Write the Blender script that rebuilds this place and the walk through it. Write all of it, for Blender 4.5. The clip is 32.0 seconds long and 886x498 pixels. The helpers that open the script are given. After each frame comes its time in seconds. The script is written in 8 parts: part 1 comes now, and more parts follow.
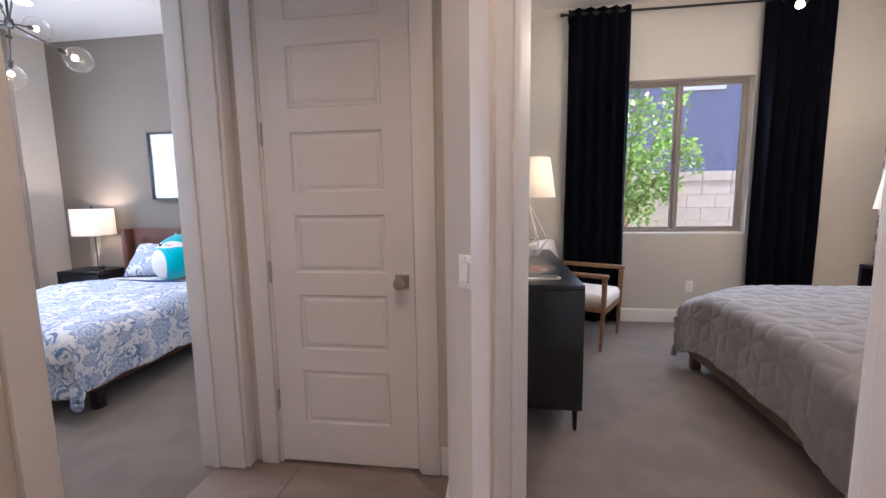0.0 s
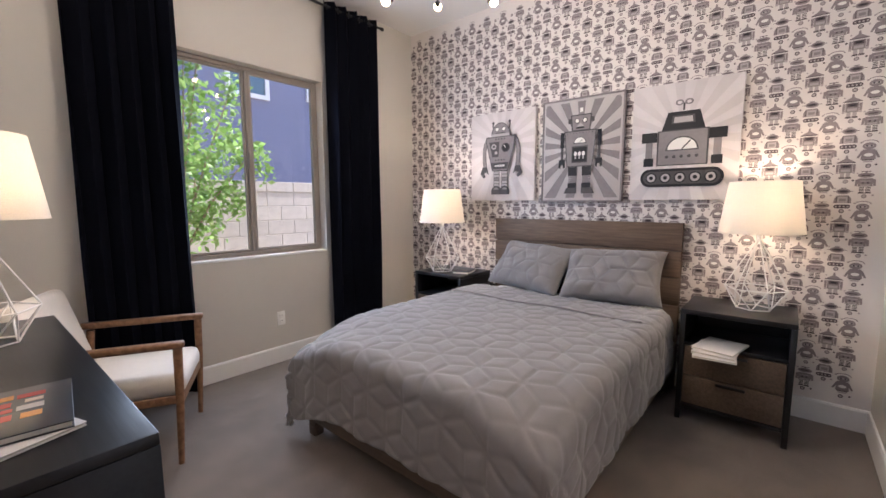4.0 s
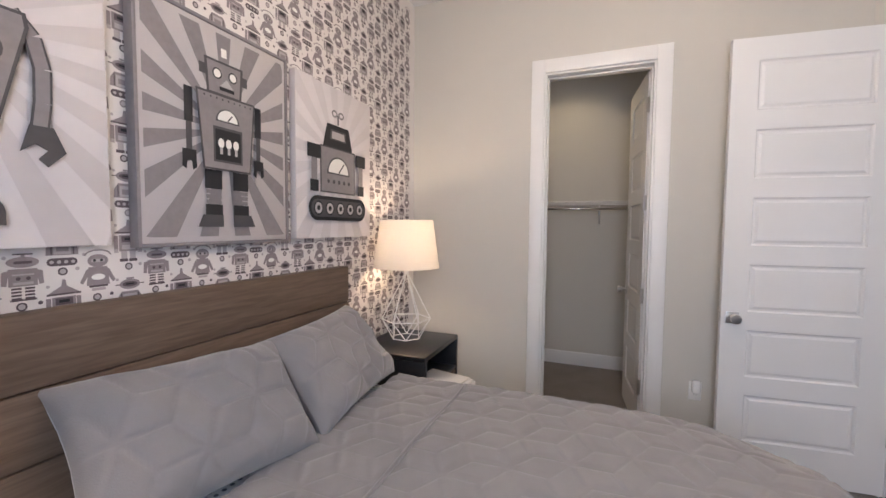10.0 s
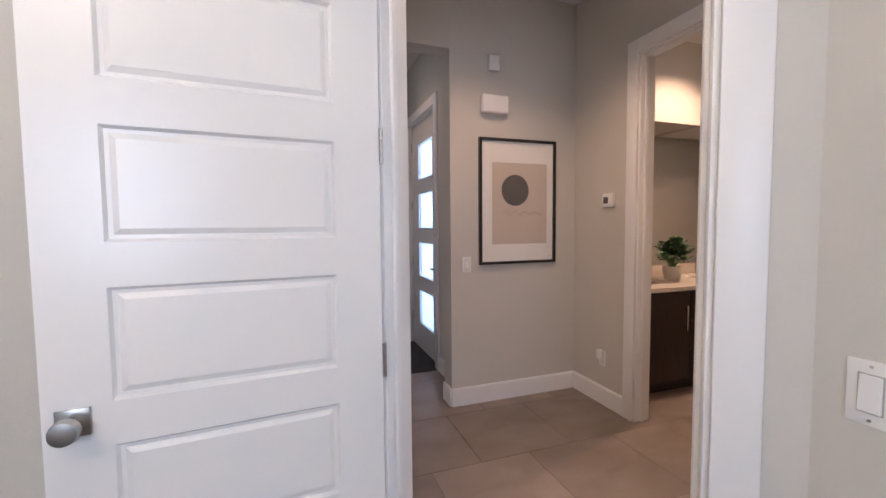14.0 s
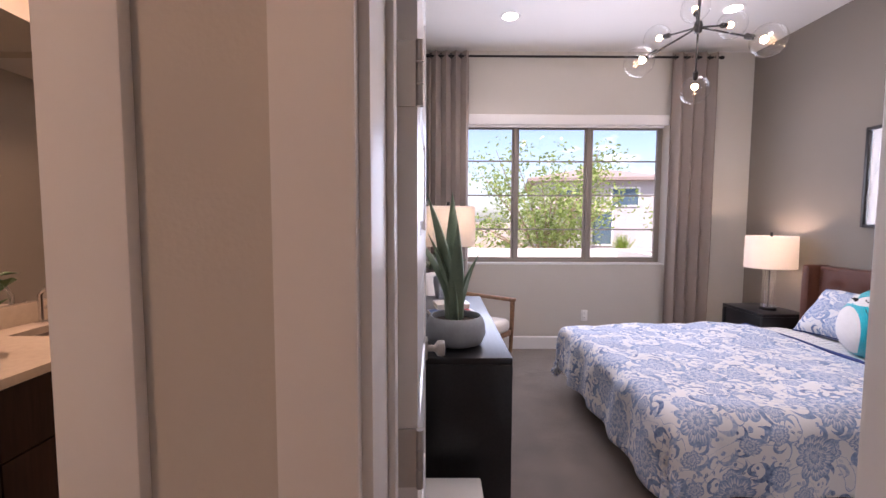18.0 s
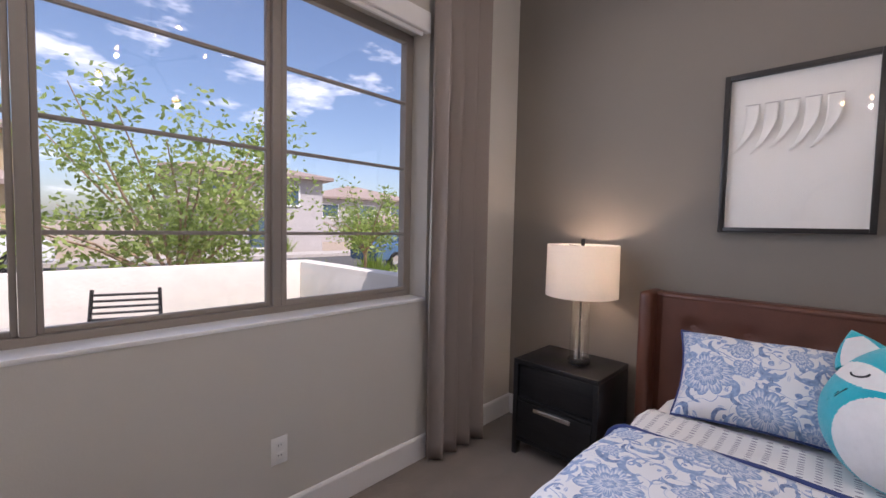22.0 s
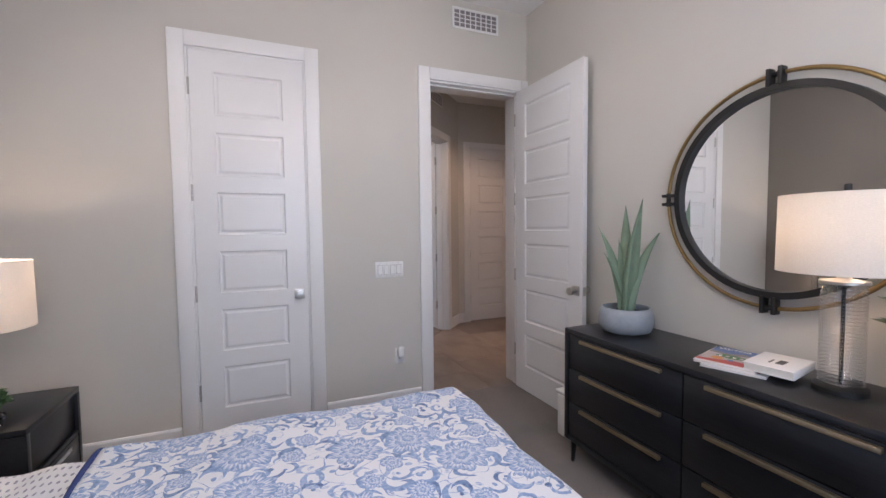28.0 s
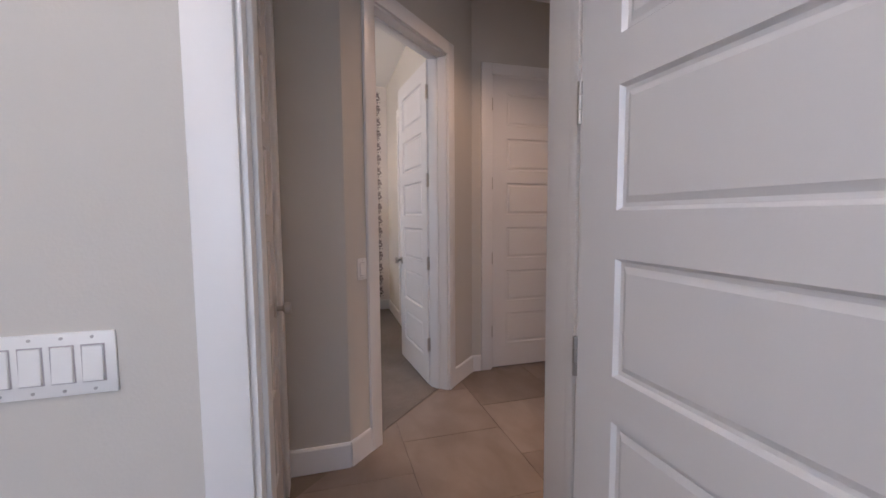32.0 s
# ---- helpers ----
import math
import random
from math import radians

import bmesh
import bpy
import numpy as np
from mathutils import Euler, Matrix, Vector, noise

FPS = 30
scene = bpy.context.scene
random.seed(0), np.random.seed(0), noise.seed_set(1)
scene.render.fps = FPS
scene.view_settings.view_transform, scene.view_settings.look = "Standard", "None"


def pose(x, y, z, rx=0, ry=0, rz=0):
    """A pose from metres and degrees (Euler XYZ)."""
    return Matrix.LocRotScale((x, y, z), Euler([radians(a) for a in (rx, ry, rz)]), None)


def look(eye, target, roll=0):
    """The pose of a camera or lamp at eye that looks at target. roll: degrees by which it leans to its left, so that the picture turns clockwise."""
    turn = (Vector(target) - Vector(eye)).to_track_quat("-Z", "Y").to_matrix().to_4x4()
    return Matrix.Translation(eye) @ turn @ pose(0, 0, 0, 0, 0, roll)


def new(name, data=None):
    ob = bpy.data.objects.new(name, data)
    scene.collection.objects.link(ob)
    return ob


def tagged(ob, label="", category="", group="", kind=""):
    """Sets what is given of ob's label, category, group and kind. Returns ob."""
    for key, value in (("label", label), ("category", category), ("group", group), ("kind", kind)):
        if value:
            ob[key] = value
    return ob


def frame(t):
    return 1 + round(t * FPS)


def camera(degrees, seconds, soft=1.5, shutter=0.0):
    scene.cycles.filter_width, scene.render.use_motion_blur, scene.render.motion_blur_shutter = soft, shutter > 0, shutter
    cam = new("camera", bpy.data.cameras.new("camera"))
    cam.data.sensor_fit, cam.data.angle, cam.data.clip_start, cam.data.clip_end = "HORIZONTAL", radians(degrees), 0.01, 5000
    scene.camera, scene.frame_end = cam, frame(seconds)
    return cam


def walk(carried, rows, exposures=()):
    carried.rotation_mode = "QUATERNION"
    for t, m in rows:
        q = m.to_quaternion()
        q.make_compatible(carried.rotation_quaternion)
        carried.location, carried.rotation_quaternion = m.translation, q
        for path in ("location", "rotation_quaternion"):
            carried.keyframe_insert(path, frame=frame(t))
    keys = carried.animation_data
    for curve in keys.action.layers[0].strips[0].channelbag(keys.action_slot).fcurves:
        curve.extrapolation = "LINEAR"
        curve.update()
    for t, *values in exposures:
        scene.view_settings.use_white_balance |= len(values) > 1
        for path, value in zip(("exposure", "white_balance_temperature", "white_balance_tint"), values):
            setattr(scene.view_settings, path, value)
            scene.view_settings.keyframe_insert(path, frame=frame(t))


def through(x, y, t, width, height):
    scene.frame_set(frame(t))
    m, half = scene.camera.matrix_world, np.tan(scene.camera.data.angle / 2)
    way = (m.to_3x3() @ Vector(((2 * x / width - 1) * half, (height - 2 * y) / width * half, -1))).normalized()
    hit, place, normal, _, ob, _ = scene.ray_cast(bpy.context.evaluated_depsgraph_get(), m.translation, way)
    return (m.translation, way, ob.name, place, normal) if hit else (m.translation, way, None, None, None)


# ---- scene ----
cam = camera(94.4, 32.0)
PATH = [
    (0, (0.0, 0.357, 1.278), (-0.274, 2.323, 1.034), -0.9),
    (0.5, (-0.055, 0.585, 1.291), (-0.295, 2.556, 1.045), -0.9),
    (1, (-0.003, 0.776, 1.312), (-0.078, 2.758, 1.053), -0.8),
    (1.5, (0.074, 0.986, 1.336), (0.329, 2.953, 1.08), -0.6),
    (2, (0.081, 1.179, 1.33), (0.772, 3.04, 1.088), -0.1),
    (2.5, (0.069, 1.302, 1.326), (1.151, 2.969, 1.106), -0.0),
    (3, (0.089, 1.355, 1.326), (1.424, 2.828, 1.113), -0.1),
    (3.5, (0.116, 1.371, 1.332), (1.569, 2.727, 1.112), -0.1),
    (5.5, (0.643, 2.312, 1.33), (2.253, 3.476, 1.101), -0.2),
    (6, (0.833, 2.7, 1.339), (2.462, 3.838, 1.118), -0.0),
    (6.5, (0.992, 3.054, 1.34), (2.635, 4.176, 1.132), -0.1),
    (7, (1.113, 3.407, 1.347), (2.846, 4.385, 1.152), 0.1),
    (7.5, (1.297, 3.716, 1.346), (3.162, 4.413, 1.161), 0.0),
    (8, (1.542, 3.904, 1.354), (3.513, 4.19, 1.173), -0.2),
    (8.5, (1.812, 3.951, 1.372), (3.784, 3.669, 1.195), 0.4),
    (9, (2.0, 3.928, 1.395), (3.774, 3.02, 1.227), 0.6),
    (9.5, (2.08, 3.953, 1.414), (3.385, 2.444, 1.279), 0.7),
    (10, (2.071, 3.943, 1.406), (2.801, 2.084, 1.297), 0.5),
    (10.5, (1.974, 3.935, 1.385), (2.215, 1.951, 1.297), 0.3),
    (11, (1.814, 3.913, 1.372), (1.699, 1.918, 1.29), -0.1),
    (11.5, (1.664, 3.855, 1.354), (1.336, 1.884, 1.267), -0.1),
    (12, (1.487, 3.648, 1.352), (1.066, 1.696, 1.253), -0.3),
    (12.5, (1.298, 3.379, 1.335), (0.837, 1.435, 1.234), -0.3),
    (13, (1.121, 3.083, 1.329), (0.638, 1.145, 1.223), -0.2),
    (13.5, (0.994, 2.731, 1.335), (0.47, 0.804, 1.228), -0.4),
    (15.5, (0.537, 1.376, 1.373), (-0.871, -0.039, 1.242), 0.1),
    (16, (0.289, 1.199, 1.335), (-1.335, 0.038, 1.222), 0.2),
    (16.5, (0.01, 1.11, 1.305), (-1.777, 0.219, 1.194), 0.1),
    (17, (-0.257, 1.14, 1.344), (-2.164, 0.555, 1.204), 0.0),
    (17.5, (-0.533, 1.252, 1.327), (-2.509, 0.969, 1.202), 0.1),
    (18, (-0.774, 1.337, 1.345), (-2.77, 1.35, 1.211), 0.2),
    (18.5, (-1.034, 1.415, 1.361), (-3.005, 1.72, 1.219), 0.5),
    (19, (-1.23, 1.534, 1.372), (-3.151, 2.069, 1.222), 0.5),
    (19.5, (-1.467, 1.629, 1.363), (-3.323, 2.358, 1.204), 0.7),
    (20, (-1.775, 1.718, 1.37), (-3.56, 2.605, 1.211), 0.6),
    (20.5, (-2.133, 1.857, 1.354), (-3.85, 2.872, 1.204), 0.7),
    (21, (-2.53, 1.994, 1.332), (-4.181, 3.115, 1.197), 0.8),
    (21.5, (-2.946, 2.062, 1.305), (-4.501, 3.315, 1.192), 1.1),
    (22, (-3.41, 2.119, 1.306), (-4.794, 3.559, 1.2), 1.2),
    (22.5, (-3.806, 2.212, 1.312), (-4.969, 3.834, 1.192), 1.3),
    (23, (-4.126, 2.332, 1.292), (-4.95, 4.153, 1.215), 1.2),
    (23.5, (-4.265, 2.483, 1.334), (-4.718, 4.428, 1.235), 0.4),
    (24, (-4.404, 2.687, 1.354), (-4.34, 4.683, 1.241), 0.2),
    (24.5, (-4.41, 2.892, 1.354), (-3.783, 4.787, 1.237), 0.7),
    (25, (-4.453, 3.081, 1.358), (-3.286, 4.702, 1.25), 0.7),
    (25.5, (-4.444, 3.251, 1.356), (-2.858, 4.466, 1.267), 0.6),
    (26, (-4.371, 3.351, 1.36), (-2.493, 4.034, 1.264), 0.6),
    (26.5, (-4.294, 3.395, 1.374), (-2.299, 3.502, 1.271), 0.9),
    (28.5, (-4.341, 2.971, 1.339), (-2.53, 2.129, 1.219), -0.8),
    (29, (-4.195, 2.676, 1.34), (-2.389, 1.827, 1.203), -0.8),
    (29.5, (-4.03, 2.387, 1.339), (-2.216, 1.558, 1.19), -0.6),
    (30, (-3.798, 2.177, 1.319), (-1.957, 1.409, 1.168), -0.5),
    (30.5, (-3.487, 2.029, 1.323), (-1.609, 1.36, 1.165), -0.4),
    (31, (-3.109, 1.922, 1.312), (-1.203, 1.337, 1.152), -0.8),
    (31.5, (-2.682, 1.919, 1.305), (-0.766, 1.369, 1.145), -0.7),
    (32, (-2.311, 1.902, 1.305), (-0.395, 1.351, 1.147), -0.4),
]
EXPOSURE = [(0, 1.32, 5450, 18), (1, 1.28, 5950, 19), (3, 1.2, 5550, 18), (6, 1.2, 5750, 18), (7, 1.05, 6450, 33), (8, 1.1, 6550, 38), (9, 0.96, 5800, 18), (10.5, 1.05, 5750, 18), (12, 1.12, 5800, 19), (16, 1.50, 5400, 16), (17, 1.24, 5450, 23), (18, 0.88, 6200, 31), (19, 0.42, 6400, 25), (20, 0.48, 6450, 24), (21, 0.30, 6700, 27), (22, 0.2, 6200, 24), (23, 0.18, 5950, 27), (24, 0.63, 6250, 28), (25, 0.68, 6000, 18), (26, 0.63, 6000, 18), (29, 0.48, 5900, 21), (30, 0.58, 5850, 20), (31, 1.01, 5650, 21), (32, 0.68, 5850, 22)]
walk(cam, [(t, look(eye, target, roll)) for t, eye, target, roll in PATH], EXPOSURE)

# ---- world, sun and lamps ----
world = bpy.data.worlds.new("sky")
scene.world = world
world.use_nodes = True
wn = world.node_tree
sky = wn.nodes.new("ShaderNodeTexSky")
sky.sky_type = "NISHITA"
sky.sun_disc = False
sky.sun_elevation, sky.sun_rotation = radians(59), radians(99.3)
sky.air_density, sky.dust_density, sky.ozone_density = 1.0, 1.6, 1.5
bg = wn.nodes["Background"]
bg.inputs["Strength"].default_value = 0.15
# thin fair-weather clouds over the blue
w_co = wn.nodes.new("ShaderNodeTexCoord")
w_map = wn.nodes.new("ShaderNodeMapping")
w_map.inputs["Scale"].default_value = (1.6, 1.6, 5.0)
w_noise = wn.nodes.new("ShaderNodeTexNoise")
w_noise.inputs["Scale"].default_value = 2.2
w_noise.inputs["Detail"].default_value = 9
w_noise.inputs["Roughness"].default_value = 0.58
w_ramp = wn.nodes.new("ShaderNodeValToRGB")
w_ramp.color_ramp.elements[0].position, w_ramp.color_ramp.elements[1].position = 0.56, 0.70
w_mix = wn.nodes.new("ShaderNodeMixRGB")
w_mix.inputs[2].default_value = (9.5, 9.6, 9.8, 1)
wn.links.new(w_co.outputs["Generated"], w_map.inputs[0])
wn.links.new(w_map.outputs[0], w_noise.inputs[0])
wn.links.new(w_noise.outputs[0], w_ramp.inputs[0])
wn.links.new(w_ramp.outputs[0], w_mix.inputs[0])
wn.links.new(sky.outputs[0], w_mix.inputs[1])
wn.links.new(w_mix.outputs[0], bg.inputs[0])


def lamp(name, kind, m, energy, color=(1, 1, 1), **more):
    data = bpy.data.lights.new(name, kind)
    data.energy, data.color = energy * (1.0 if kind == "SUN" else 0.64), color
    ob = new(name, data)
    ob.matrix_world = m
    if kind == "AREA":
        data.shape = more.get("shape", "RECTANGLE")
        data.size, data.size_y = more.get("size", 1), more.get("size_y", 1)
    elif kind == "SUN":
        data.angle = radians(more.get("angle", 0.5))
    else:
        data.shadow_soft_size = more.get("radius", 0.04)
        if kind == "SPOT":
            data.spot_size, data.spot_blend = radians(more.get("cone", 100)), 0.6
    return ob


lamp("sun", "SUN", look((0, 0, 10), (-4.9, 0.8, 1.7)), 5.0, (1.0, 0.94, 0.86))
# daylight of the sky in the two window openings
SKY = (0.80, 0.90, 1.0)
lamp("window_light", "AREA", look((-5.025, 2.53, 1.65), (0, 2.53, 1.40)), 36, SKY, size=2.1, size_y=1.3)
lamp("window_light", "AREA", look((1.775, 4.65, 1.64), (1.775, 0, 1.30)), 25, SKY, size=1.0, size_y=1.3)
# added lamp outside the front door, in place of daylight on its panes
lamp("front_door_light", "AREA", look((-0.70, -1.72, 1.25), (0, -1.72, 1.25)), 8, (0.55, 0.77, 1.0), size=0.9, size_y=2.3)
WARM = (1.0, 0.80, 0.60)
SOFT = (1.0, 0.92, 0.82)
# the can at (-0.2, 0.6) is unseen, added to light the hall
CANS = [(-4.35, 1.92, 3.07), (-2.3, 2.2, 3.07), (-4.2, 3.7, 3.07), (-2.3, 3.7, 3.07),
        (-0.2, 0.6, 3.07), (0.3, -1.5, 3.07), (-2.45, -0.1, 3.07), (-4.4, 0.25, 2.605), (2.4, 0.1, 3.07)]
for cx, cy, cz in CANS:
    lamp("can_light", "SPOT", look((cx, cy, cz - 0.012), (cx, cy, 0)), 18 if cx > 2 else 16 if (cx < -4.3 and cy < 1) else 130 if cx < -2 and cy < 1 else 14 if cy < -1 else 62 if cx > -1.3 else 19, (1.0, 0.74, 0.38) if cx > 2 else (1.0, 0.62, 0.36) if cx > -1.3 or cy < 1 else SOFT, radius=0.05, cone=125)

# ---- materials ----
def material(name, color, rough=0.6, metal=0.0, vary=0.08, scale=6.0, bump=0.0, bump_scale=60.0, spec=0.5, sheen=0.0, coat=0.0, per_object=0.0):
    """Paint, wood, cloth or metal: a base colour that wanders at two scales, with fine relief."""
    m = bpy.data.materials.new(name)
    m.use_nodes = True
    t = m.node_tree
    b = t.nodes["Principled BSDF"]
    b.inputs["Roughness"].default_value, b.inputs["Metallic"].default_value = rough, metal
    b.inputs["Specular IOR Level"].default_value = spec
    b.inputs["Sheen Weight"].default_value, b.inputs["Coat Weight"].default_value = sheen, coat
    co = t.nodes.new("ShaderNodeTexCoord")
    big, fine = t.nodes.new("ShaderNodeTexNoise"), t.nodes.new("ShaderNodeTexNoise")
    big.inputs["Scale"].default_value, big.inputs["Detail"].default_value = scale, 4
    fine.inputs["Scale"].default_value, fine.inputs["Detail"].default_value = bump_scale, 5
    t.links.new(co.outputs["Object"], big.inputs[0])
    t.links.new(co.outputs["Object"], fine.inputs[0])
    mix = t.nodes.new("ShaderNodeMixRGB")
    mix.blend_type = "MULTIPLY"
    mix.inputs[0].default_value = 1.0
    mix.inputs[1].default_value = (*color, 1)
    add = t.nodes.new("ShaderNodeMath")
    add.operation = "MULTIPLY_ADD"
    add.inputs[1].default_value, add.inputs[2].default_value = 0.35, 0.0
    t.links.new(fine.outputs[0], add.inputs[0])
    add2 = t.nodes.new("ShaderNodeMath")
    t.links.new(big.outputs[0], add2.inputs[0])
    t.links.new(add.outputs[0], add2.inputs[1])
    ramp = t.nodes.new("ShaderNodeMapRange")
    ramp.inputs[1].default_value, ramp.inputs[2].default_value = 0.3, 1.05
    ramp.inputs[3].default_value, ramp.inputs[4].default_value = 1 - vary, 1 + vary
    t.links.new(add2.outputs[0], ramp.inputs[0])
    last = ramp.outputs[0]
    if per_object:
        info = t.nodes.new("ShaderNodeObjectInfo")
        mr = t.nodes.new("ShaderNodeMapRange")
        mr.inputs[3].default_value, mr.inputs[4].default_value = 1 - per_object, 1 + per_object
        t.links.new(info.outputs["Random"], mr.inputs[0])
        mul = t.nodes.new("ShaderNodeMath")
        mul.operation = "MULTIPLY"
        t.links.new(last, mul.inputs[0])
        t.links.new(mr.outputs[0], mul.inputs[1])
        last = mul.outputs[0]
    t.links.new(last, mix.inputs[2])
    t.links.new(mix.outputs[0], b.inputs["Base Color"])
    if bump:
        bp = t.nodes.new("ShaderNodeBump")
        bp.inputs["Strength"].default_value, bp.inputs["Distance"].default_value = bump, 0.004
        t.links.new(fine.outputs[0], bp.inputs["Height"])
        t.links.new(bp.outputs[0], b.inputs["Normal"])
    return m


def glass(name, tint=(1, 1, 1), rough=0.0):
    m = bpy.data.materials.new(name)
    m.use_nodes = True
    b = m.node_tree.nodes["Principled BSDF"]
    b.inputs["Base Color"].default_value = (*tint, 1)
    b.inputs["Roughness"].default_value, b.inputs["Transmission Weight"].default_value, b.inputs["IOR"].default_value = rough, 1.0, 1.45
    return m


def glow(name, color, strength, base=(0.8, 0.8, 0.8)):
    m = bpy.data.materials.new(name)
    m.use_nodes = True
    b = m.node_tree.nodes["Principled BSDF"]
    b.inputs["Base Color"].default_value = (*base, 1)
    b.inputs["Emission Color"].default_value, b.inputs["Emission Strength"].default_value = (*color, 1), strength
    return m


def clear_pane(name, gloss=0.035):
    """Thin window glass: lets light straight through and mirrors a little."""
    m = bpy.data.materials.new(name)
    m.use_nodes = True
    t = m.node_tree
    t.nodes.remove(t.nodes["Principled BSDF"])
    a, g, x = t.nodes.new("ShaderNodeBsdfTransparent"), t.nodes.new("ShaderNodeBsdfGlossy"), t.nodes.new("ShaderNodeMixShader")
    g.inputs["Roughness"].default_value = 0.0
    f, k = t.nodes.new("ShaderNodeLayerWeight"), t.nodes.new("ShaderNodeMath")
    f.inputs["Blend"].default_value = 0.5
    k.operation = "POWER"
    k.inputs[1].default_value = 4.0
    k2 = t.nodes.new("ShaderNodeMath")
    k2.operation = "MULTIPLY_ADD"
    k2.inputs[1].default_value, k2.inputs[2].default_value = 0.8, gloss
    t.links.new(f.outputs["Facing"], k.inputs[0])
    t.links.new(k.outputs[0], k2.inputs[0])
    t.links.new(k2.outputs[0], x.inputs[0])
    t.links.new(a.outputs[0], x.inputs[1])
    t.links.new(g.outputs[0], x.inputs[2])
    t.links.new(x.outputs[0], t.nodes["Material Output"].inputs[0])
    return m


PAINT = material("greige wall paint", (0.595, 0.567, 0.513), 0.85, vary=0.03, scale=1.2, bump=0.12, bump_scale=140, spec=0.25)
TAUPE = material("taupe accent paint", (0.222, 0.198, 0.170), 0.85, vary=0.04, scale=1.2, bump=0.12, bump_scale=140, spec=0.25)
CEIL = material("white ceiling paint", (0.78, 0.77, 0.75), 0.9, vary=0.02, scale=1.0, bump=0.15, bump_scale=120, spec=0.2)
TRIM = material("white satin trim paint", (0.80, 0.79, 0.77), 0.35, vary=0.02, scale=3, spec=0.45)
DOOR = material("white door paint", (0.78, 0.77, 0.755), 0.27, vary=0.02, scale=2, bump=0.03, bump_scale=200, spec=0.45)
CARPET = material("brown grey cut pile carpet", (0.18, 0.148, 0.123), 0.95, vary=0.30, scale=5, bump=1.0, bump_scale=300, spec=0.1, sheen=0.3)
GROUT = material("grey grout", (0.215, 0.178, 0.150), 0.9, vary=0.1)
NICKEL = material("satin nickel", (0.50, 0.48, 0.45), 0.32, 1.0, vary=0.05)
STEEL = material("chrome", (0.72, 0.72, 0.72), 0.12, 1.0, vary=0.02)
PLASTIC = material("white switch plastic", (0.80, 0.79, 0.76), 0.4, vary=0.01)
BRONZE = material("tan window frame vinyl", (0.30, 0.265, 0.23), 0.5, vary=0.05)
PANE = clear_pane("window glass")
BLACK = material("matt black metal", (0.018, 0.017, 0.016), 0.45, 0.3, vary=0.1)

# ---- helpers for building ----
def link(name, bm, mats, parent=None, label="", smooth=False):
    me = bpy.data.meshes.new(name)
    bm.normal_update()
    bm.to_mesh(me)
    bm.free()
    for m in mats if isinstance(mats, (list, tuple)) else [mats]:
        me.materials.append(m)
    if smooth:
        me.shade_smooth()
        if smooth is not True:
            me.set_sharp_from_angle(angle=radians(smooth))
    ob = new(name, me)
    ob.parent = parent
    if label:
        ob["label"] = label
    return ob


def part(name, bm, mats, parent, label="", smooth=False):
    return link(name, bm, mats, parent, label, smooth)


def thing(name, m, label, category, group="", kind=""):
    ob = new(name)
    ob.matrix_world = m
    ob.empty_display_size = 0.1
    return tagged(ob, label, category, group, kind)


def box(bm, x0, y0, z0, x1, y1, z1, bevel=0.0, seg=2, mi=0, m=None):
    v = [bm.verts.new((x, y, z)) for z in (z0, z1) for y in (y0, y1) for x in (x0, x1)]
    if m is not None:
        for w in v:
            w.co = m @ w.co
    fs = [bm.faces.new([v[i] for i in f]) for f in ((0, 2, 3, 1), (4, 5, 7, 6), (0, 1, 5, 4), (1, 3, 7, 5), (3, 2, 6, 7), (2, 0, 4, 6))]
    for f in fs:
        f.material_index = mi
    if bevel:
        es = list({e for f in fs for e in f.edges})
        r = bmesh.ops.bevel(bm, geom=es, offset=bevel, segments=seg, profile=0.5, affect="EDGES", clamp_overlap=True)
        for f in r["faces"]:
            f.material_index = mi
    return v


def boxed(name, dims, mat, parent, bevel=0.004, label="", seg=2, m=None):
    bm = bmesh.new()
    box(bm, *dims, bevel=bevel, seg=seg, m=m)
    return part(name, bm, mat, parent, label, smooth=40)


def lathe(bm, profile, n=32, mi=0, m=None, cap=True):
    """Turn a profile of (radius, z) round the z axis."""
    rings = []
    for r, z in profile:
        ring = [bm.verts.new((r * math.cos(2 * math.pi * k / n), r * math.sin(2 * math.pi * k / n), z)) for k in range(n)]
        rings.append(ring)
    fs = []
    for a, b in zip(rings, rings[1:]):
        for k in range(n):
            fs.append(bm.faces.new((a[k], a[(k + 1) % n], b[(k + 1) % n], b[k])))
    if cap:
        fs.append(bm.faces.new(rings[0][::-1]))
        fs.append(bm.faces.new(rings[-1]))
    for f in fs:
        f.material_index = mi
    if m is not None:
        for ring in rings:
            for v in ring:
                v.co = m @ v.co
    return rings


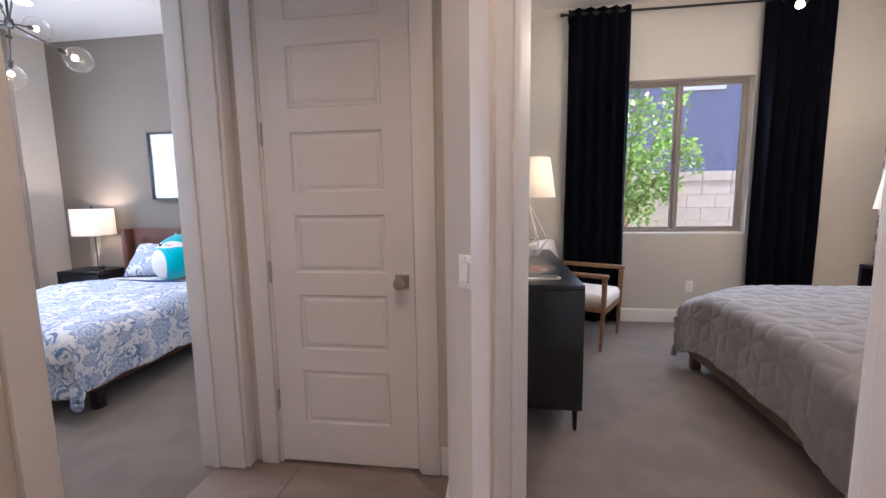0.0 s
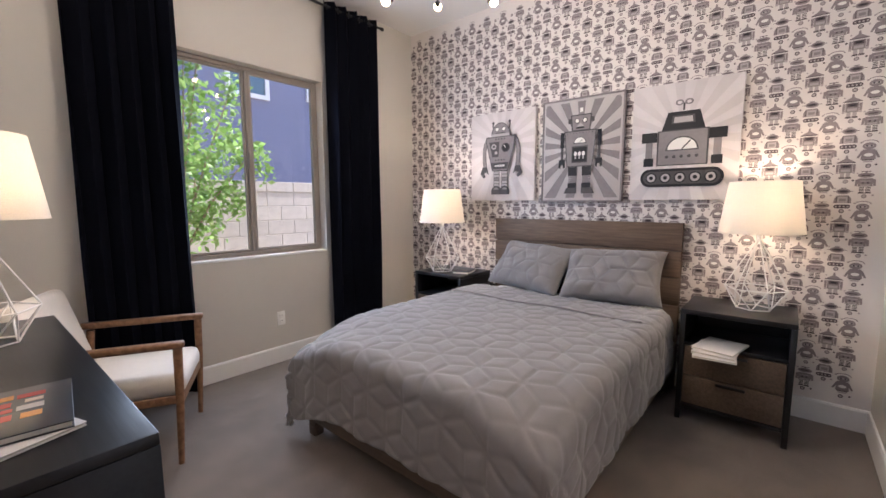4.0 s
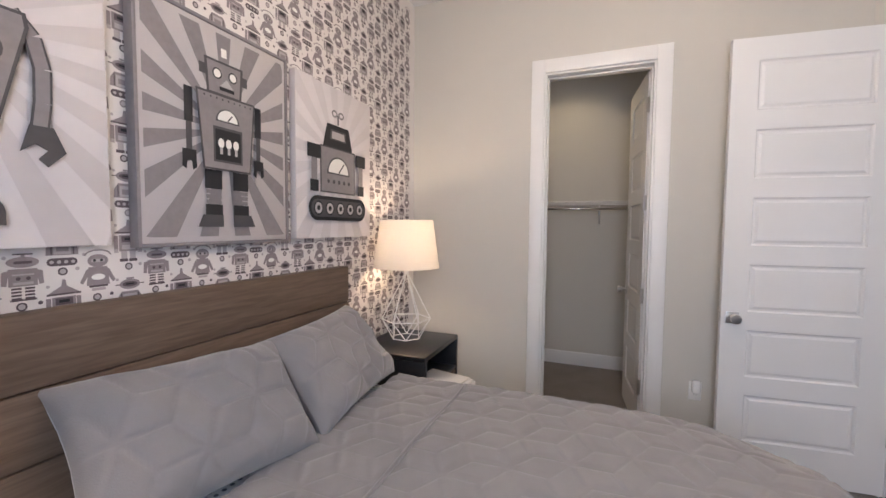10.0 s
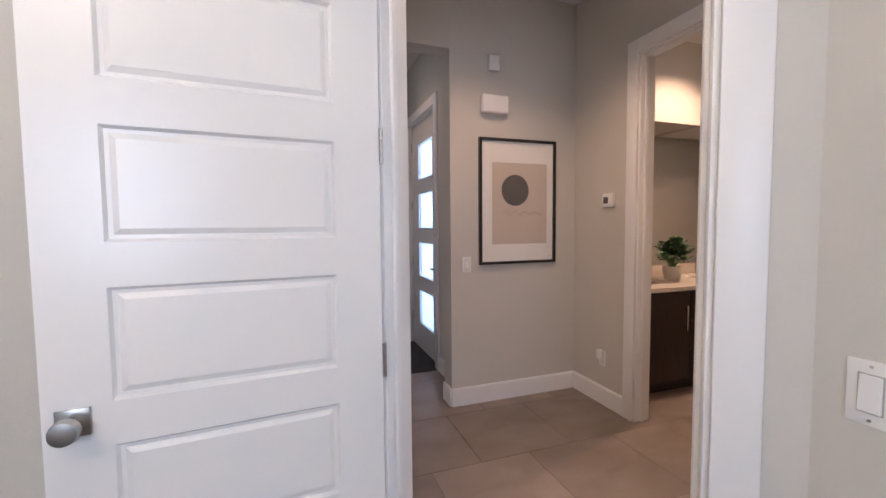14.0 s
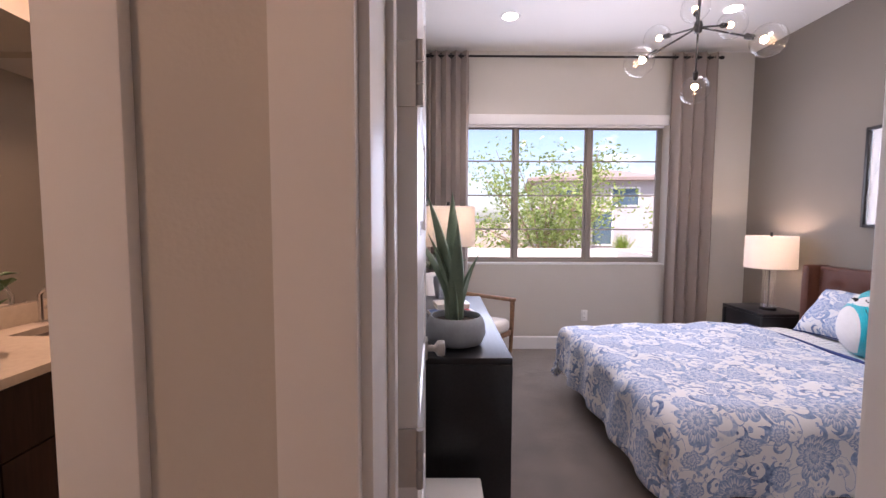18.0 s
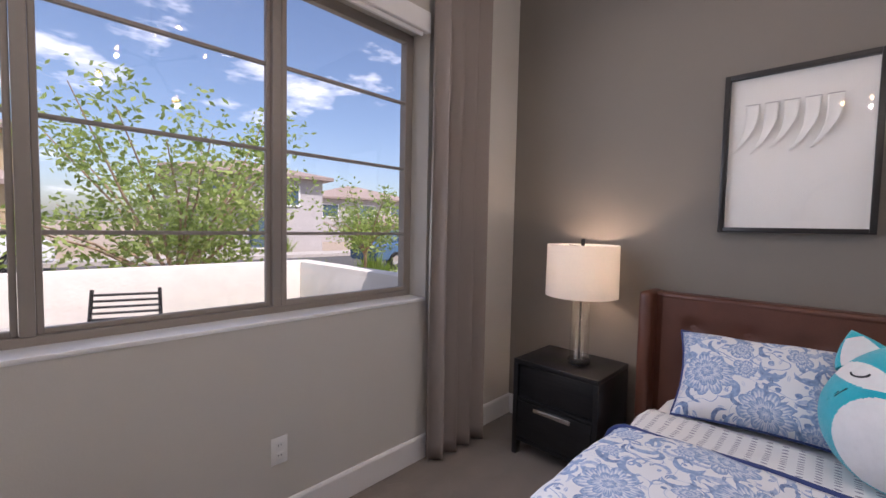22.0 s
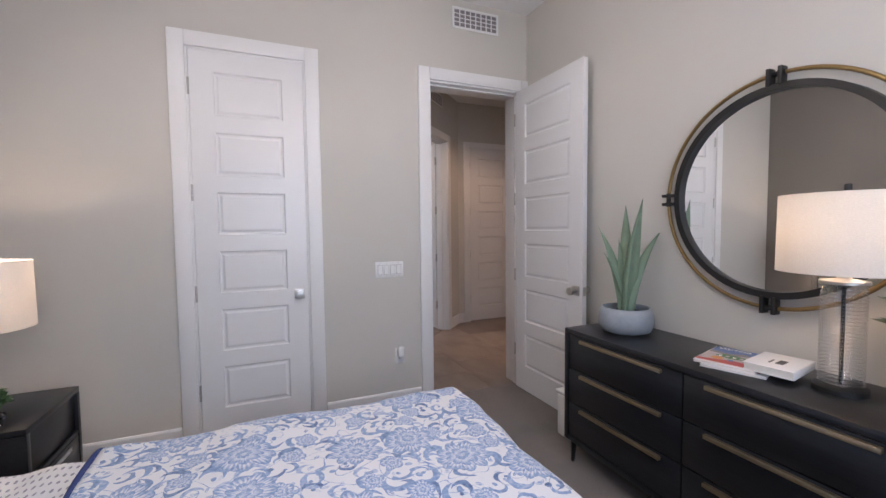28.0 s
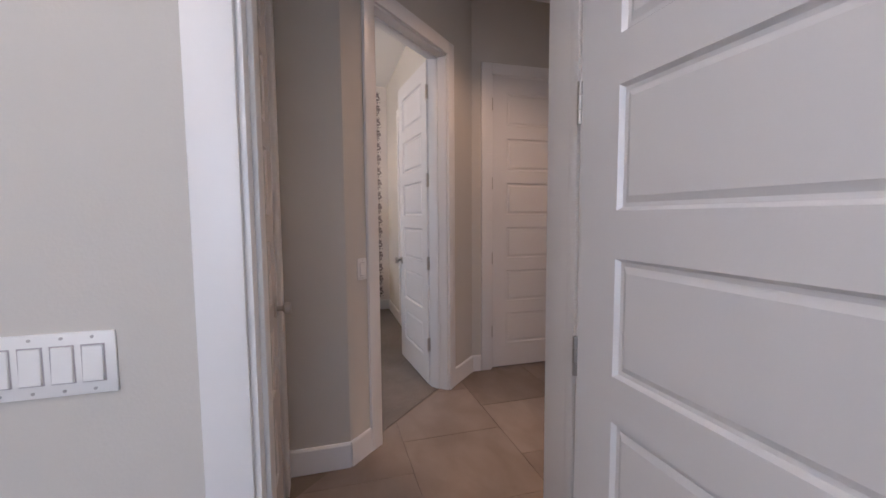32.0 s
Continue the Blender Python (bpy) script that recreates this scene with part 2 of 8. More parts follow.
def tube(bm, pts, r, n=8, mi=0, closed=False):
    """A round bar along a line of points; r may change from point to point."""
    pts = [Vector(p) for p in pts]
    rs = r if isinstance(r, (list, tuple)) else [r] * len(pts)
    rings = []
    side = None
    for i, p in enumerate(pts):
        if closed:
            d = pts[(i + 1) % len(pts)] - pts[i - 1]
        else:
            d = pts[min(i + 1, len(pts) - 1)] - pts[max(i - 1, 0)]
        d.normalize()
        if side is None:
            side = d.orthogonal().normalized()
        side = (side - d * side.dot(d)).normalized()
        up = d.cross(side)
        rings.append([bm.verts.new(p + rs[i] * (math.cos(2 * math.pi * k / n) * side + math.sin(2 * math.pi * k / n) * up)) for k in range(n)])
    pairs = list(zip(rings, rings[1:])) + ([(rings[-1], rings[0])] if closed else [])
    for a, b in pairs:
        for k in range(n):
            bm.faces.new((a[k], a[(k + 1) % n], b[(k + 1) % n], b[k])).material_index = mi
    if not closed:
        bm.faces.new(rings[0][::-1]).material_index = mi
        bm.faces.new(rings[-1]).material_index = mi


def structure(name, bm, mats, label, category):
    return tagged(link(name, bm, mats), label, category, "", "structure")


def wall(name, p0, p1, t, z1, mats, holes=(), ends=None, label="painted drywall wall", z0=0.0):
    """A slab whose front runs from p0 to p1 with the room on its left, t thick to the right; holes are (s0, s1, z0, z1)."""
    p0, p1 = Vector(p0), Vector(p1)
    d = (p1 - p0)
    L = d.length
    d /= L
    n = Vector((d.y, -d.x)) * t
    ss = sorted({0.0, L, *(h[0] for h in holes), *(h[1] for h in holes)})
    zs = sorted({z0, z1, *(h[2] for h in holes), *(h[3] for h in holes)})
    bm = bmesh.new()
    made = {}

    def v(i, k, side):
        key = (i, k, side)
        if key not in made:
            q = p0 + d * ss[i]
            if side:
                q = q + n
                if ends and i == 0 and ends[0]:
                    q = Vector(ends[0])
                if ends and i == len(ss) - 1 and ends[1]:
                    q = Vector(ends[1])
            made[key] = bm.verts.new((q.x, q.y, zs[k]))
        return made[key]

    def solid(i, k):
        if not (0 <= i < len(ss) - 1 and 0 <= k < len(zs) - 1):
            return False
        s, z = (ss[i] + ss[i + 1]) / 2, (zs[k] + zs[k + 1]) / 2
        return not any(a < s < b and c < z < e for a, b, c, e in holes)

    for i in range(len(ss) - 1):
        for k in range(len(zs) - 1):
            if not solid(i, k):
                continue
            bm.faces.new((v(i, k, 0), v(i, k + 1, 0), v(i + 1, k + 1, 0), v(i + 1, k, 0))[::-1]).material_index = 0
            bm.faces.new((v(i, k, 1), v(i + 1, k, 1), v(i + 1, k + 1, 1), v(i, k + 1, 1))[::-1]).material_index = 1
            for di, dk, quad in ((-1, 0, ((i, k), (i, k + 1))), (1, 0, ((i + 1, k + 1), (i + 1, k))), (0, -1, ((i + 1, k), (i, k))), (0, 1, ((i, k + 1), (i + 1, k + 1)))):
                if not solid(i + di, k + dk):
                    a, b = quad
                    bm.faces.new((v(*a, 0), v(*b, 0), v(*b, 1), v(*a, 1))).material_index = 0
    bmesh.ops.recalc_face_normals(bm, faces=bm.faces)
    return structure(name, bm, mats, label, "wall")


def slab(name, poly, z0, z1, mat, label, category):
    bm = bmesh.new()
    lo = [bm.verts.new((x, y, z0)) for x, y in poly]
    hi = [bm.verts.new((x, y, z1)) for x, y in poly]
    bm.faces.new(lo[::-1])
    bm.faces.new(hi)
    for k in range(len(poly)):
        j = (k + 1) % len(poly)
        bm.faces.new((lo[k], lo[j], hi[j], hi[k]))
    bmesh.ops.recalc_face_normals(bm, faces=bm.faces)
    return structure(name, bm, mat, label, category)


# ---- walls, floors, ceilings ----
H = 3.07
DH = 2.455
AX0, AX1, AY0, AY1 = -5.05, -1.43, 1.19, 4.535
BX0, BX1, BY0, BY1 = -0.035, 3.46, 1.04, 4.67
VX = -1.215
LY = 2.115
OPEN = 0.845
R2 = math.sqrt(0.5)
WHITE_B = material("cream outer stucco", (0.62, 0.57, 0.50), 0.95, vary=0.1, scale=3, bump=0.8, bump_scale=60)
PAPER = material("white wallpaper ground", (0.74, 0.695, 0.66), 0.85, vary=0.03, scale=2, bump=0.06, bump_scale=200, spec=0.2)
wall("wall_bedroom_window", (AX0, AY1), (AX0, AY0), 0.22, H, [PAINT, WHITE_B], [(AY1 - 3.69, AY1 - 1.40, 0.912, 2.37)], label="greige painted wall with a wide window opening")
wall("wall_bedroom_accent", (AX1, AY1), (AX0 - 0.22, AY1), 0.16, H, [TAUPE, WHITE_B], label="dark taupe accent wall behind the bed")
wall("wall_bedroom_door_side", (AX1, AY0), (AX1, AY1 + 0.16), VX - AX1, H, [PAINT, PAINT], [(1.245 - AY0, 2.06 - AY0, 0, DH), (2.931 - AY0, 3.623 - AY0, 0, DH)], label="greige wall with two door openings")
wall("wall_bedroom_mirror_side", (AX0 - 0.22, AY0), (VX - 0.115, AY0), 0.13, H, [PAINT, PAINT], label="greige wall behind the dresser and round mirror")
wall("wall_bath_door_side", (VX - 0.115, -0.72), (VX - 0.115, AY0), 0.115, H, [PAINT, PAINT], [(0.205 + 0.72, 0.935 + 0.72, 0, DH)], label="greige wall with the bathroom doorway")
wall("wall_robot_room_window", (BX1 + 0.16, BY1), (VX, BY1), 0.18, H, [PAINT, WHITE_B], [(BX1 + 0.16 - 2.34, BX1 + 0.16 - 1.21, 0.91, 2.37)], label="cream painted wall with a sliding window opening")
wall("wall_robot_room_closet_side", (0.775, BY0), (BX1 + 0.16, BY0), 0.14, H, [PAINT, PAINT], [(1.79 - 0.775, 2.48 - 0.775, 0, DH)], ends=((0.97, BY0 - 0.14), None), label="cream wall with the closet opening")
wall("wall_robot_room_mirror_side", (BX0, BY1), (BX0, 1.85), 0.159, H, [PAINT, PAINT], ends=(None, (-0.194, 1.804)), label="cream wall behind the dresser")
HINGE_S = (0.677 - BX0) / R2
wall("wall_robot_room_corner", (BX0, 1.85), (0.775, BY0), 0.145, H, [PAINT, PAINT], [(HINGE_S - OPEN, HINGE_S, 0, DH)], ends=((-0.194, 1.804), (0.87, 0.74)), label="diagonal wall with the bedroom doorway")
wall("wall_linen_closet", (-0.194, LY), (VX, LY), 0.14, H, [PAINT, PAINT], [(-0.194 + 0.355, -0.194 + 1.075, 0, DH)], label="short wall with the linen closet door")
wall("wall_hall_closet", (0.87, 0.74), (0.87, -2.8), -0.12, H, [PAINT, PAINT], [(0.74 - 0.575, 0.74 + 0.135, 0, DH)], ends=(None, None), label="wall with the hall closet door")
wall("wall_hall_picture", (VX, -0.44), (-0.14, -0.44), 0.16, H, [PAINT, PAINT], label="greige wall with the framed print")
wall("wall_entry_door", (-0.30, -0.60), (-0.30, -2.8), 0.16, H, [PAINT, WHITE_B], [(0.66, 1.60, 0, DH)], label="wall with the front door")
wall("wall_entry_end", (-0.46, -2.65), (0.99, -2.65), 0.15, H, [PAINT, WHITE_B], label="plain greige end wall of the entry")
wall("wall_bath_vanity", (-5.27, -0.65), (VX - 0.115, -0.65), 0.12, H, [PAINT, WHITE_B], label="bathroom wall behind the vanity")
wall("wall_bath_end", (-4.98, 1.06), (-4.98, -0.7), 0.2, H, [PAINT, WHITE_B], label="end wall of the bathroom")
wall("wall_closet_back", (1.5, -0.42), (3.62, -0.42), 0.12, H, [PAINT, PAINT], label="plain closet back wall")
wall("wall_closet_side", (1.55, 0.9), (1.55, -0.42), 0.12, H, [PAINT, PAINT], label="plain closet side wall")
wall("wall_closet_side", (3.3, -0.42), (3.3, 0.9), 0.12, H, [PAINT, PAINT], label="plain closet side wall")

wall("wall_robot_room_paper", (BX1, BY0 - 0.14), (BX1, BY1 + 0.18), 0.16, H, [PAPER, WHITE_B], label="wall papered with a robot pattern")
slab("floor_bedroom", [(AX0 - 0.1, AY0 - 0.1), (-1.36, AY0 - 0.1), (-1.36, AY1 + 0.1), (AX0 - 0.1, AY1 + 0.1)], -0.15, 0.0, CARPET, "brown grey cut pile carpet", "floor")
slab("floor_robot_room", [(BX0 - 0.05, 1.785), (0.755, 0.98), (1.6, 0.98), (1.6, -0.8), (3.4, -0.8), (3.4, 0.98), (BX1 + 0.1, 0.98), (BX1 + 0.1, BY1 + 0.1), (BX0 - 0.05, BY1 + 0.1)], -0.15, 0.0, CARPET, "brown grey cut pile carpet", "floor")
slab("floor_hall", [(-1.36, -2.75), (1.0, -2.75), (1.0, 0.82), (0.84, 0.98), (BX0 - 0.05, 1.88), (BX0 - 0.05, 2.3), (-1.36, 2.3)], -0.15, -0.006, GROUT, "grouted tile floor bed", "floor")
slab("floor_bath", [(-5.1, -0.7), (-1.36, -0.7), (-1.36, AY0 - 0.1), (-5.1, AY0 - 0.1)], -0.15, -0.006, GROUT, "grouted tile floor bed", "floor")
slab("ceiling_bedroom", [(AX0 - 0.3, AY0 - 0.1), (VX + 0.05, AY0 - 0.1), (VX + 0.05, AY1 + 0.3), (AX0 - 0.3, AY1 + 0.3)], H, H + 0.2, CEIL, "flat white painted ceiling", "ceiling")
slab("ceiling_hall", [(VX + 0.05, -2.9), (3.7, -2.9), (3.7, 1.0), (0.78, 1.0), (BX0 - 0.05, 1.81), (BX0 - 0.05, 2.4), (VX + 0.05, 2.4)], H, H + 0.2, CEIL, "flat white painted ceiling", "ceiling")
slab("ceiling_robot_room", [(VX + 0.05, 2.4), (BX0 - 0.05, 2.4), (BX0 - 0.05, 1.81), (0.78, 1.0), (3.7, 1.0), (3.7, BY1 + 0.3), (VX + 0.05, BY1 + 0.3)], H, H + 0.2, CEIL, "flat white painted ceiling", "ceiling")
slab("wall_hall_header", [(-0.14, -0.597), (0.868, -0.597), (0.868, -0.443), (-0.14, -0.443)], 2.60, H, PAINT, "greige header over the entry opening", "wall")
slab("ceiling_bath", [(-5.3, -0.75), (VX + 0.05, -0.75), (VX + 0.05, AY0 - 0.13), (-5.3, AY0 - 0.13)], H, H + 0.2, CEIL, "flat white painted ceiling", "ceiling")


def baseboard(pts):
    """A tall plain skirting along a line of points, with the room on its left."""
    for a, b in zip(pts, pts[1:]):
        a, b = Vector(a), Vector(b)
        d = (b - a).normalized()
        n = Vector((-d.y, d.x))
        L = (b - a).length
        bm = bmesh.new()
        m = Matrix(((d.x, n.x, 0, a.x), (d.y, n.y, 0, a.y), (0, 0, 1, 0), (0, 0, 0, 1)))
        prof = [(0, 0), (0.014, 0), (0.014, 0.122), (0.009, 0.133), (0, 0.135)]
        ends = [[bm.verts.new(m @ Vector((s, y, z))) for y, z in prof] for s in (0, L)]
        for k in range(len(prof)):
            j = (k + 1) % len(prof)
            bm.faces.new((ends[0][k], ends[1][k], ends[1][j], ends[0][j]))
        bm.faces.new(ends[0])
        bm.faces.new(ends[1][::-1])
        bmesh.ops.recalc_face_normals(bm, faces=bm.faces)
        structure("baseboard", bm, TRIM, "tall white painted baseboard", "baseboard")


C = 0.088
baseboard([(AX1, AY1), (AX0, AY1), (AX0, AY0), (AX1, AY0)])
baseboard([(AX1, 2.06 + C), (AX1, 2.931 - C)])
baseboard([(AX1, 3.623 + C), (AX1, AY1)])
baseboard([(1.79 - C, BY0), (0.83, BY0)][::-1])
baseboard([(2.48 + C, BY0), (BX1, BY0), (BX1, BY1), (BX0, BY1), (BX0, 1.85), (BX0 + (HINGE_S - OPEN - C) * R2, 1.85 - (HINGE_S - OPEN - C) * R2)])
e0 = HINGE_S - OPEN - C + 0.02
baseboard([(BX0 - 0.1025 + e0 * R2, 1.7475 - e0 * R2), (-0.194, 1.804), (-0.194, LY), (-0.355 + C, LY)])
baseboard([(VX, 1.245 - C), (VX, 0.935 + C)])
baseboard([(VX, 0.205 - C), (VX, -0.44), (-0.14, -0.44), (-0.14, -0.60)][::1])
baseboard([(-0.30, -0.60), (-0.30, -1.26 + C)])
baseboard([(-0.30, -2.20 - C), (-0.30, -2.65), (0.87, -2.65), (0.87, -0.135 - C)])
baseboard([(0.87, 0.575 + C), (0.87, 0.74), (BX0 - 0.1025 + (HINGE_S + C) * R2, 1.7475 - (HINGE_S + C) * R2)])
baseboard([(1.79 - C, 0.9), (1.55, 0.9), (1.55, -0.42), (3.3, -0.42), (3.3, 0.9), (2.48 + C, 0.9)])


# ---- doorways and doors ----
def doorway(m, w, T, h=DH, front=True, back=True, stop=0.6):
    """Jambs, stops and casings of an opening w wide; x runs along it, y comes out of the wall's front, T is the wall's thickness."""
    f = thing("door_trim", m, "white painted door casing and jambs", "door trim", "", "structure")
    j = 0.018
    boxed("jamb", (0, -T, 0, j, 0, h), TRIM, f, 0.001)
    boxed("jamb", (w - j, -T, 0, w, 0, h), TRIM, f, 0.001)
    boxed("head_jamb", (j, -T, h - j, w - j, 0, h), TRIM, f, 0.001)
    if stop is not None:
        y = -T * stop
        boxed("stop", (j, y - 0.035, 0, j + 0.011, y, h - j), TRIM, f, 0.002)
        boxed("stop", (w - j - 0.011, y - 0.035, 0, w - j, y, h - j), TRIM, f, 0.002)
        boxed("stop", (j, y - 0.035, h - j - 0.011, w - j, y, h - j), TRIM, f, 0.002)
    for on, y0, y1 in ((front, 0.0, 0.019), (back, -T - 0.019, -T)):
        if on:
            r = 0.006
            boxed("casing", (r - C, y0, 0, r, y1, h + C - r), TRIM, f, 0.003)
            boxed("casing", (w - r, y0, 0, w - r + C, y1, h + C - r), TRIM, f, 0.003)
            boxed("casing", (r, y0, h - r, w - r, y1, h + C - r), TRIM, f, 0.003)
    return f


def panel_leaf(w, h, t, rows, stile=0.128, top=0.122, bottom=0.200, ph=0.264):
    """A moulded door leaf: x along it, y through it, z up."""
    bm = bmesh.new()
    gap = (h - top - bottom - rows * ph) / (rows - 1)
    zs = []
    z = bottom
    for _ in range(rows):
        zs.append((z, z + ph))
        z += ph + gap
    for side in (1, -1):
        y = side * t / 2

        def quad(a, b, c, d):
            f = bm.faces.new([bm.verts.new(p) for p in ((a, b, c, d) if side < 0 else (d, c, b, a))])
            return f
        def face(x0, z0, x1, z1, yy=y):
            quad((x0, yy, z0), (x1, yy, z0), (x1, yy, z1), (x0, yy, z1))
        face(0, 0, stile, h)
        face(w - stile, 0, w, h)
        edges = [0.0] + [q for p in zs for q in p] + [h]
        for a, b in zip(edges[::2], edges[1::2]):
            face(stile, a, w - stile, b)
        for a, b in zs:
            steps = [(0, 0), (0.007, 0.0105), (0.016, 0.011), (0.030, 0.004), (0.034, 0.004)]
            for (i0, d0), (i1, d1) in zip(steps, steps[1:]):
                o = [(stile + i0, a + i0), (w - stile - i0, a + i0), (w - stile - i0, b - i0), (stile + i0, b - i0)]
                n = [(stile + i1, a + i1), (w - stile - i1, a + i1), (w - stile - i1, b - i1), (stile + i1, b - i1)]
                for k in range(4):
                    l = (k + 1) % 4
                    quad((o[k][0], y - side * d0, o[k][1]), (o[l][0], y - side * d0, o[l][1]), (n[l][0], y - side * d1, n[l][1]), (n[k][0], y - side * d1, n[k][1]))
            i, d = steps[-1]
            face(stile + i, a + i, w - stile - i, b - i, y - side * d)
    e = t / 2
    for q in (((0, -e, 0), (0, -e, h), (0, e, h), (0, e, 0)), ((w, -e, 0), (w, e, 0), (w, e, h), (w, -e, h)), ((0, -e, h), (w, -e, h), (w, e, h), (0, e, h)), ((0, -e, 0), (0, e, 0), (w, e, 0), (w, -e, 0))):
        bm.faces.new([bm.verts.new(p) for p in q])
    bmesh.ops.remove_doubles(bm, verts=bm.verts, dist=0.00005)
    bmesh.ops.recalc_face_normals(bm, faces=bm.faces)
    return bm


HINGES = (0.327, 0.952, 1.575, 2.215)


def door(name, m, w, label, hinge_y=1, knobs=True, h=2.425):
    """A door leaf whose hinge edge is the local z axis and which runs along +x; hinge_y: the side on which the knuckles show."""
    t = 0.036
    d = thing(name, m, label, "door", "", "structure")
    bm = panel_leaf(w, h, t, 6)
    bmesh.ops.translate(bm, verts=bm.verts, vec=(0, 0, 0.012))
    part("leaf", bm, DOOR, d)
    for z in HINGES:
        bm = bmesh.new()
        y = hinge_y * (t / 2 + 0.004)
        for k in range(3):
            lathe(bm, [(0.0065, z - 0.05 + 0.034 * k), (0.0065, z - 0.018 + 0.034 * k)], 10, m=Matrix.Translation((-0.004, y, 0)))
        box(bm, -0.0035, -t / 2 + 0.002, z - 0.05, -0.0005, t / 2, z + 0.05)
        part("hinge", bm, NICKEL, d, "satin nickel butt hinge", smooth=40)
    if knobs:
        for s in (1, -1):
            bm = bmesh.new()
            box(bm, w - 0.088, min(s * t / 2, s * (t / 2 + 0.007)), 0.88, w - 0.024, max(s * t / 2, s * (t / 2 + 0.007)), 0.944, bevel=0.0015)
            rose = part("rosette", bm, NICKEL, d, "square satin nickel rosette", smooth=40)
            bm = bmesh.new()
            lathe(bm, [(0.011, 0), (0.011, 0.024), (0.017, 0.030), (0.0265, 0.036), (0.0275, 0.052), (0.0255, 0.060), (0.012, 0.062)], 28, m=Matrix.Translation((w - 0.056, s * (t / 2 + 0.005), 0.912)) @ Matrix.Rotation(radians(-90 * s), 4, "X"))
            part("knob", bm, NICKEL, rose, "round satin nickel knob", smooth=50)
        boxed("latch_plate", (w - 0.0005, -0.0125, 0.883, w + 0.0012, 0.0125, 0.94), NICKEL, d, 0.0)
    return d


doorway(pose(AX1, 1.245, 0, 0, 0, 90), 0.815, VX - AX1, stop=0.25)
doorway(pose(AX1, 2.931, 0, 0, 0, 90), 0.692, VX - AX1, back=False, stop=0.3)
doorway(pose(VX - 0.115, 0.205, 0, 0, 0, 90), 0.73, 0.115, stop=0.4)
doorway(pose(BX0 + (HINGE_S - OPEN) * R2, 1.85 - (HINGE_S - OPEN) * R2, 0, 0, 0, -45), OPEN, 0.145, stop=0.3)
doorway(pose(1.79, BY0, 0), 0.69, 0.14, stop=0.4)
doorway(pose(-0.355, LY, 0, 0, 0, 180), 0.72, 0.14, back=False, stop=0.35)
doorway(pose(0.87, -0.135, 0, 0, 0, 90), 0.71, 0.12, back=False, stop=0.45)
door("door_bedroom", pose(AX1 - 0.004, 1.282, 0, 0, 0, 181), 0.775, "white six-panel door standing open into the bedroom", -1)
door("door_bedroom_closet", pose(AX1 + 0.022, 3.602, 0, 0, 0, -90), 0.652, "white six-panel closet door, closed", -1)
door("door_bath", pose(VX - 0.119, 0.895, 0, 0, 0, 180 - 3), 0.69, "white six-panel bathroom door, open", 1)
door("door_robot_room", pose(0.679, 1.145, 0, 0, 0, 5.2), 0.772, "white six-panel door standing open against the wall", 1)
door("door_robot_room_closet", pose(1.812, BY0 - 0.135, 0, 0, 0, -84), 0.65, "white six-panel closet door, open into the closet", 1)
door("door_linen_closet", pose(-1.056, LY + 0.022, 0), 0.68, "white six-panel linen closet door, closed", -1)
door("door_hall_closet", pose(0.87 + 0.022, 0.556, 0, 0, 0, -90), 0.67, "white six-panel hall closet door, closed", -1)

# ---- materials of the furnishings ----
def wood(name, color, dark, grain=(2.0, 26.0, 26.0), rough=0.5, spec=0.4, bump=0.15):
    """Stained wood with long streaks along the first axis."""
    m = bpy.data.materials.new(name)
    m.use_nodes = True
    t = m.node_tree
    b = t.nodes["Principled BSDF"]
    b.inputs["Roughness"].default_value, b.inputs["Specular IOR Level"].default_value = rough, spec
    co, mp, n1 = t.nodes.new("ShaderNodeTexCoord"), t.nodes.new("ShaderNodeMapping"), t.nodes.new("ShaderNodeTexNoise")
    mp.inputs["Scale"].default_value = grain
    n1.inputs["Scale"].default_value, n1.inputs["Detail"].default_value, n1.inputs["Distortion"].default_value = 3.0, 8, 0.4
    r = t.nodes.new("ShaderNodeValToRGB")
    r.color_ramp.elements[0].position, r.color_ramp.elements[1].position = 0.32, 0.68
    r.color_ramp.elements[0].color, r.color_ramp.elements[1].color = (*dark, 1), (*color, 1)
    info, mix = t.nodes.new("ShaderNodeObjectInfo"), t.nodes.new("ShaderNodeHueSaturation")
    mr = t.nodes.new("ShaderNodeMapRange")
    mr.inputs[3].default_value, mr.inputs[4].default_value = 0.88, 1.12
    t.links.new(co.outputs["Object"], mp.inputs[0])
    t.links.new(mp.outputs[0], n1.inputs[0])
    t.links.new(n1.outputs[0], r.inputs[0])
    t.links.new(info.outputs["Random"], mr.inputs[0])
    t.links.new(mr.outputs[0], mix.inputs["Value"])
    t.links.new(r.outputs[0], mix.inputs["Color"])
    t.links.new(mix.outputs[0], b.inputs["Base Color"])
    bp = t.nodes.new("ShaderNodeBump")
    bp.inputs["Strength"].default_value, bp.inputs["Distance"].default_value = bump, 0.002
    t.links.new(n1.outputs[0], bp.inputs["Height"])
    t.links.new(bp.outputs[0], b.inputs["Normal"])
    return m


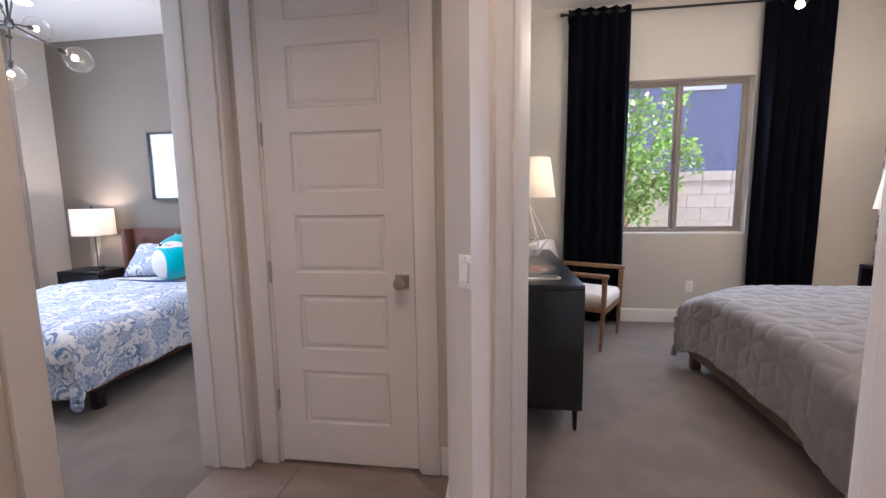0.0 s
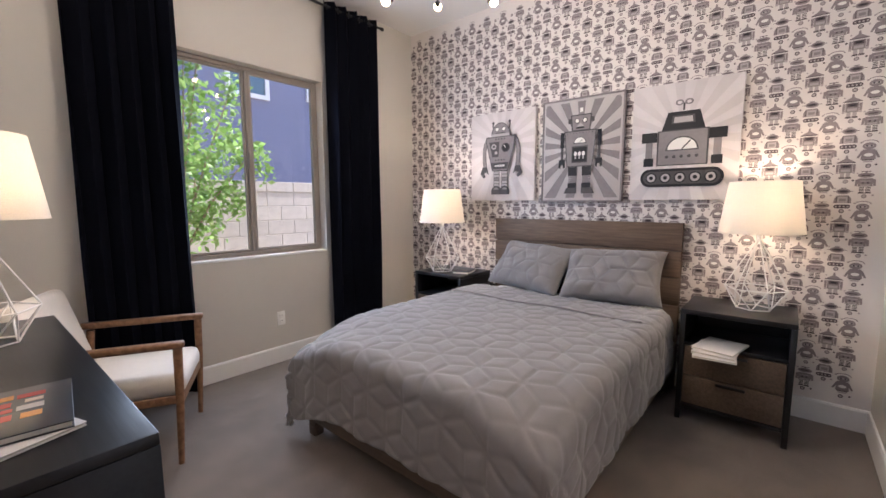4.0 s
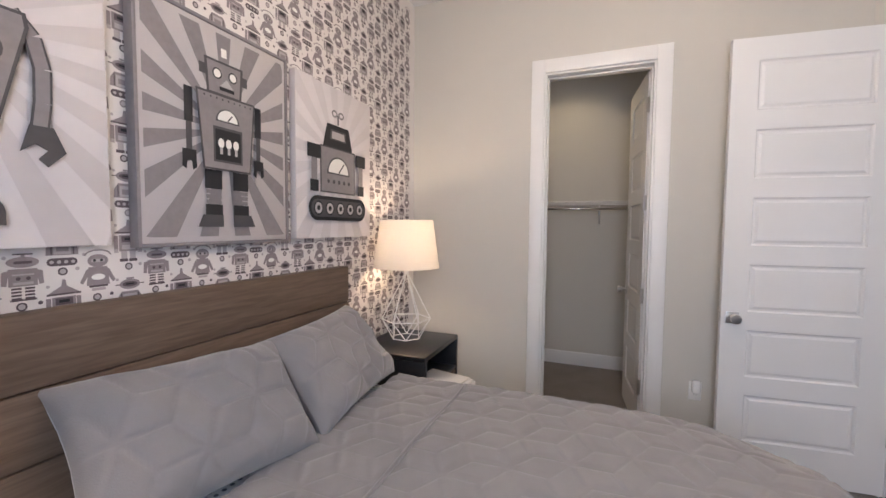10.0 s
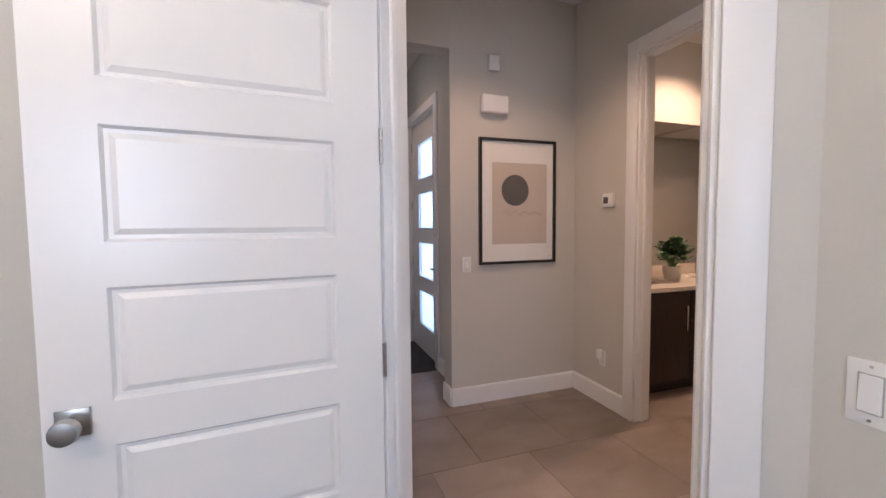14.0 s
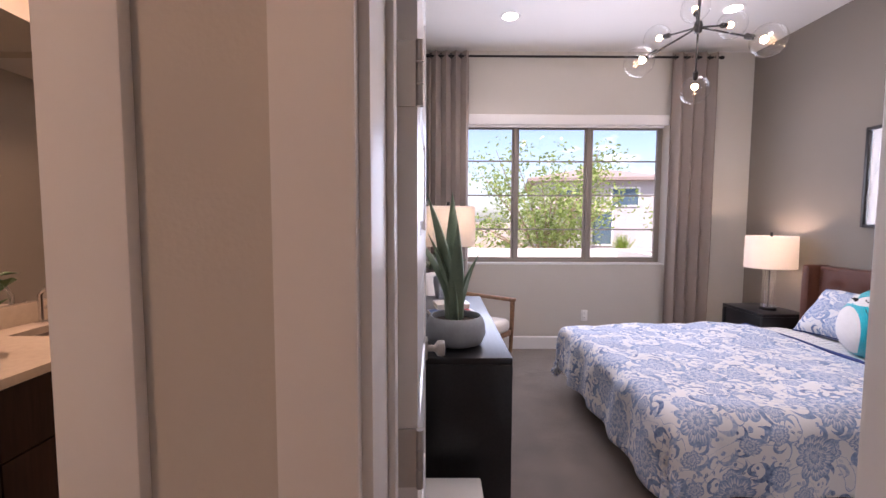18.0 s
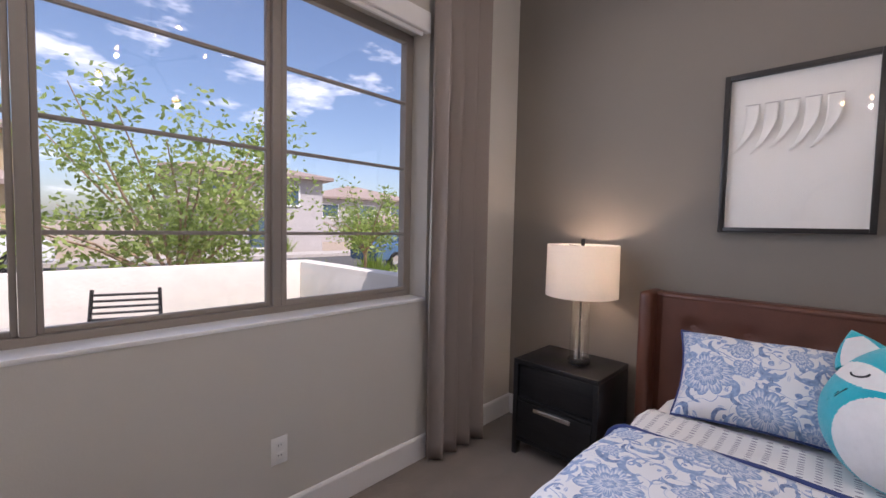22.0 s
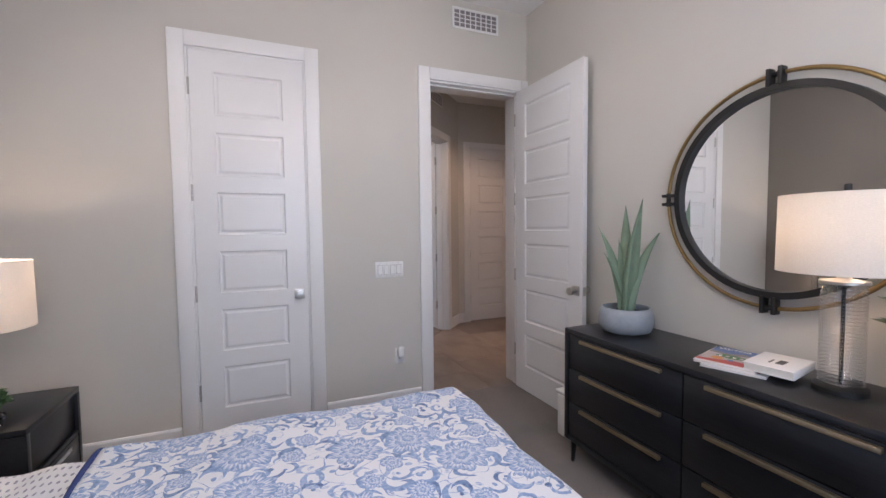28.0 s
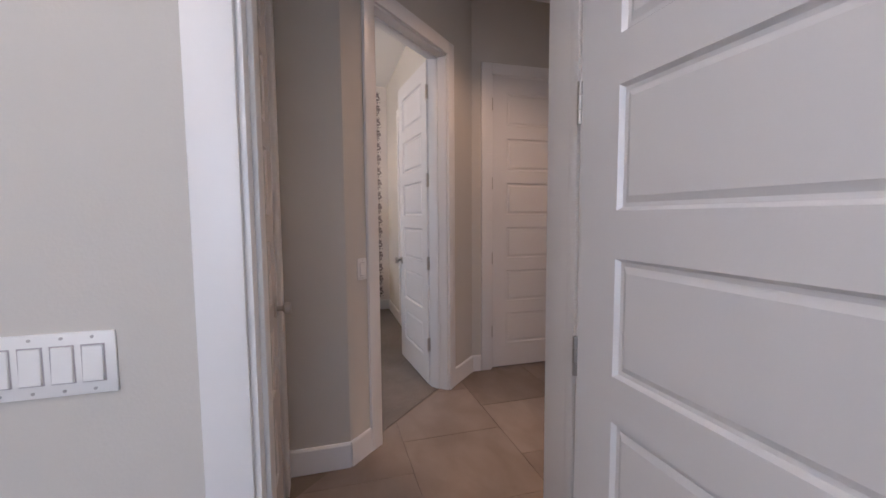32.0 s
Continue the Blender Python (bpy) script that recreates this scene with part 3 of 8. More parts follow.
def shade_cloth(name, color, through=0.45):
    m = bpy.data.materials.new(name)
    m.use_nodes = True
    t = m.node_tree
    t.nodes.remove(t.nodes["Principled BSDF"])
    d, tr, x = t.nodes.new("ShaderNodeBsdfDiffuse"), t.nodes.new("ShaderNodeBsdfTranslucent"), t.nodes.new("ShaderNodeMixShader")
    co, n = t.nodes.new("ShaderNodeTexCoord"), t.nodes.new("ShaderNodeTexNoise")
    mp = t.nodes.new("ShaderNodeMapping")
    mp.inputs["Scale"].default_value = (180, 180, 500)
    n.inputs["Scale"].default_value = 1.0
    c = t.nodes.new("ShaderNodeMixRGB")
    c.blend_type = "MULTIPLY"
    c.inputs[0].default_value = 0.22
    c.inputs[1].default_value = (*color, 1)
    t.links.new(co.outputs["Object"], mp.inputs[0])
    t.links.new(mp.outputs[0], n.inputs[0])
    t.links.new(n.outputs[0], c.inputs[2])
    t.links.new(c.outputs[0], d.inputs[0])
    t.links.new(c.outputs[0], tr.inputs[0])
    x.inputs[0].default_value = through
    t.links.new(d.outputs[0], x.inputs[1])
    t.links.new(tr.outputs[0], x.inputs[2])
    t.links.new(x.outputs[0], t.nodes["Material Output"].inputs[0])
    return m


def floral(name):
    """White cotton printed with blue blooms, leaves and scrolls; reads the mesh's own cloth coordinates in metres."""
    m = bpy.data.materials.new(name)
    m.use_nodes = True
    t = m.node_tree
    N, L = t.nodes.new, t.links.new
    b = t.nodes["Principled BSDF"]
    b.inputs["Roughness"].default_value, b.inputs["Specular IOR Level"].default_value, b.inputs["Sheen Weight"].default_value = 0.9, 0.15, 0.15

    def math_(op, a, c=None, d=None):
        k = N("ShaderNodeMath")
        k.operation = op
        for i, v in enumerate((a, c, d)):
            if v is None:
                continue
            if isinstance(v, (int, float)):
                k.inputs[i].default_value = v
            else:
                L(v, k.inputs[i])
        return k.outputs[0]

    uv = N("ShaderNodeUVMap")
    warp = N("ShaderNodeTexNoise")
    warp.inputs["Scale"].default_value, warp.inputs["Detail"].default_value = 8, 3
    L(uv.outputs[0], warp.inputs[0])
    vadd = N("ShaderNodeVectorMath")
    vadd.operation = "MULTIPLY_ADD"
    vadd.inputs[1].default_value = (0.045, 0.045, 0)
    L(warp.outputs["Color"], vadd.inputs[0])
    L(uv.outputs[0], vadd.inputs[2])

    def vmath(op, a, c):
        k = N("ShaderNodeVectorMath")
        k.operation = op
        for q, v in enumerate((a, c)):
            if isinstance(v, tuple):
                k.inputs[q].default_value = v
            else:
                L(v, k.inputs[q])
        return k

    def cells(scale, rnd, shift):
        """Scattered spots: each point's place within its spot, turned by the spot's own angle, in spot widths."""
        at = vmath("ADD", vadd.outputs[0], shift).outputs[0]
        vo = N("ShaderNodeTexVoronoi")
        vo.voronoi_dimensions = "2D"
        vo.inputs["Scale"].default_value, vo.inputs["Randomness"].default_value = scale, rnd
        L(at, vo.inputs[0])
        off = vmath("SCALE", vmath("SUBTRACT", at, vo.outputs["Position"]).outputs[0], (0, 0, 0))
        off.inputs["Scale"].default_value = scale
        hue = N("ShaderNodeSeparateColor")
        L(vo.outputs["Color"], hue.inputs[0])
        turn = N("ShaderNodeVectorRotate")
        turn.rotation_type = "Z_AXIS"
        L(off.outputs[0], turn.inputs["Vector"])
        L(math_("MULTIPLY", hue.outputs[0], 6.2832), turn.inputs["Angle"])
        return turn.outputs[0], hue.outputs[1]

    def within(p, x, y, r):
        d = vmath("DISTANCE", p, (x, y, 0.0))
        return math_("LESS_THAN", d.outputs["Value"], r)

    def minus(a, c):
        return math_("MULTIPLY", a, math_("SUBTRACT", 1.0, c))

    def curl(scale, shift):
        """A comma-shaped scroll with a small bud in its hollow."""
        p, r = cells(scale, 0.85, shift)
        moon = minus(within(p, 0.0, 0.0, 0.37), within(p, 0.15, 0.06, 0.335))
        bud = within(p, 0.12, 0.14, 0.085)
        return math_("MULTIPLY", math_("MAXIMUM", moon, bud), math_("MULTIPLY_ADD", r, 0.50, 0.32))

    def leaf(scale, shift):
        """A pointed leaf with a pale midrib."""
        p, r = cells(scale, 1.0, shift)
        blade = math_("MULTIPLY", within(p, 0.285, 0.0, 0.38), within(p, -0.285, 0.0, 0.38))
        xy = N("ShaderNodeSeparateXYZ")
        L(p, xy.inputs[0])
        rib = math_("LESS_THAN", math_("ABSOLUTE", xy.outputs[0]), 0.018)
        return math_("MULTIPLY", minus(blade, rib), math_("MULTIPLY_ADD", r, 0.75, 0.0))

    def bloom(scale, petals, rad, shift):
        """A flower of several rings of petals; gives its outline and the tone within."""
        p, r = cells(scale, 0.8, shift)
        xy = N("ShaderNodeSeparateXYZ")
        L(p, xy.inputs[0])
        dist = vmath("LENGTH", p, (0, 0, 0)).outputs["Value"]
        ang = math_("ARCTAN2", xy.outputs[1], xy.outputs[0])
        lobe = math_("ABSOLUTE", math_("SINE", math_("MULTIPLY", ang, petals / 2)))
        edge = math_("MULTIPLY", math_("MULTIPLY_ADD", math_("POWER", lobe, 0.6), 0.34, 0.66), rad)
        ratio = math_("DIVIDE", dist, edge)
        ring = math_("FRACT", math_("MULTIPLY", math_("POWER", ratio, 0.8), 3.0))
        rays = math_("GREATER_THAN", math_("SINE", math_("MULTIPLY", ang, petals * 4.0)), -0.1)
        tone = math_("MULTIPLY_ADD", math_("POWER", ring, 1.8), 0.60, 0.03)
        tone = math_("MULTIPLY_ADD", math_("MULTIPLY", rays, math_("LESS_THAN", ring, 0.75)), 0.28, tone)
        return math_("LESS_THAN", ratio, 1.0), tone

    in1, tone1 = bloom(3.1, 9, 0.31, (0, 0, 0))
    in2, tone2 = bloom(5.6, 5, 0.25, (0.37, 0.21, 0))
    sn = N("ShaderNodeTexNoise")
    sn.inputs["Scale"].default_value, sn.inputs["Detail"].default_value, sn.inputs["Distortion"].default_value = 4.6, 0.4, 1.6
    L(uv.outputs[0], sn.inputs[0])
    band = math_("ABSOLUTE", math_("SUBTRACT", math_("FRACT", math_("MULTIPLY", sn.outputs[0], 5.0)), 0.5))
    stem = math_("MULTIPLY", math_("LESS_THAN", band, 0.028), 0.5)
    wash = N("ShaderNodeTexNoise")
    wash.inputs["Scale"].default_value, wash.inputs["Detail"].default_value = 70, 4
    L(uv.outputs[0], wash.inputs[0])
    amount = math_("MAXIMUM", stem, math_("MAXIMUM", curl(12, (0.11, 0.7, 0)), leaf(17, (0.53, 0.13, 0))))
    amount = math_("MAXIMUM", amount, curl(8.2, (0.83, 0.39, 0)))
    amount = math_("MAXIMUM", minus(amount, in2), math_("MULTIPLY", in2, tone2))
    amount = math_("MAXIMUM", minus(amount, in1), math_("MULTIPLY", in1, tone1))
    amount = math_("MULTIPLY", amount, math_("MULTIPLY_ADD", wash.outputs[0], 1.7, 0.0))
    ramp = N("ShaderNodeValToRGB")
    e = ramp.color_ramp.elements
    e[0].position, e[0].color = 0.03, (0.73, 0.73, 0.74, 1)
    e[1].position, e[1].color = 0.95, (0.070, 0.110, 0.235, 1)
    k = e.new(0.42)
    k.color = (0.265, 0.365, 0.565, 1)
    L(amount, ramp.inputs[0])
    L(ramp.outputs[0], b.inputs["Base Color"])
    bp = N("ShaderNodeBump")
    bp.inputs["Strength"].default_value, bp.inputs["Distance"].default_value = 0.25, 0.003
    L(wash.outputs[0], bp.inputs["Height"])
    L(bp.outputs[0], b.inputs["Normal"])
    return m


def dotted(name, base, ink, scale, size, row=False):
    """Cotton with small printed marks in rows; cloth coordinates in metres."""
    m = bpy.data.materials.new(name)
    m.use_nodes = True
    t = m.node_tree
    b = t.nodes["Principled BSDF"]
    b.inputs["Roughness"].default_value, b.inputs["Specular IOR Level"].default_value = 0.9, 0.15
    uv, vo = t.nodes.new("ShaderNodeUVMap"), t.nodes.new("ShaderNodeTexVoronoi")
    vo.voronoi_dimensions = "2D"
    vo.inputs["Scale"].default_value, vo.inputs["Randomness"].default_value = scale, 0.0
    mp = t.nodes.new("ShaderNodeMapping")
    mp.inputs["Scale"].default_value = (1, 0.45 if row else 1, 1)
    t.links.new(uv.outputs[0], mp.inputs[0])
    t.links.new(mp.outputs[0], vo.inputs[0])
    k = t.nodes.new("ShaderNodeMath")
    k.operation = "LESS_THAN"
    k.inputs[1].default_value = size
    t.links.new(vo.outputs["Distance"], k.inputs[0])
    x = t.nodes.new("ShaderNodeMixRGB")
    x.inputs[1].default_value, x.inputs[2].default_value = (*base, 1), (*ink, 1)
    t.links.new(k.outputs[0], x.inputs[0])
    t.links.new(x.outputs[0], b.inputs["Base Color"])
    return m


TILE = wood("grey brown porcelain tile", (0.290, 0.236, 0.200), (0.205, 0.163, 0.136), grain=(0.9, 1.5, 1.0), rough=0.36, bump=0.02)
EBONY = wood("black stained oak", (0.012, 0.012, 0.0135), (0.006, 0.006, 0.007), rough=0.30, spec=0.5)
WALNUT = wood("grey brown bed wood", (0.15, 0.105, 0.073), (0.10, 0.068, 0.046), grain=(26, 2.0, 26), rough=0.6)
DRAWER = wood("brown drawer front", (0.16, 0.11, 0.075), (0.10, 0.07, 0.048), grain=(26, 2.0, 26), rough=0.55)
TEAK = wood("warm walnut chair wood", (0.30, 0.165, 0.085), (0.17, 0.085, 0.042), grain=(14, 14, 14), rough=0.45)
ESPRESSO = wood("espresso vanity wood", (0.030, 0.014, 0.010), (0.014, 0.007, 0.005), grain=(26, 26, 2.0), rough=0.42, spec=0.35)
QUILT = material("grey brushed quilt cotton", (0.235, 0.222, 0.222), 0.95, vary=0.08, scale=9, bump=0.35, bump_scale=260, spec=0.1, sheen=0.35)
LEATHER = material("cognac brown leather", (0.105, 0.038, 0.022), 0.42, vary=0.25, scale=9, bump=0.25, bump_scale=190, spec=0.5)
LINEN = material("off white chair linen", (0.72, 0.68, 0.62), 0.95, vary=0.06, scale=12, bump=0.4, bump_scale=320, spec=0.1, sheen=0.2)
VELVET = material("midnight curtain cloth", (0.0045, 0.005, 0.0085), 0.95, vary=0.25, scale=3, bump=0.3, bump_scale=300, spec=0.04, sheen=0.0)
DRAPE = shade_cloth("taupe linen curtain cloth", (0.42, 0.36, 0.32), 0.22)
SHADE = shade_cloth("white lamp shade linen", (0.86, 0.83, 0.78))
WHITE_METAL = material("white powder coat", (0.80, 0.79, 0.77), 0.4, vary=0.02)
BRASS = material("aged brass", (0.34, 0.23, 0.10), 0.33, 1.0, vary=0.15)
BRASS_DULL = material("brushed champagne handle", (0.44, 0.35, 0.22), 0.4, 1.0, vary=0.1)
MIRROR = material("silvered mirror", (0.92, 0.93, 0.93), 0.0, 1.0, vary=0.0)
GLASS = glass("clear glass")
GLASS_THIN = clear_pane("clear globe glass")
GLASS_RIB = clear_pane("ribbed lamp glass", 0.16)
FLORAL = floral("blue floral cotton")
SHEET = dotted("white sheet with grey dashes", (0.74, 0.73, 0.72), (0.33, 0.32, 0.36), 48, 0.22, True)
DOTS = dotted("white sheet with grey blocks", (0.72, 0.72, 0.72), (0.16, 0.17, 0.21), 34, 0.26)
PIPING = material("navy piping", (0.035, 0.055, 0.17), 0.9, vary=0.1)
WHITE_COTTON = material("white cotton", (0.76, 0.75, 0.74), 0.95, vary=0.04, scale=14, bump=0.3, bump_scale=220, spec=0.1)
TEAL = material("turquoise plush", (0.0, 0.45, 0.54), 0.95, vary=0.10, scale=40, bump=0.9, bump_scale=420, spec=0.05, sheen=0.5)
PLUSH_W = material("white plush", (0.80, 0.78, 0.76), 0.95, vary=0.06, scale=40, bump=0.9, bump_scale=420, spec=0.05, sheen=0.5)
INK = material("black print", (0.012, 0.012, 0.013), 0.7, vary=0.05)
GREY_D = material("dark grey print", (0.075, 0.07, 0.07), 0.8, vary=0.08, scale=30)
GREY_M = material("mid grey print", (0.235, 0.215, 0.215), 0.8, vary=0.10, scale=30)
GREY_L = material("light grey print", (0.42, 0.39, 0.385), 0.8, vary=0.06, scale=30)
CANVAS = material("pale grey canvas", (0.60, 0.555, 0.545), 0.9, vary=0.04, scale=8, bump=0.3, bump_scale=500)
CANVAS_G = material("grey canvas", (0.47, 0.435, 0.43), 0.9, vary=0.05, scale=8, bump=0.3, bump_scale=500)
PAPER_W = material("white art paper", (0.80, 0.775, 0.73), 0.9, vary=0.02, scale=5, bump=0.1, bump_scale=300)
BEIGE = material("beige print paper", (0.56, 0.48, 0.40), 0.9, vary=0.05, scale=20)
FRAME_B = material("black picture frame", (0.014, 0.012, 0.011), 0.35, vary=0.1)
CONCRETE = material("grey cement planter", (0.27, 0.29, 0.31), 0.65, vary=0.18, scale=14, bump=0.2, bump_scale=70)
CERAMIC = material("pale grey planter", (0.52, 0.50, 0.47), 0.6, vary=0.08, scale=12, bump=0.1)
ALOE = material("aloe green", (0.175, 0.245, 0.165), 0.5, vary=0.2, scale=12, bump=0.1, bump_scale=80, spec=0.4)
LEAF = material("succulent green", (0.055, 0.12, 0.045), 0.5, vary=0.3, scale=25, per_object=0.1)
SOIL = material("dark potting soil", (0.035, 0.024, 0.018), 0.95, vary=0.4, scale=60, bump=1.0, bump_scale=120)
PORCELAIN = material("white porcelain", (0.82, 0.81, 0.79), 0.12, vary=0.01, spec=0.6)
STONE_TOP = material("cream quartz", (0.62, 0.56, 0.48), 0.25, vary=0.08, scale=40, spec=0.5)
MAT_GREY = material("charcoal door mat", (0.055, 0.052, 0.052), 0.95, vary=0.25, scale=80, bump=1.0, bump_scale=260)
RED, BLUE, ORANGE = (material(n, c, 0.4, vary=0.2, scale=20, coat=0.3) for n, c in (("red print", (0.42, 0.03, 0.025)), ("blue print", (0.06, 0.13, 0.33)), ("orange print", (0.55, 0.22, 0.03))))
BOOK_D = material("charcoal book cover", (0.035, 0.035, 0.04), 0.35, vary=0.1, coat=0.3)
BOOK_W = material("white book cover", (0.74, 0.71, 0.68), 0.4, vary=0.03, coat=0.2)
PAGES = material("book pages", (0.66, 0.62, 0.54), 0.9, vary=0.08, scale=90)
BULB = glow("warm lamp filament", (1.0, 0.62, 0.28), 26.0)
CAN_GLOW = glow("downlight lens", (1.0, 0.9, 0.76), 9.0)

# ---- cloth helpers ----
def grid_mesh(name, nu, nv, fn, mats, parent, uvfn=None, label="", mi=0, solid=0.0, wrap=False):
    """A sheet of nu by nv cells through fn(i/nu, j/nv)."""
    vs = [fn(i / nu, j / nv) for i in range(nu + 1) for j in range(nv + 1)]
    fs = [(i * (nv + 1) + j, (i + 1) * (nv + 1) + j, (i + 1) * (nv + 1) + j + 1, i * (nv + 1) + j + 1) for i in range(nu) for j in range(nv)]
    me = bpy.data.meshes.new(name)
    me.from_pydata([tuple(v) for v in vs], [], fs)
    for m in mats if isinstance(mats, (list, tuple)) else [mats]:
        me.materials.append(m)
    if uvfn:
        uvs = [uvfn(i / nu, j / nv) for i in range(nu + 1) for j in range(nv + 1)]
        lay = me.uv_layers.new(name="cloth")
        for lp in me.loops:
            lay.data[lp.index].uv = uvs[lp.vertex_index]
    me.shade_smooth()
    ob = new(name, me)
    ob.parent = parent
    if label:
        ob["label"] = label
    if solid:
        s = ob.modifiers.new("thickness", "SOLIDIFY")
        s.thickness, s.offset = solid, -1
    return ob


def drape(name, L, W, top, drops, mats, parent, relief=None, label="", step=0.02, r=0.055, seed=0.0, floor=0.06, wave=0.012, solid=0.02, a0=0.0, sag=None):
    """A cover over a block L long (x) and W wide (y, centred), hanging by drops at (x=0, x=L, y-, y+)."""
    d0, d1, dl, dr = drops
    a_lo, a_hi, b_lo, b_hi = a0 - d0, L + d1, -W / 2 - dl, W / 2 + dr

    def bend(e):
        q = min(e / r, math.pi / 2)
        return r * math.sin(q), r * (1 - math.cos(q)) + max(0.0, e - r * math.pi / 2)

    def fn(u, v):
        a, b = a_lo + (a_hi - a_lo) * u, b_lo + (b_hi - b_lo) * v
        ex0, ex1 = (max(0.0, r - a) if d0 else 0.0), max(0.0, a - (L - r))
        ey0, ey1 = max(0.0, -W / 2 + r - b), max(0.0, b - (W / 2 - r))
        x = min(max(a, r if d0 else a), L - r)
        y = min(max(b, -W / 2 + r), W / 2 - r)
        hx, vx = bend(ex0 + ex1)
        hy, vy = bend(ey0 + ey1)
        sx, sy = (-1 if ex0 else 1), (-1 if ey0 else 1)
        x += sx * hx
        y += sy * hy
        drop = math.hypot(vx, vy)
        z = top - drop
        n = noise.noise((a * 3.1 + seed, b * 3.1, 0.3)) * 0.5 + noise.noise((a * 8 + seed, b * 8, 1.3)) * 0.22
        k = relief(a, b) if relief else 0.0
        hang = min(1.0, drop / 0.12)
        z += (n * 0.016 + k) * (1 - hang) - (sag(x, y) if sag else 0.0)
        # soft folds in what hangs
        f = wave * hang * (math.sin(b * 17 + seed + 2 * n) if vx > vy else math.sin(a * 15 + seed + 2 * n)) + hang * k
        if vx > 0 and vx >= vy * 0.6:
            x += sx * (f + 0.10 * max(0.0, drop - r) * 0.35)
        if vy > 0 and vy >= vx * 0.6:
            y += sy * (f + 0.10 * max(0.0, drop - r) * 0.35)
        return x, y, max(z, floor)

    nu, nv = int((a_hi - a_lo) / step), int((b_hi - b_lo) / step)
    return grid_mesh(name, nu, nv, fn, mats, parent, lambda u, v: (a_lo + (a_hi - a_lo) * u, b_lo + (b_hi - b_lo) * v), label, solid=solid)


def pillow(name, m, w, h, t, mats, parent=None, label="", relief=None, seed=0.0, category="pillow"):
    """A stuffed cushion: two bulging sheets joined at a seam; x across, z up, y thick."""
    n = 72 if relief else 30
    root = thing(name, m, label, category)

    def fn(side):
        def g(u, v):
            a, b = 2 * u - 1, 2 * v - 1
            k = max(0.0, (1 - a ** 4) * (1 - b ** 4)) ** 0.55
            pinch = 1 - 0.09 * (1 - abs(a) ** 2) * abs(b) ** 3
            pin2 = 1 - 0.09 * (1 - abs(b) ** 2) * abs(a) ** 3
            wr = noise.noise((a * 2.2 + seed, b * 2.2, side * 3.0)) * (0.030 if relief else 0.016) * k + (relief(a * w / 2, b * h / 2) * k if relief else 0)
            return a * w / 2 * pin2, side * (k * t / 2) + wr * side, h / 2 + b * h / 2 * pinch
        return g

    grid_mesh("front", n, n, fn(-1), mats, root, lambda u, v: (u * w + seed, v * h))
    grid_mesh("back", n, n, lambda u, v: fn(1)(1 - u, v), mats, root, lambda u, v: (u * w + seed + 3, v * h))
    if not relief:
        g = fn(-1)
        rim = [(k / 20, 0) for k in range(20)] + [(1, k / 20) for k in range(20)] + [(1 - k / 20, 1) for k in range(20)] + [(0, 1 - k / 20) for k in range(20)]
        bm = bmesh.new()
        tube(bm, [g(*q) for q in rim], 0.006, 6, closed=True)
        part("piping", bm, PIPING, root, "navy blue piping round the seam", smooth=True)
    return root


def blocks(a, b, s=0.125):
    """Depth of the stitch lines of a tumbling-block quilt."""
    best = 9.0
    px, py = a / s, b / s
    # hexagons of unit side on a triangular lattice, each cut in three rhombs
    h = math.sqrt(3)
    for ox, oy in ((0, 0), (1.5, h / 2)):
        cx = round((px - ox) / 3) * 3 + ox
        cy = round((py - oy) / h) * h + oy
        d = (px - cx) ** 2 + (py - cy) ** 2
        if d < best:
            best, qx, qy = d, px - cx, py - cy
    # distance to the hexagon's rim
    rim = h / 2 - max(abs(qy), abs(qy * 0.5 + qx * h / 2), abs(qy * 0.5 - qx * h / 2))
    # and to three spokes
    sp = 9.0
    for k in (0, 120, 240):
        ux, uy = math.cos(radians(k)), math.sin(radians(k))
        along = qx * ux + qy * uy
        if along > 0:
            sp = min(sp, abs(-qx * uy + qy * ux))
    e = min(rim, sp) * s
    return 0.0125 * (1 - math.exp(-e / 0.0085)) - 0.008


def corner_sag(x, y):
    """How far a cover sinks towards the two foot corners of the bed."""
    return 0.12 * math.exp(-((2.07 - min(x, 2.07)) / 0.26) ** 2 - (max(0.0, 0.79 - abs(y)) / 0.23) ** 2)


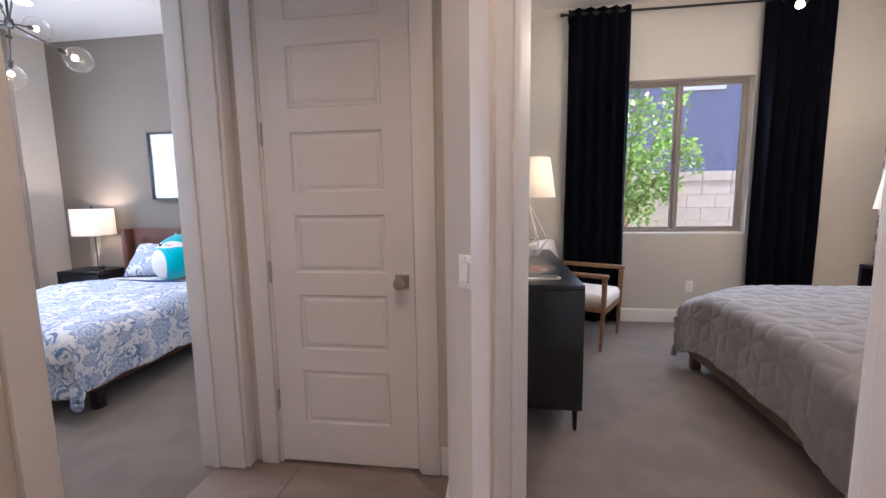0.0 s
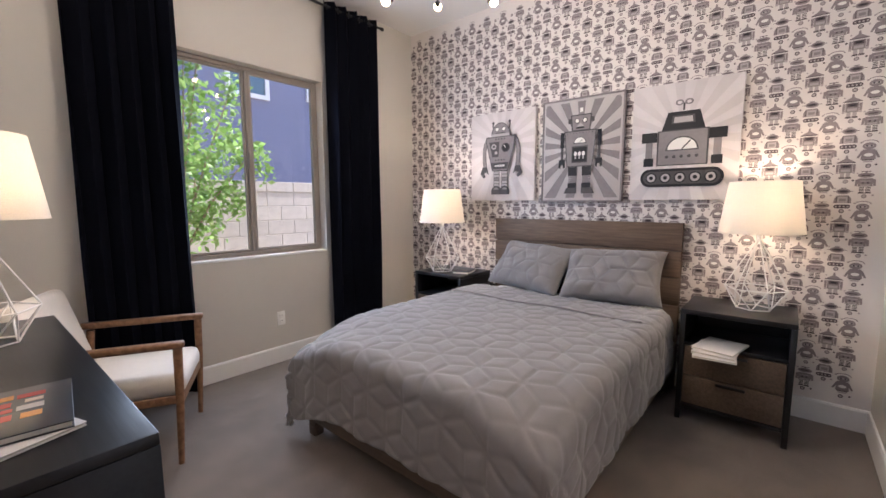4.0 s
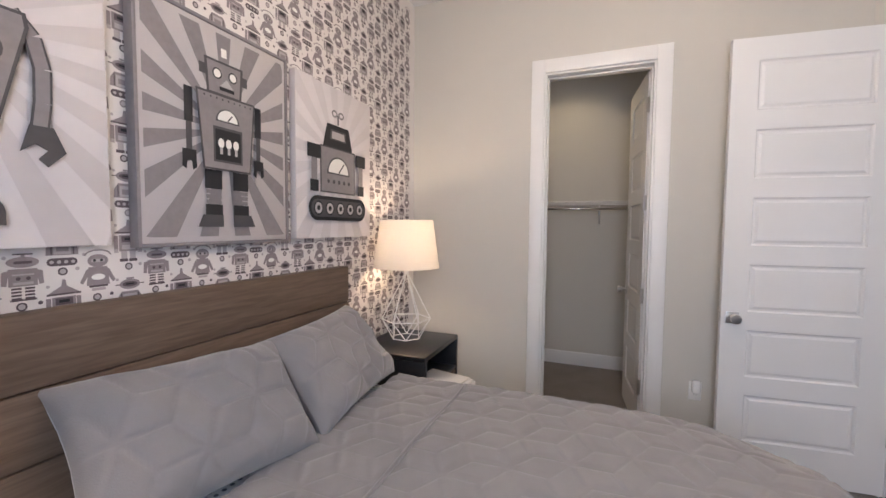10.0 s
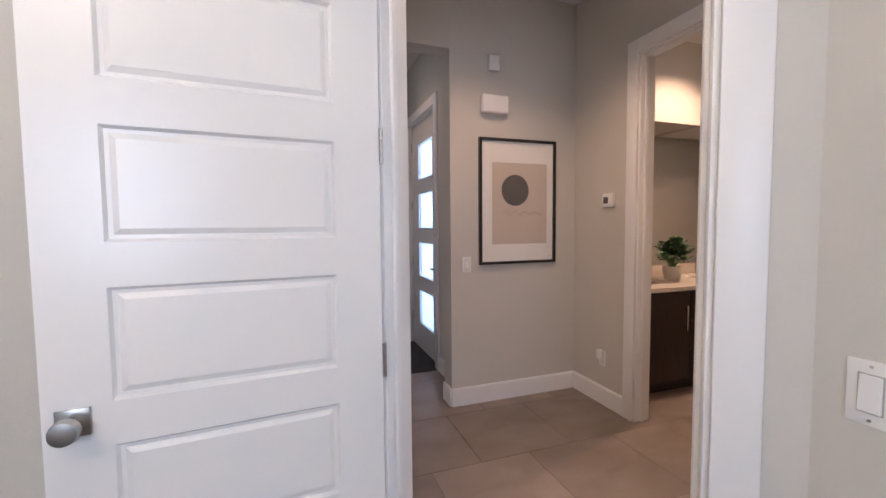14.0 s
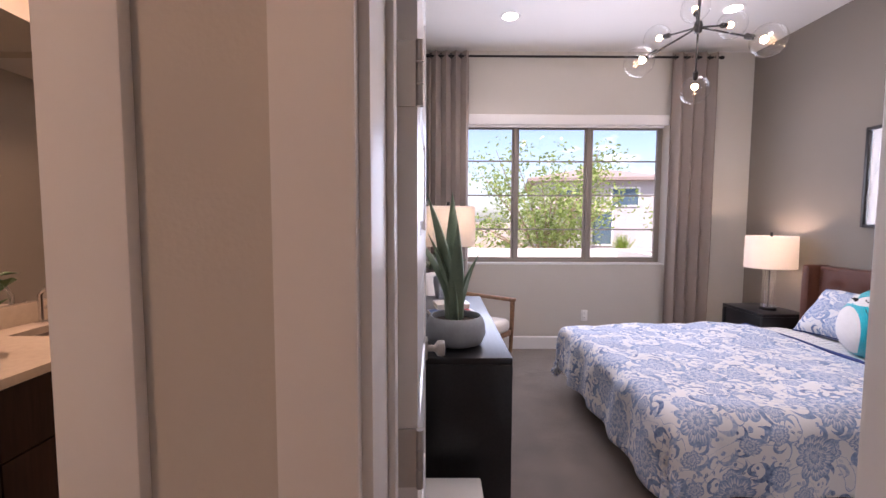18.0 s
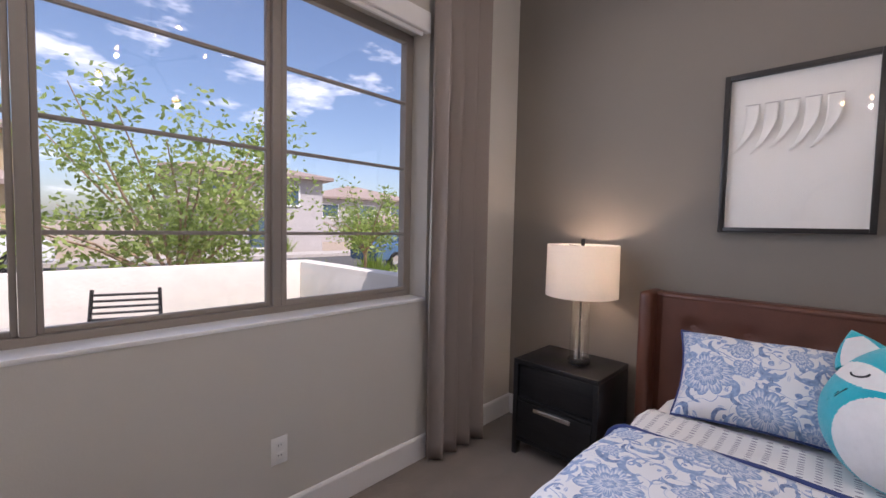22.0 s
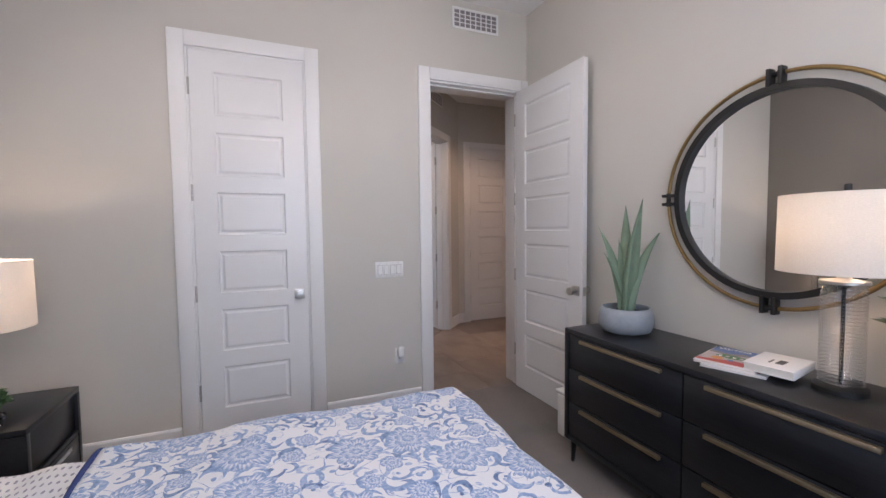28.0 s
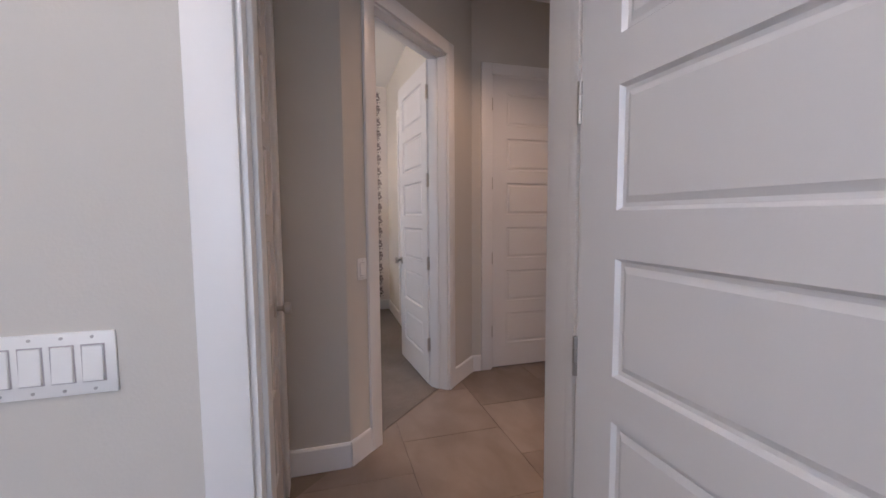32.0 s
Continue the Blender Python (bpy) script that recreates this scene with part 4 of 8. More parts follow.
# ---- bed frames ----
def robot_room_bed():
    cy, hw = 2.78, 0.755
    bed = thing("bed", pose(3.44, cy, 0, 0, 0, 180), "low brown wooden bed with a plank headboard against the papered wall", "bed")
    for k, (z0, z1) in enumerate(((0.30, 0.60), (0.605, 0.795), (0.80, 0.985), (0.99, 1.183))):
        boxed("headboard_plank", (0.0, -hw, z0, 0.055, hw, z1), WALNUT, bed, 0.004)
    boxed("headboard_post", (0.0, -hw, 0, 0.05, -hw + 0.07, 0.30), WALNUT, bed, 0.004)
    boxed("headboard_post", (0.0, hw - 0.07, 0, 0.05, hw, 0.30), WALNUT, bed, 0.004)
    boxed("side_rail", (0.057, -hw, 0.14, 2.055, -hw + 0.03, 0.34), WALNUT, bed, 0.004)
    boxed("side_rail", (0.057, hw - 0.03, 0.14, 2.055, hw, 0.34), WALNUT, bed, 0.004)
    boxed("foot_rail", (2.057, -hw, 0.14, 2.09, hw, 0.34), WALNUT, bed, 0.004)
    for x, y in ((1.98, -hw + 0.02), (1.98, hw - 0.08), (0.12, -hw + 0.035), (0.12, hw - 0.095)):
        boxed("leg", (x, y, 0, x + 0.06, y + 0.06, 0.145), WALNUT, bed, 0.004)
    boxed("slat_base", (0.06, -hw + 0.032, 0.27, 2.05, hw - 0.032, 0.30), WALNUT, bed, 0.002)
    mt = thing("mattress", pose(3.38, cy, 0.302, 0, 0, 180), "white mattress in a sheet printed with grey blocks", "mattress")
    drape("cover", 1.96, 1.40, 0.285, (0.25, 0.25, 0.25, 0.25), DOTS, mt, None, step=0.04, r=0.06, floor=0.005, wave=0.0, solid=0.0, sag=lambda x, y: 1.2 * corner_sag(x + 0.06, abs(y) + 0.07))
    q = thing("quilt", pose(3.40, cy, 0, 0, 0, 180), "grey quilt stitched in tumbling blocks, spread over the bed", "quilt")
    drape("cloth", 2.07, 1.58, 0.632, (0.0, 0.37, 0.34, 0.34), QUILT, q, blocks, step=0.0105, r=0.08, seed=4, floor=0.07, wave=0.008, solid=0.012, a0=0.34, sag=corner_sag)
    # the quilt's turned-back fold near the pillows
    bm = bmesh.new()
    pts = [(0.72, y, 0.640 + 0.006 * math.sin(y * 9)) for y in np.linspace(-0.70, 0.70, 30)]
    tube(bm, pts, 0.007, 8)
    part("hem", bm, QUILT, q, smooth=True)
    for k, y in enumerate((3.10, 2.40)):
        pillow("pillow", pose(3.06 - 0.02 * k, y, 0.635, -40, 0, -98 + 13 * k) @ pose(0, 0, 0, 0, 3 - 5 * k, 0), 0.69, 0.44, 0.21, QUILT, label="grey quilted pillow leaning on the plank headboard", relief=lambda a, b: blocks(a, b, 0.125) * 1.3, seed=k * 5.0)


def leather_bed():
    cx, hw = -3.23, 0.87
    bed = thing("bed", pose(cx, 4.52, 0, 0, 0, -90), "brown leather bed with a tufted wing headboard", "bed")
    # headboard with shallow buttons, in local coordinates x out of the wall, y along it
    def face(u, v):
        y, z = -hw + 0.06 + (2 * hw - 0.12) * u, 0.22 + 0.77 * v
        d = 0.0
        for k in range(7):
            for zz in (0.66, 0.84):
                by = -hw + 0.2 + k * (2 * hw - 0.4) / 6 + (0.0 if zz > 0.7 else 0.0)
                d += 0.020 * math.exp(-(((y - by) / 0.045) ** 2 + ((z - zz) / 0.035) ** 2))
        return 0.115 - d + 0.004 * math.sin(9 * y) * math.sin(7 * z), y, z
    grid_mesh("headboard_pad", 80, 36, face, LEATHER, bed)
    boxed("headboard", (0.0, -hw, 0.06, 0.098, hw, 0.995), LEATHER, bed, 0.018, seg=3)
    boxed("headboard_roll", (0.06, -hw + 0.055, 0.965, 0.118, hw - 0.055, 0.998), LEATHER, bed, 0.015, seg=3)
    for s in (-1, 1):
        boxed("wing", (0.0, s * hw - 0.03 + (0.002 if s > 0 else -0.002), 0.06, 0.20, s * hw + 0.03, 1.002), LEATHER, bed, 0.022, seg=3)
    for k in range(7):
        for zz in (0.66, 0.84):
            bm = bmesh.new()
            lathe(bm, [(0.010, 0), (0.008, 0.004), (0.002, 0.006)], 12, m=Matrix.Translation((0.093, -hw + 0.2 + k * (2 * hw - 0.4) / 6, zz)) @ Matrix.Rotation(radians(90), 4, "Y"))
            part("button", bm, LEATHER, bed, smooth=True)
    boxed("side_rail", (0.12, -hw + 0.11, 0.13, 2.09, -hw + 0.16, 0.33), LEATHER, bed, 0.014, seg=3)
    boxed("side_rail", (0.12, hw - 0.16, 0.13, 2.09, hw - 0.11, 0.33), LEATHER, bed, 0.014, seg=3)
    boxed("foot_rail", (2.045, -hw + 0.162, 0.13, 2.09, hw - 0.162, 0.33), LEATHER, bed, 0.014, seg=3)
    for x in (0.25, 2.0):
        for y in (-hw + 0.12, hw - 0.18):
            boxed("leg", (x, y, 0, x + 0.06, y + 0.06, 0.135), EBONY, bed, 0.004)
    boxed("slat_base", (0.13, -hw + 0.163, 0.22, 2.04, hw - 0.163, 0.25), EBONY, bed, 0.002)
    mt = thing("mattress", pose(cx, 4.39, 0.252, 0, 0, -90), "white mattress with a fitted sheet", "mattress")
    drape("cover", 2.0, 1.52, 0.24, (0.2, 0.2, 0.2, 0.2), WHITE_COTTON, mt, None, step=0.04, r=0.06, floor=0.005, wave=0.0, solid=0.0)
    sh = thing("sheet", pose(cx, 4.39, 0, 0, 0, -90), "white sheet printed with small grey dashes, folded back", "sheet")
    drape("cloth", 0.84, 1.58, 0.515, (0.0, 0.0, 0.2, 0.2), SHEET, sh, lambda a, b: 0.012 * noise.noise((a * 9, b * 3, 5.0)) + 0.007 * noise.noise((a * 16, b * 12, 2.0)), step=0.025, r=0.07, seed=2, floor=0.2, solid=0.006, a0=0.30)
    dv = thing("duvet", pose(cx, 4.39, 0, 0, 0, -90), "white duvet printed with blue flowers, spread over the bed", "duvet")
    puff = lambda a, b: 0.030 * noise.noise((a * 2.3, b * 2.3, 7.7)) + 0.008 * noise.noise((a * 7, b * 7, 3.1)) + 0.006 * noise.noise((a * 17, b * 5, 9.0))
    drape("cloth", 2.10, 1.63, 0.545, (0.0, 0.34, 0.32, 0.32), FLORAL, dv, puff, step=0.02, r=0.10, seed=9, floor=0.12, wave=0.016, solid=0.03, a0=0.62)
    bm = bmesh.new()
    pts = []
    for y in np.linspace(-1.07, 1.07, 60):
        e = max(0.0, abs(y) - 0.715)
        q = min(e / 0.10, math.pi / 2)
        pts.append((0.62 + 0.012 * math.sin(y * 7), math.copysign(min(abs(y), 0.715) + 0.105 * math.sin(q), y), 0.543 - 0.105 * (1 - math.cos(q)) - max(0, e - 0.157) + 0.006 * noise.noise((y * 4, 0, 0))))
    tube(bm, pts, 0.011, 8)
    part("piping", bm, PIPING, dv, "navy blue piping along the edge", smooth=True)
    pillow("pillow", pose(-3.60, 4.12, 0.515, -42, 0, 8), 0.60, 0.42, 0.20, FLORAL, label="blue floral pillow standing against the leather headboard", seed=1.7)
    pillow("pillow", pose(-2.85, 4.11, 0.515, -44, 0, -5), 0.64, 0.42, 0.20, FLORAL, label="blue floral pillow standing against the leather headboard", seed=6.3)


robot_room_bed()
leather_bed()


# ---- soft toy ----
def plush():
    """One plain rounded toy with two ears and pale patches."""
    bm = bmesh.new()
    n = 380
    def body(th, ph):
        k = 1.0 + 0.10 * math.sin(ph) ** 2
        x = 0.205 * math.cos(ph) * math.cos(th)
        y = 0.165 * math.cos(ph) * math.sin(th)
        z = 0.235 * math.sin(ph)
        if z > 0:
            x *= 1 - 0.10 * (z / 0.235)
        if z < 0:
            x *= 1 + 0.10 * (1 - (1 + z / 0.235) ** 2) * 0
            z *= 0.92
        return Vector((x, y, z + 0.215))
    rows = []
    for i in range(n // 2 + 1):
        ph = -math.pi / 2 + math.pi * i / (n // 2)
        rows.append([bm.verts.new(body(2 * math.pi * j / n, ph)) for j in range(n)])
    for a, b in zip(rows, rows[1:]):
        for j in range(n):
            f = bm.faces.new((a[j], a[(j + 1) % n], b[(j + 1) % n], b[j]))
            c = f.calc_center_median()
            x, z = c.x, c.z - 0.215
            front = c.y < -0.02
            belly = front and (x / 0.125) ** 2 + ((z + 0.105) / 0.115) ** 2 < 1
            mask = front and any(((x - s * 0.085) * 0.93 + s * (z - 0.075) * 0.36) ** 2 / 0.095 ** 2 + ((z - 0.075) * 0.93 - s * (x - s * 0.085) * 0.36) ** 2 / 0.038 ** 2 < 1 for s in (-1, 1))
            f.material_index = 1 if belly or mask else 0
    for s in (-1, 1):
        # ears: flattened cones with a pale inner face
        base = Vector((s * 0.12, 0, 0.365))
        tip = Vector((s * 0.178, -0.01, 0.478))
        side = Vector((0.075, 0, 0.035 * -s))
        k = 8
        outer = [base + side * math.cos(math.pi * 2 * i / 16) + Vector((0, 0.035, 0)) * math.sin(math.pi * 2 * i / 16) for i in range(16)]
        prev = [bm.verts.new(p) for p in outer]
        for step in range(1, k + 1):
            q = step / k
            sc = (1 - q ** 1.6) * 0.98 + 0.02
            cur = [bm.verts.new(base.lerp(tip, q) + (p - base) * sc) for p in outer]
            for i in range(16):
                f = bm.faces.new((prev[i], prev[(i + 1) % 16], cur[(i + 1) % 16], cur[i]))
                f.material_index = 1 if 10 <= i <= 13 and step < k - 1 else 0
            prev = cur
        bm.faces.new(prev)
        # closed eyes and whiskers
        arc = []
        for i in range(9):
            a = math.pi + math.pi * i / 8
            x, z = s * 0.082 + 0.024 * math.cos(a), 0.075 + 0.013 * math.sin(a)
            yy = -0.165 * math.sqrt(max(0.0, 1 - (x / 0.2) ** 2 - (z / 0.235) ** 2)) - 0.001
            arc.append((x, yy, z + 0.215))
        tube(bm, arc, 0.003, 6, mi=2)
        for w in (0, 1):
            x0, z0 = s * (0.10 + 0.02 * w), 0.02 - 0.012 * w
            x1, z1 = x0 + s * 0.03, z0 - 0.03
            tube(bm, [(x, -0.165 * math.sqrt(max(0.0, 1 - (x / 0.2) ** 2 - (z / 0.235) ** 2)) - 0.001, z + 0.215) for x, z in ((x0, z0), (x1, z1))], 0.0025, 6, mi=2)
    lathe(bm, [(0.001, -0.012), (0.013, -0.006), (0.016, 0.002), (0.010, 0.010), (0.001, 0.013)], 12, mi=2, m=Matrix.Translation((0, -0.162, 0.272)))
    bmesh.ops.recalc_face_normals(bm, faces=bm.faces)
    ob = link("plush_toy", bm, [TEAL, PLUSH_W, INK], None, smooth=True)
    ob.matrix_world = pose(-3.25, 3.90, 0.535, -31, -3, -21) @ Matrix.Scale(1.06, 4)
    tagged(ob, "round turquoise and white plush fox toy on the bed", "plush toy")


plush()


# ---- case furniture ----
def nightstand_black(m, w, d, h, label, niche=0.17):
    """Black bedside cabinet: x across its front, y towards the room is negative, one open niche over drawers."""
    n = thing("nightstand", m, label, "nightstand", "black nightstands")
    t = 0.028
    boxed("top", (-w / 2, -d, h - t, w / 2, 0, h), EBONY, n, 0.004)
    boxed("side_panel", (-w / 2, -d, 0.06, -w / 2 + t, 0, h - t), EBONY, n, 0.002)
    boxed("side_panel", (w / 2 - t, -d, 0.06, w / 2, 0, h - t), EBONY, n, 0.002)
    boxed("back_panel", (-w / 2 + t, -0.014, 0.10, w / 2 - t, -0.002, h - t), EBONY, n, 0.0)
    boxed("shelf", (-w / 2 + t, -d + 0.004, h - t - niche - 0.02, w / 2 - t, -0.014, h - t - niche), EBONY, n, 0.001)
    boxed("bottom", (-w / 2 + t, -d + 0.004, 0.085, w / 2 - t, -0.014, 0.105), EBONY, n, 0.001)
    for s in (-1, 1):
        boxed("leg", (s * (w / 2 - t / 2) - t / 2, -d, 0, s * (w / 2 - t / 2) + t / 2, -d + 0.05, 0.06), EBONY, n, 0.002)
        boxed("leg", (s * (w / 2 - t / 2) - t / 2, -0.05, 0, s * (w / 2 - t / 2) + t / 2, 0, 0.06), EBONY, n, 0.002)
    return n, t


def robot_nightstand(m, label):
    w, d, h = 0.54, 0.46, 0.69
    n, t = nightstand_black(m, w, d, h, label)
    zt = h - t - 0.17 - 0.022
    half = (zt - 0.108) / 2
    for k in range(2):
        z0 = 0.108 + k * half
        fr = boxed("drawer", (-w / 2 + t + 0.003, -d + 0.002, z0 + 0.003, w / 2 - t - 0.003, -d + 0.024, z0 + half - 0.003), DRAWER, n, 0.003, "brown wood drawer front")
        boxed("pull", (-0.07, -d - 0.012, z0 + half - 0.030, 0.07, -d + 0.003, z0 + half - 0.016), BLACK, fr, 0.002, "black bar pull")


def leather_nightstand(m, label):
    w, d, h = 0.50, 0.40, 0.56
    n, t = nightstand_black(m, w, d, h, label, 0.19)
    zt = h - t - 0.19 - 0.022
    boxed("drawer", (-w / 2 + t + 0.003, -d + 0.014, zt + 0.026, w / 2 - t - 0.003, -d + 0.034, h - t - 0.004), EBONY, n, 0.003)
    fr = boxed("drawer", (-w / 2 + t + 0.003, -d + 0.002, 0.110, w / 2 - t - 0.003, -d + 0.024, zt), EBONY, n, 0.003)
    boxed("pull", (-0.11, -d - 0.010, zt - 0.035, 0.11, -d + 0.003, zt - 0.012), STEEL, fr, 0.002, "long brushed steel pull")


robot_nightstand(pose(3.405, 3.875, 0, 0, 0, -90), "black nightstand with an open shelf and two brown drawers")
robot_nightstand(pose(3.42, 1.665, 0, 0, 0, -90), "black nightstand holding a stack of papers on its shelf")
leather_nightstand(pose(-4.475, 4.50, 0), "black nightstand with a steel pull under a lamp")
leather_nightstand(pose(-1.96, 4.50, 0), "black nightstand in the corner by the closet")


def dresser(m, w, d, h, cols, rows, pull, label, legs=0.13):
    """A long low chest: x along its front, the front at y = -d."""
    q = thing("dresser", m, label, "dresser")
    t = 0.03
    boxed("top", (-w / 2, -d, h - t, w / 2, 0, h), EBONY, q, 0.004)
    boxed("side_panel", (-w / 2, -d, legs, -w / 2 + t, 0, h - t), EBONY, q, 0.002)
    boxed("side_panel", (w / 2 - t, -d, legs, w / 2, 0, h - t), EBONY, q, 0.002)
    boxed("bottom", (-w / 2 + t, -d, legs, w / 2 - t, 0, legs + t), EBONY, q, 0.002)
    boxed("back_panel", (-w / 2 + t, -0.02, legs + t, w / 2 - t, -0.004, h - t), EBONY, q, 0.0)
    z0, z1 = legs + t, h - t
    cw, rh = (w - 2 * t) / cols, (z1 - z0) / rows
    for c in range(cols):
        for r in range(rows):
            x0, zz = -w / 2 + t + c * cw, z0 + r * rh
            fr = boxed("drawer", (x0 + 0.003, -d + 0.004, zz + 0.003, x0 + cw - 0.003, -d + 0.024, zz + rh - 0.003), EBONY, q, 0.002)
            boxed("pull", (x0 + cw * 0.14, -d - 0.012, zz + rh - 0.032, x0 + cw * 0.86, -d + 0.006, zz + rh - 0.014), pull, fr, 0.002, "long metal edge pull")
    for s in (-1, 1):
        for y in (-d + 0.03, -0.05):
            bm = bmesh.new()
            x = s * (w / 2 - 0.05)
            tube(bm, [(x, y, legs), (x + s * 0.012, y, 0.0)], [0.017, 0.010], 12)
            part("leg", bm, BLACK, q, smooth=40)
    boxed("stretcher", (-w / 2 + 0.04, -d + 0.02, legs - 0.016, w / 2 - 0.04, -d + 0.035, legs - 0.001), BLACK, q, 0.002)
    return q


dresser(pose(-3.195, AY0 + 0.02, 0, 0, 0, 180), 1.45, 0.435, 0.77, 2, 3, BRASS_DULL, "long black dresser with slim brass pulls under the round mirror")
dresser(pose(BX0 + 0.02, 3.275, 0, 0, 0, 90), 1.51, 0.455, 0.82, 2, 3, BLACK, "long black dresser with black pulls under the wavy mirror")


def armchair(m, label):
    """A mid-century chair: faces -y; seat and back pads on a bent wooden frame."""
    c = thing("armchair", m, label, "armchair", "wooden armchairs")
    w = 0.58
    bm = bmesh.new()
    box(bm, -w / 2 + 0.045, -0.30, 0.34, w / 2 - 0.045, 0.23, 0.46, bevel=0.045, seg=4)
    part("seat", bm, LINEN, c, "off-white linen seat cushion", smooth=True)
    bm = bmesh.new()
    box(bm, -w / 2 + 0.045, -0.05, 0.0, w / 2 - 0.045, 0.05, 0.48, bevel=0.04, seg=4, m=pose(0, 0.25, 0.40, -16))
    part("backrest", bm, LINEN, c, "off-white linen backrest", smooth=True)
    for s in (-1, 1):
        x = s * (w / 2 - 0.008)
        bm = bmesh.new()
        tube(bm, [(x, -0.27, 0.0), (x, -0.285, 0.36), (x, -0.29, 0.615)], [0.014, 0.020, 0.022], 10)
        part("front_leg", bm, TEAK, c, smooth=50)
        bm = bmesh.new()
        tube(bm, [(x, 0.34, 0.0), (x, 0.27, 0.36), (x, 0.25, 0.60)], [0.014, 0.020, 0.020], 10)
        part("back_leg", bm, TEAK, c, smooth=50)
        bm = bmesh.new()
        box(bm, x - 0.026, -0.32, 0.61, x + 0.026, 0.30, 0.645, bevel=0.012, seg=3)
        part("armrest", bm, TEAK, c, smooth=True)
        boxed("side_rail", (x - 0.012, -0.28, 0.325, x + 0.012, 0.28, 0.365), TEAK, c, 0.005)
    boxed("front_rail", (-w / 2 + 0.02, -0.29, 0.30, w / 2 - 0.02, -0.265, 0.35), TEAK, c, 0.004)
    boxed("back_rail", (-w / 2 + 0.02, 0.26, 0.30, w / 2 - 0.02, 0.285, 0.35), TEAK, c, 0.004)


armchair(pose(-4.47, 1.60, 0, 0, 0, 141), "walnut armchair with off-white cushions in the corner by the window")
armchair(pose(0.72, 4.15, 0, 0, 0, 62), "walnut armchair with off-white cushions beside the black curtain")


# ---- lamps ----
def cone_shade(bm, r0, r1, z0, z1, n=48, t=0.003):
    for dr, flip in ((0, False), (-t, True)):
        a = [bm.verts.new(((r0 + dr) * math.cos(2 * math.pi * k / n), (r0 + dr) * math.sin(2 * math.pi * k / n), z0)) for k in range(n)]
        b = [bm.verts.new(((r1 + dr) * math.cos(2 * math.pi * k / n), (r1 + dr) * math.sin(2 * math.pi * k / n), z1)) for k in range(n)]
        for k in range(n):
            f = (a[k], a[(k + 1) % n], b[(k + 1) % n], b[k])
            bm.faces.new(f[::-1] if flip else f)


def bulb_part(parent, z, r=0.028):
    bm = bmesh.new()
    lathe(bm, [(0.012, z - 0.05), (0.014, z - 0.03), (r, z), (r * 0.9, z + 0.02), (0.006, z + 0.035)], 16)
    return part("bulb", bm, BULB, parent, "glowing warm bulb", smooth=True)


def wire_lamp(x, y, z, turn, label, watts=4.0):
    l = thing("table_lamp", pose(x, y, z, 0, 0, turn), label, "table lamp", "white wire table lamps")
    top = Vector((0, 0, 0.43))
    ring = [Vector((0.155 * math.cos(radians(60 * k)), 0.155 * math.sin(radians(60 * k)), 0.125)) for k in range(6)]
    low = [Vector((0.092 * math.cos(radians(60 * k + 30)), 0.092 * math.sin(radians(60 * k + 30)), 0.004)) for k in range(6)]
    for k in range(6):
        for a, b in ((top + (ring[k] - top) * 0.03, ring[k]), (ring[k], ring[(k + 1) % 6]), (ring[k], low[k]), (ring[(k + 1) % 6], low[k]), (low[k], low[(k + 1) % 6])):
            bm = bmesh.new()
            tube(bm, [a, b], 0.0036, 7)
            part("wire", bm, WHITE_METAL, l, smooth=60)
    bm = bmesh.new()
    lathe(bm, [(0.016, 0.415), (0.016, 0.45), (0.009, 0.455), (0.009, 0.50), (0.018, 0.505), (0.018, 0.54)], 16)
    part("socket", bm, WHITE_METAL, l, smooth=40)
    bulb_part(l, 0.585)
    bm = bmesh.new()
    cone_shade(bm, 0.209, 0.168, 0.455, 0.755)
    part("shade", bm, SHADE, l, "tapered white linen shade", smooth=True)
    bm = bmesh.new()
    for k in range(3):
        a = radians(120 * k)
        tube(bm, [(0.01 * math.cos(a), 0.01 * math.sin(a), 0.70), (0.166 * math.cos(a), 0.166 * math.sin(a), 0.745)], 0.002, 6)
    tube(bm, [(0, 0, 0.54), (0, 0, 0.71)], 0.004, 6)
    part("spider", bm, WHITE_METAL, l)
    lamp("bulb_light", "POINT", pose(x, y, z + 0.64), watts * 1.65, (1.0, 0.76, 0.48), radius=0.03)


wire_lamp(3.10, 3.94, 0.69, 10, "white wire lamp with a lit shade by the window")
wire_lamp(3.24, 1.60, 0.69, 25, "white wire lamp with a lit shade by the closet")
wire_lamp(0.217, 3.66, 0.82, 0, "white wire lamp with a lit shade on the dresser", 4.2)


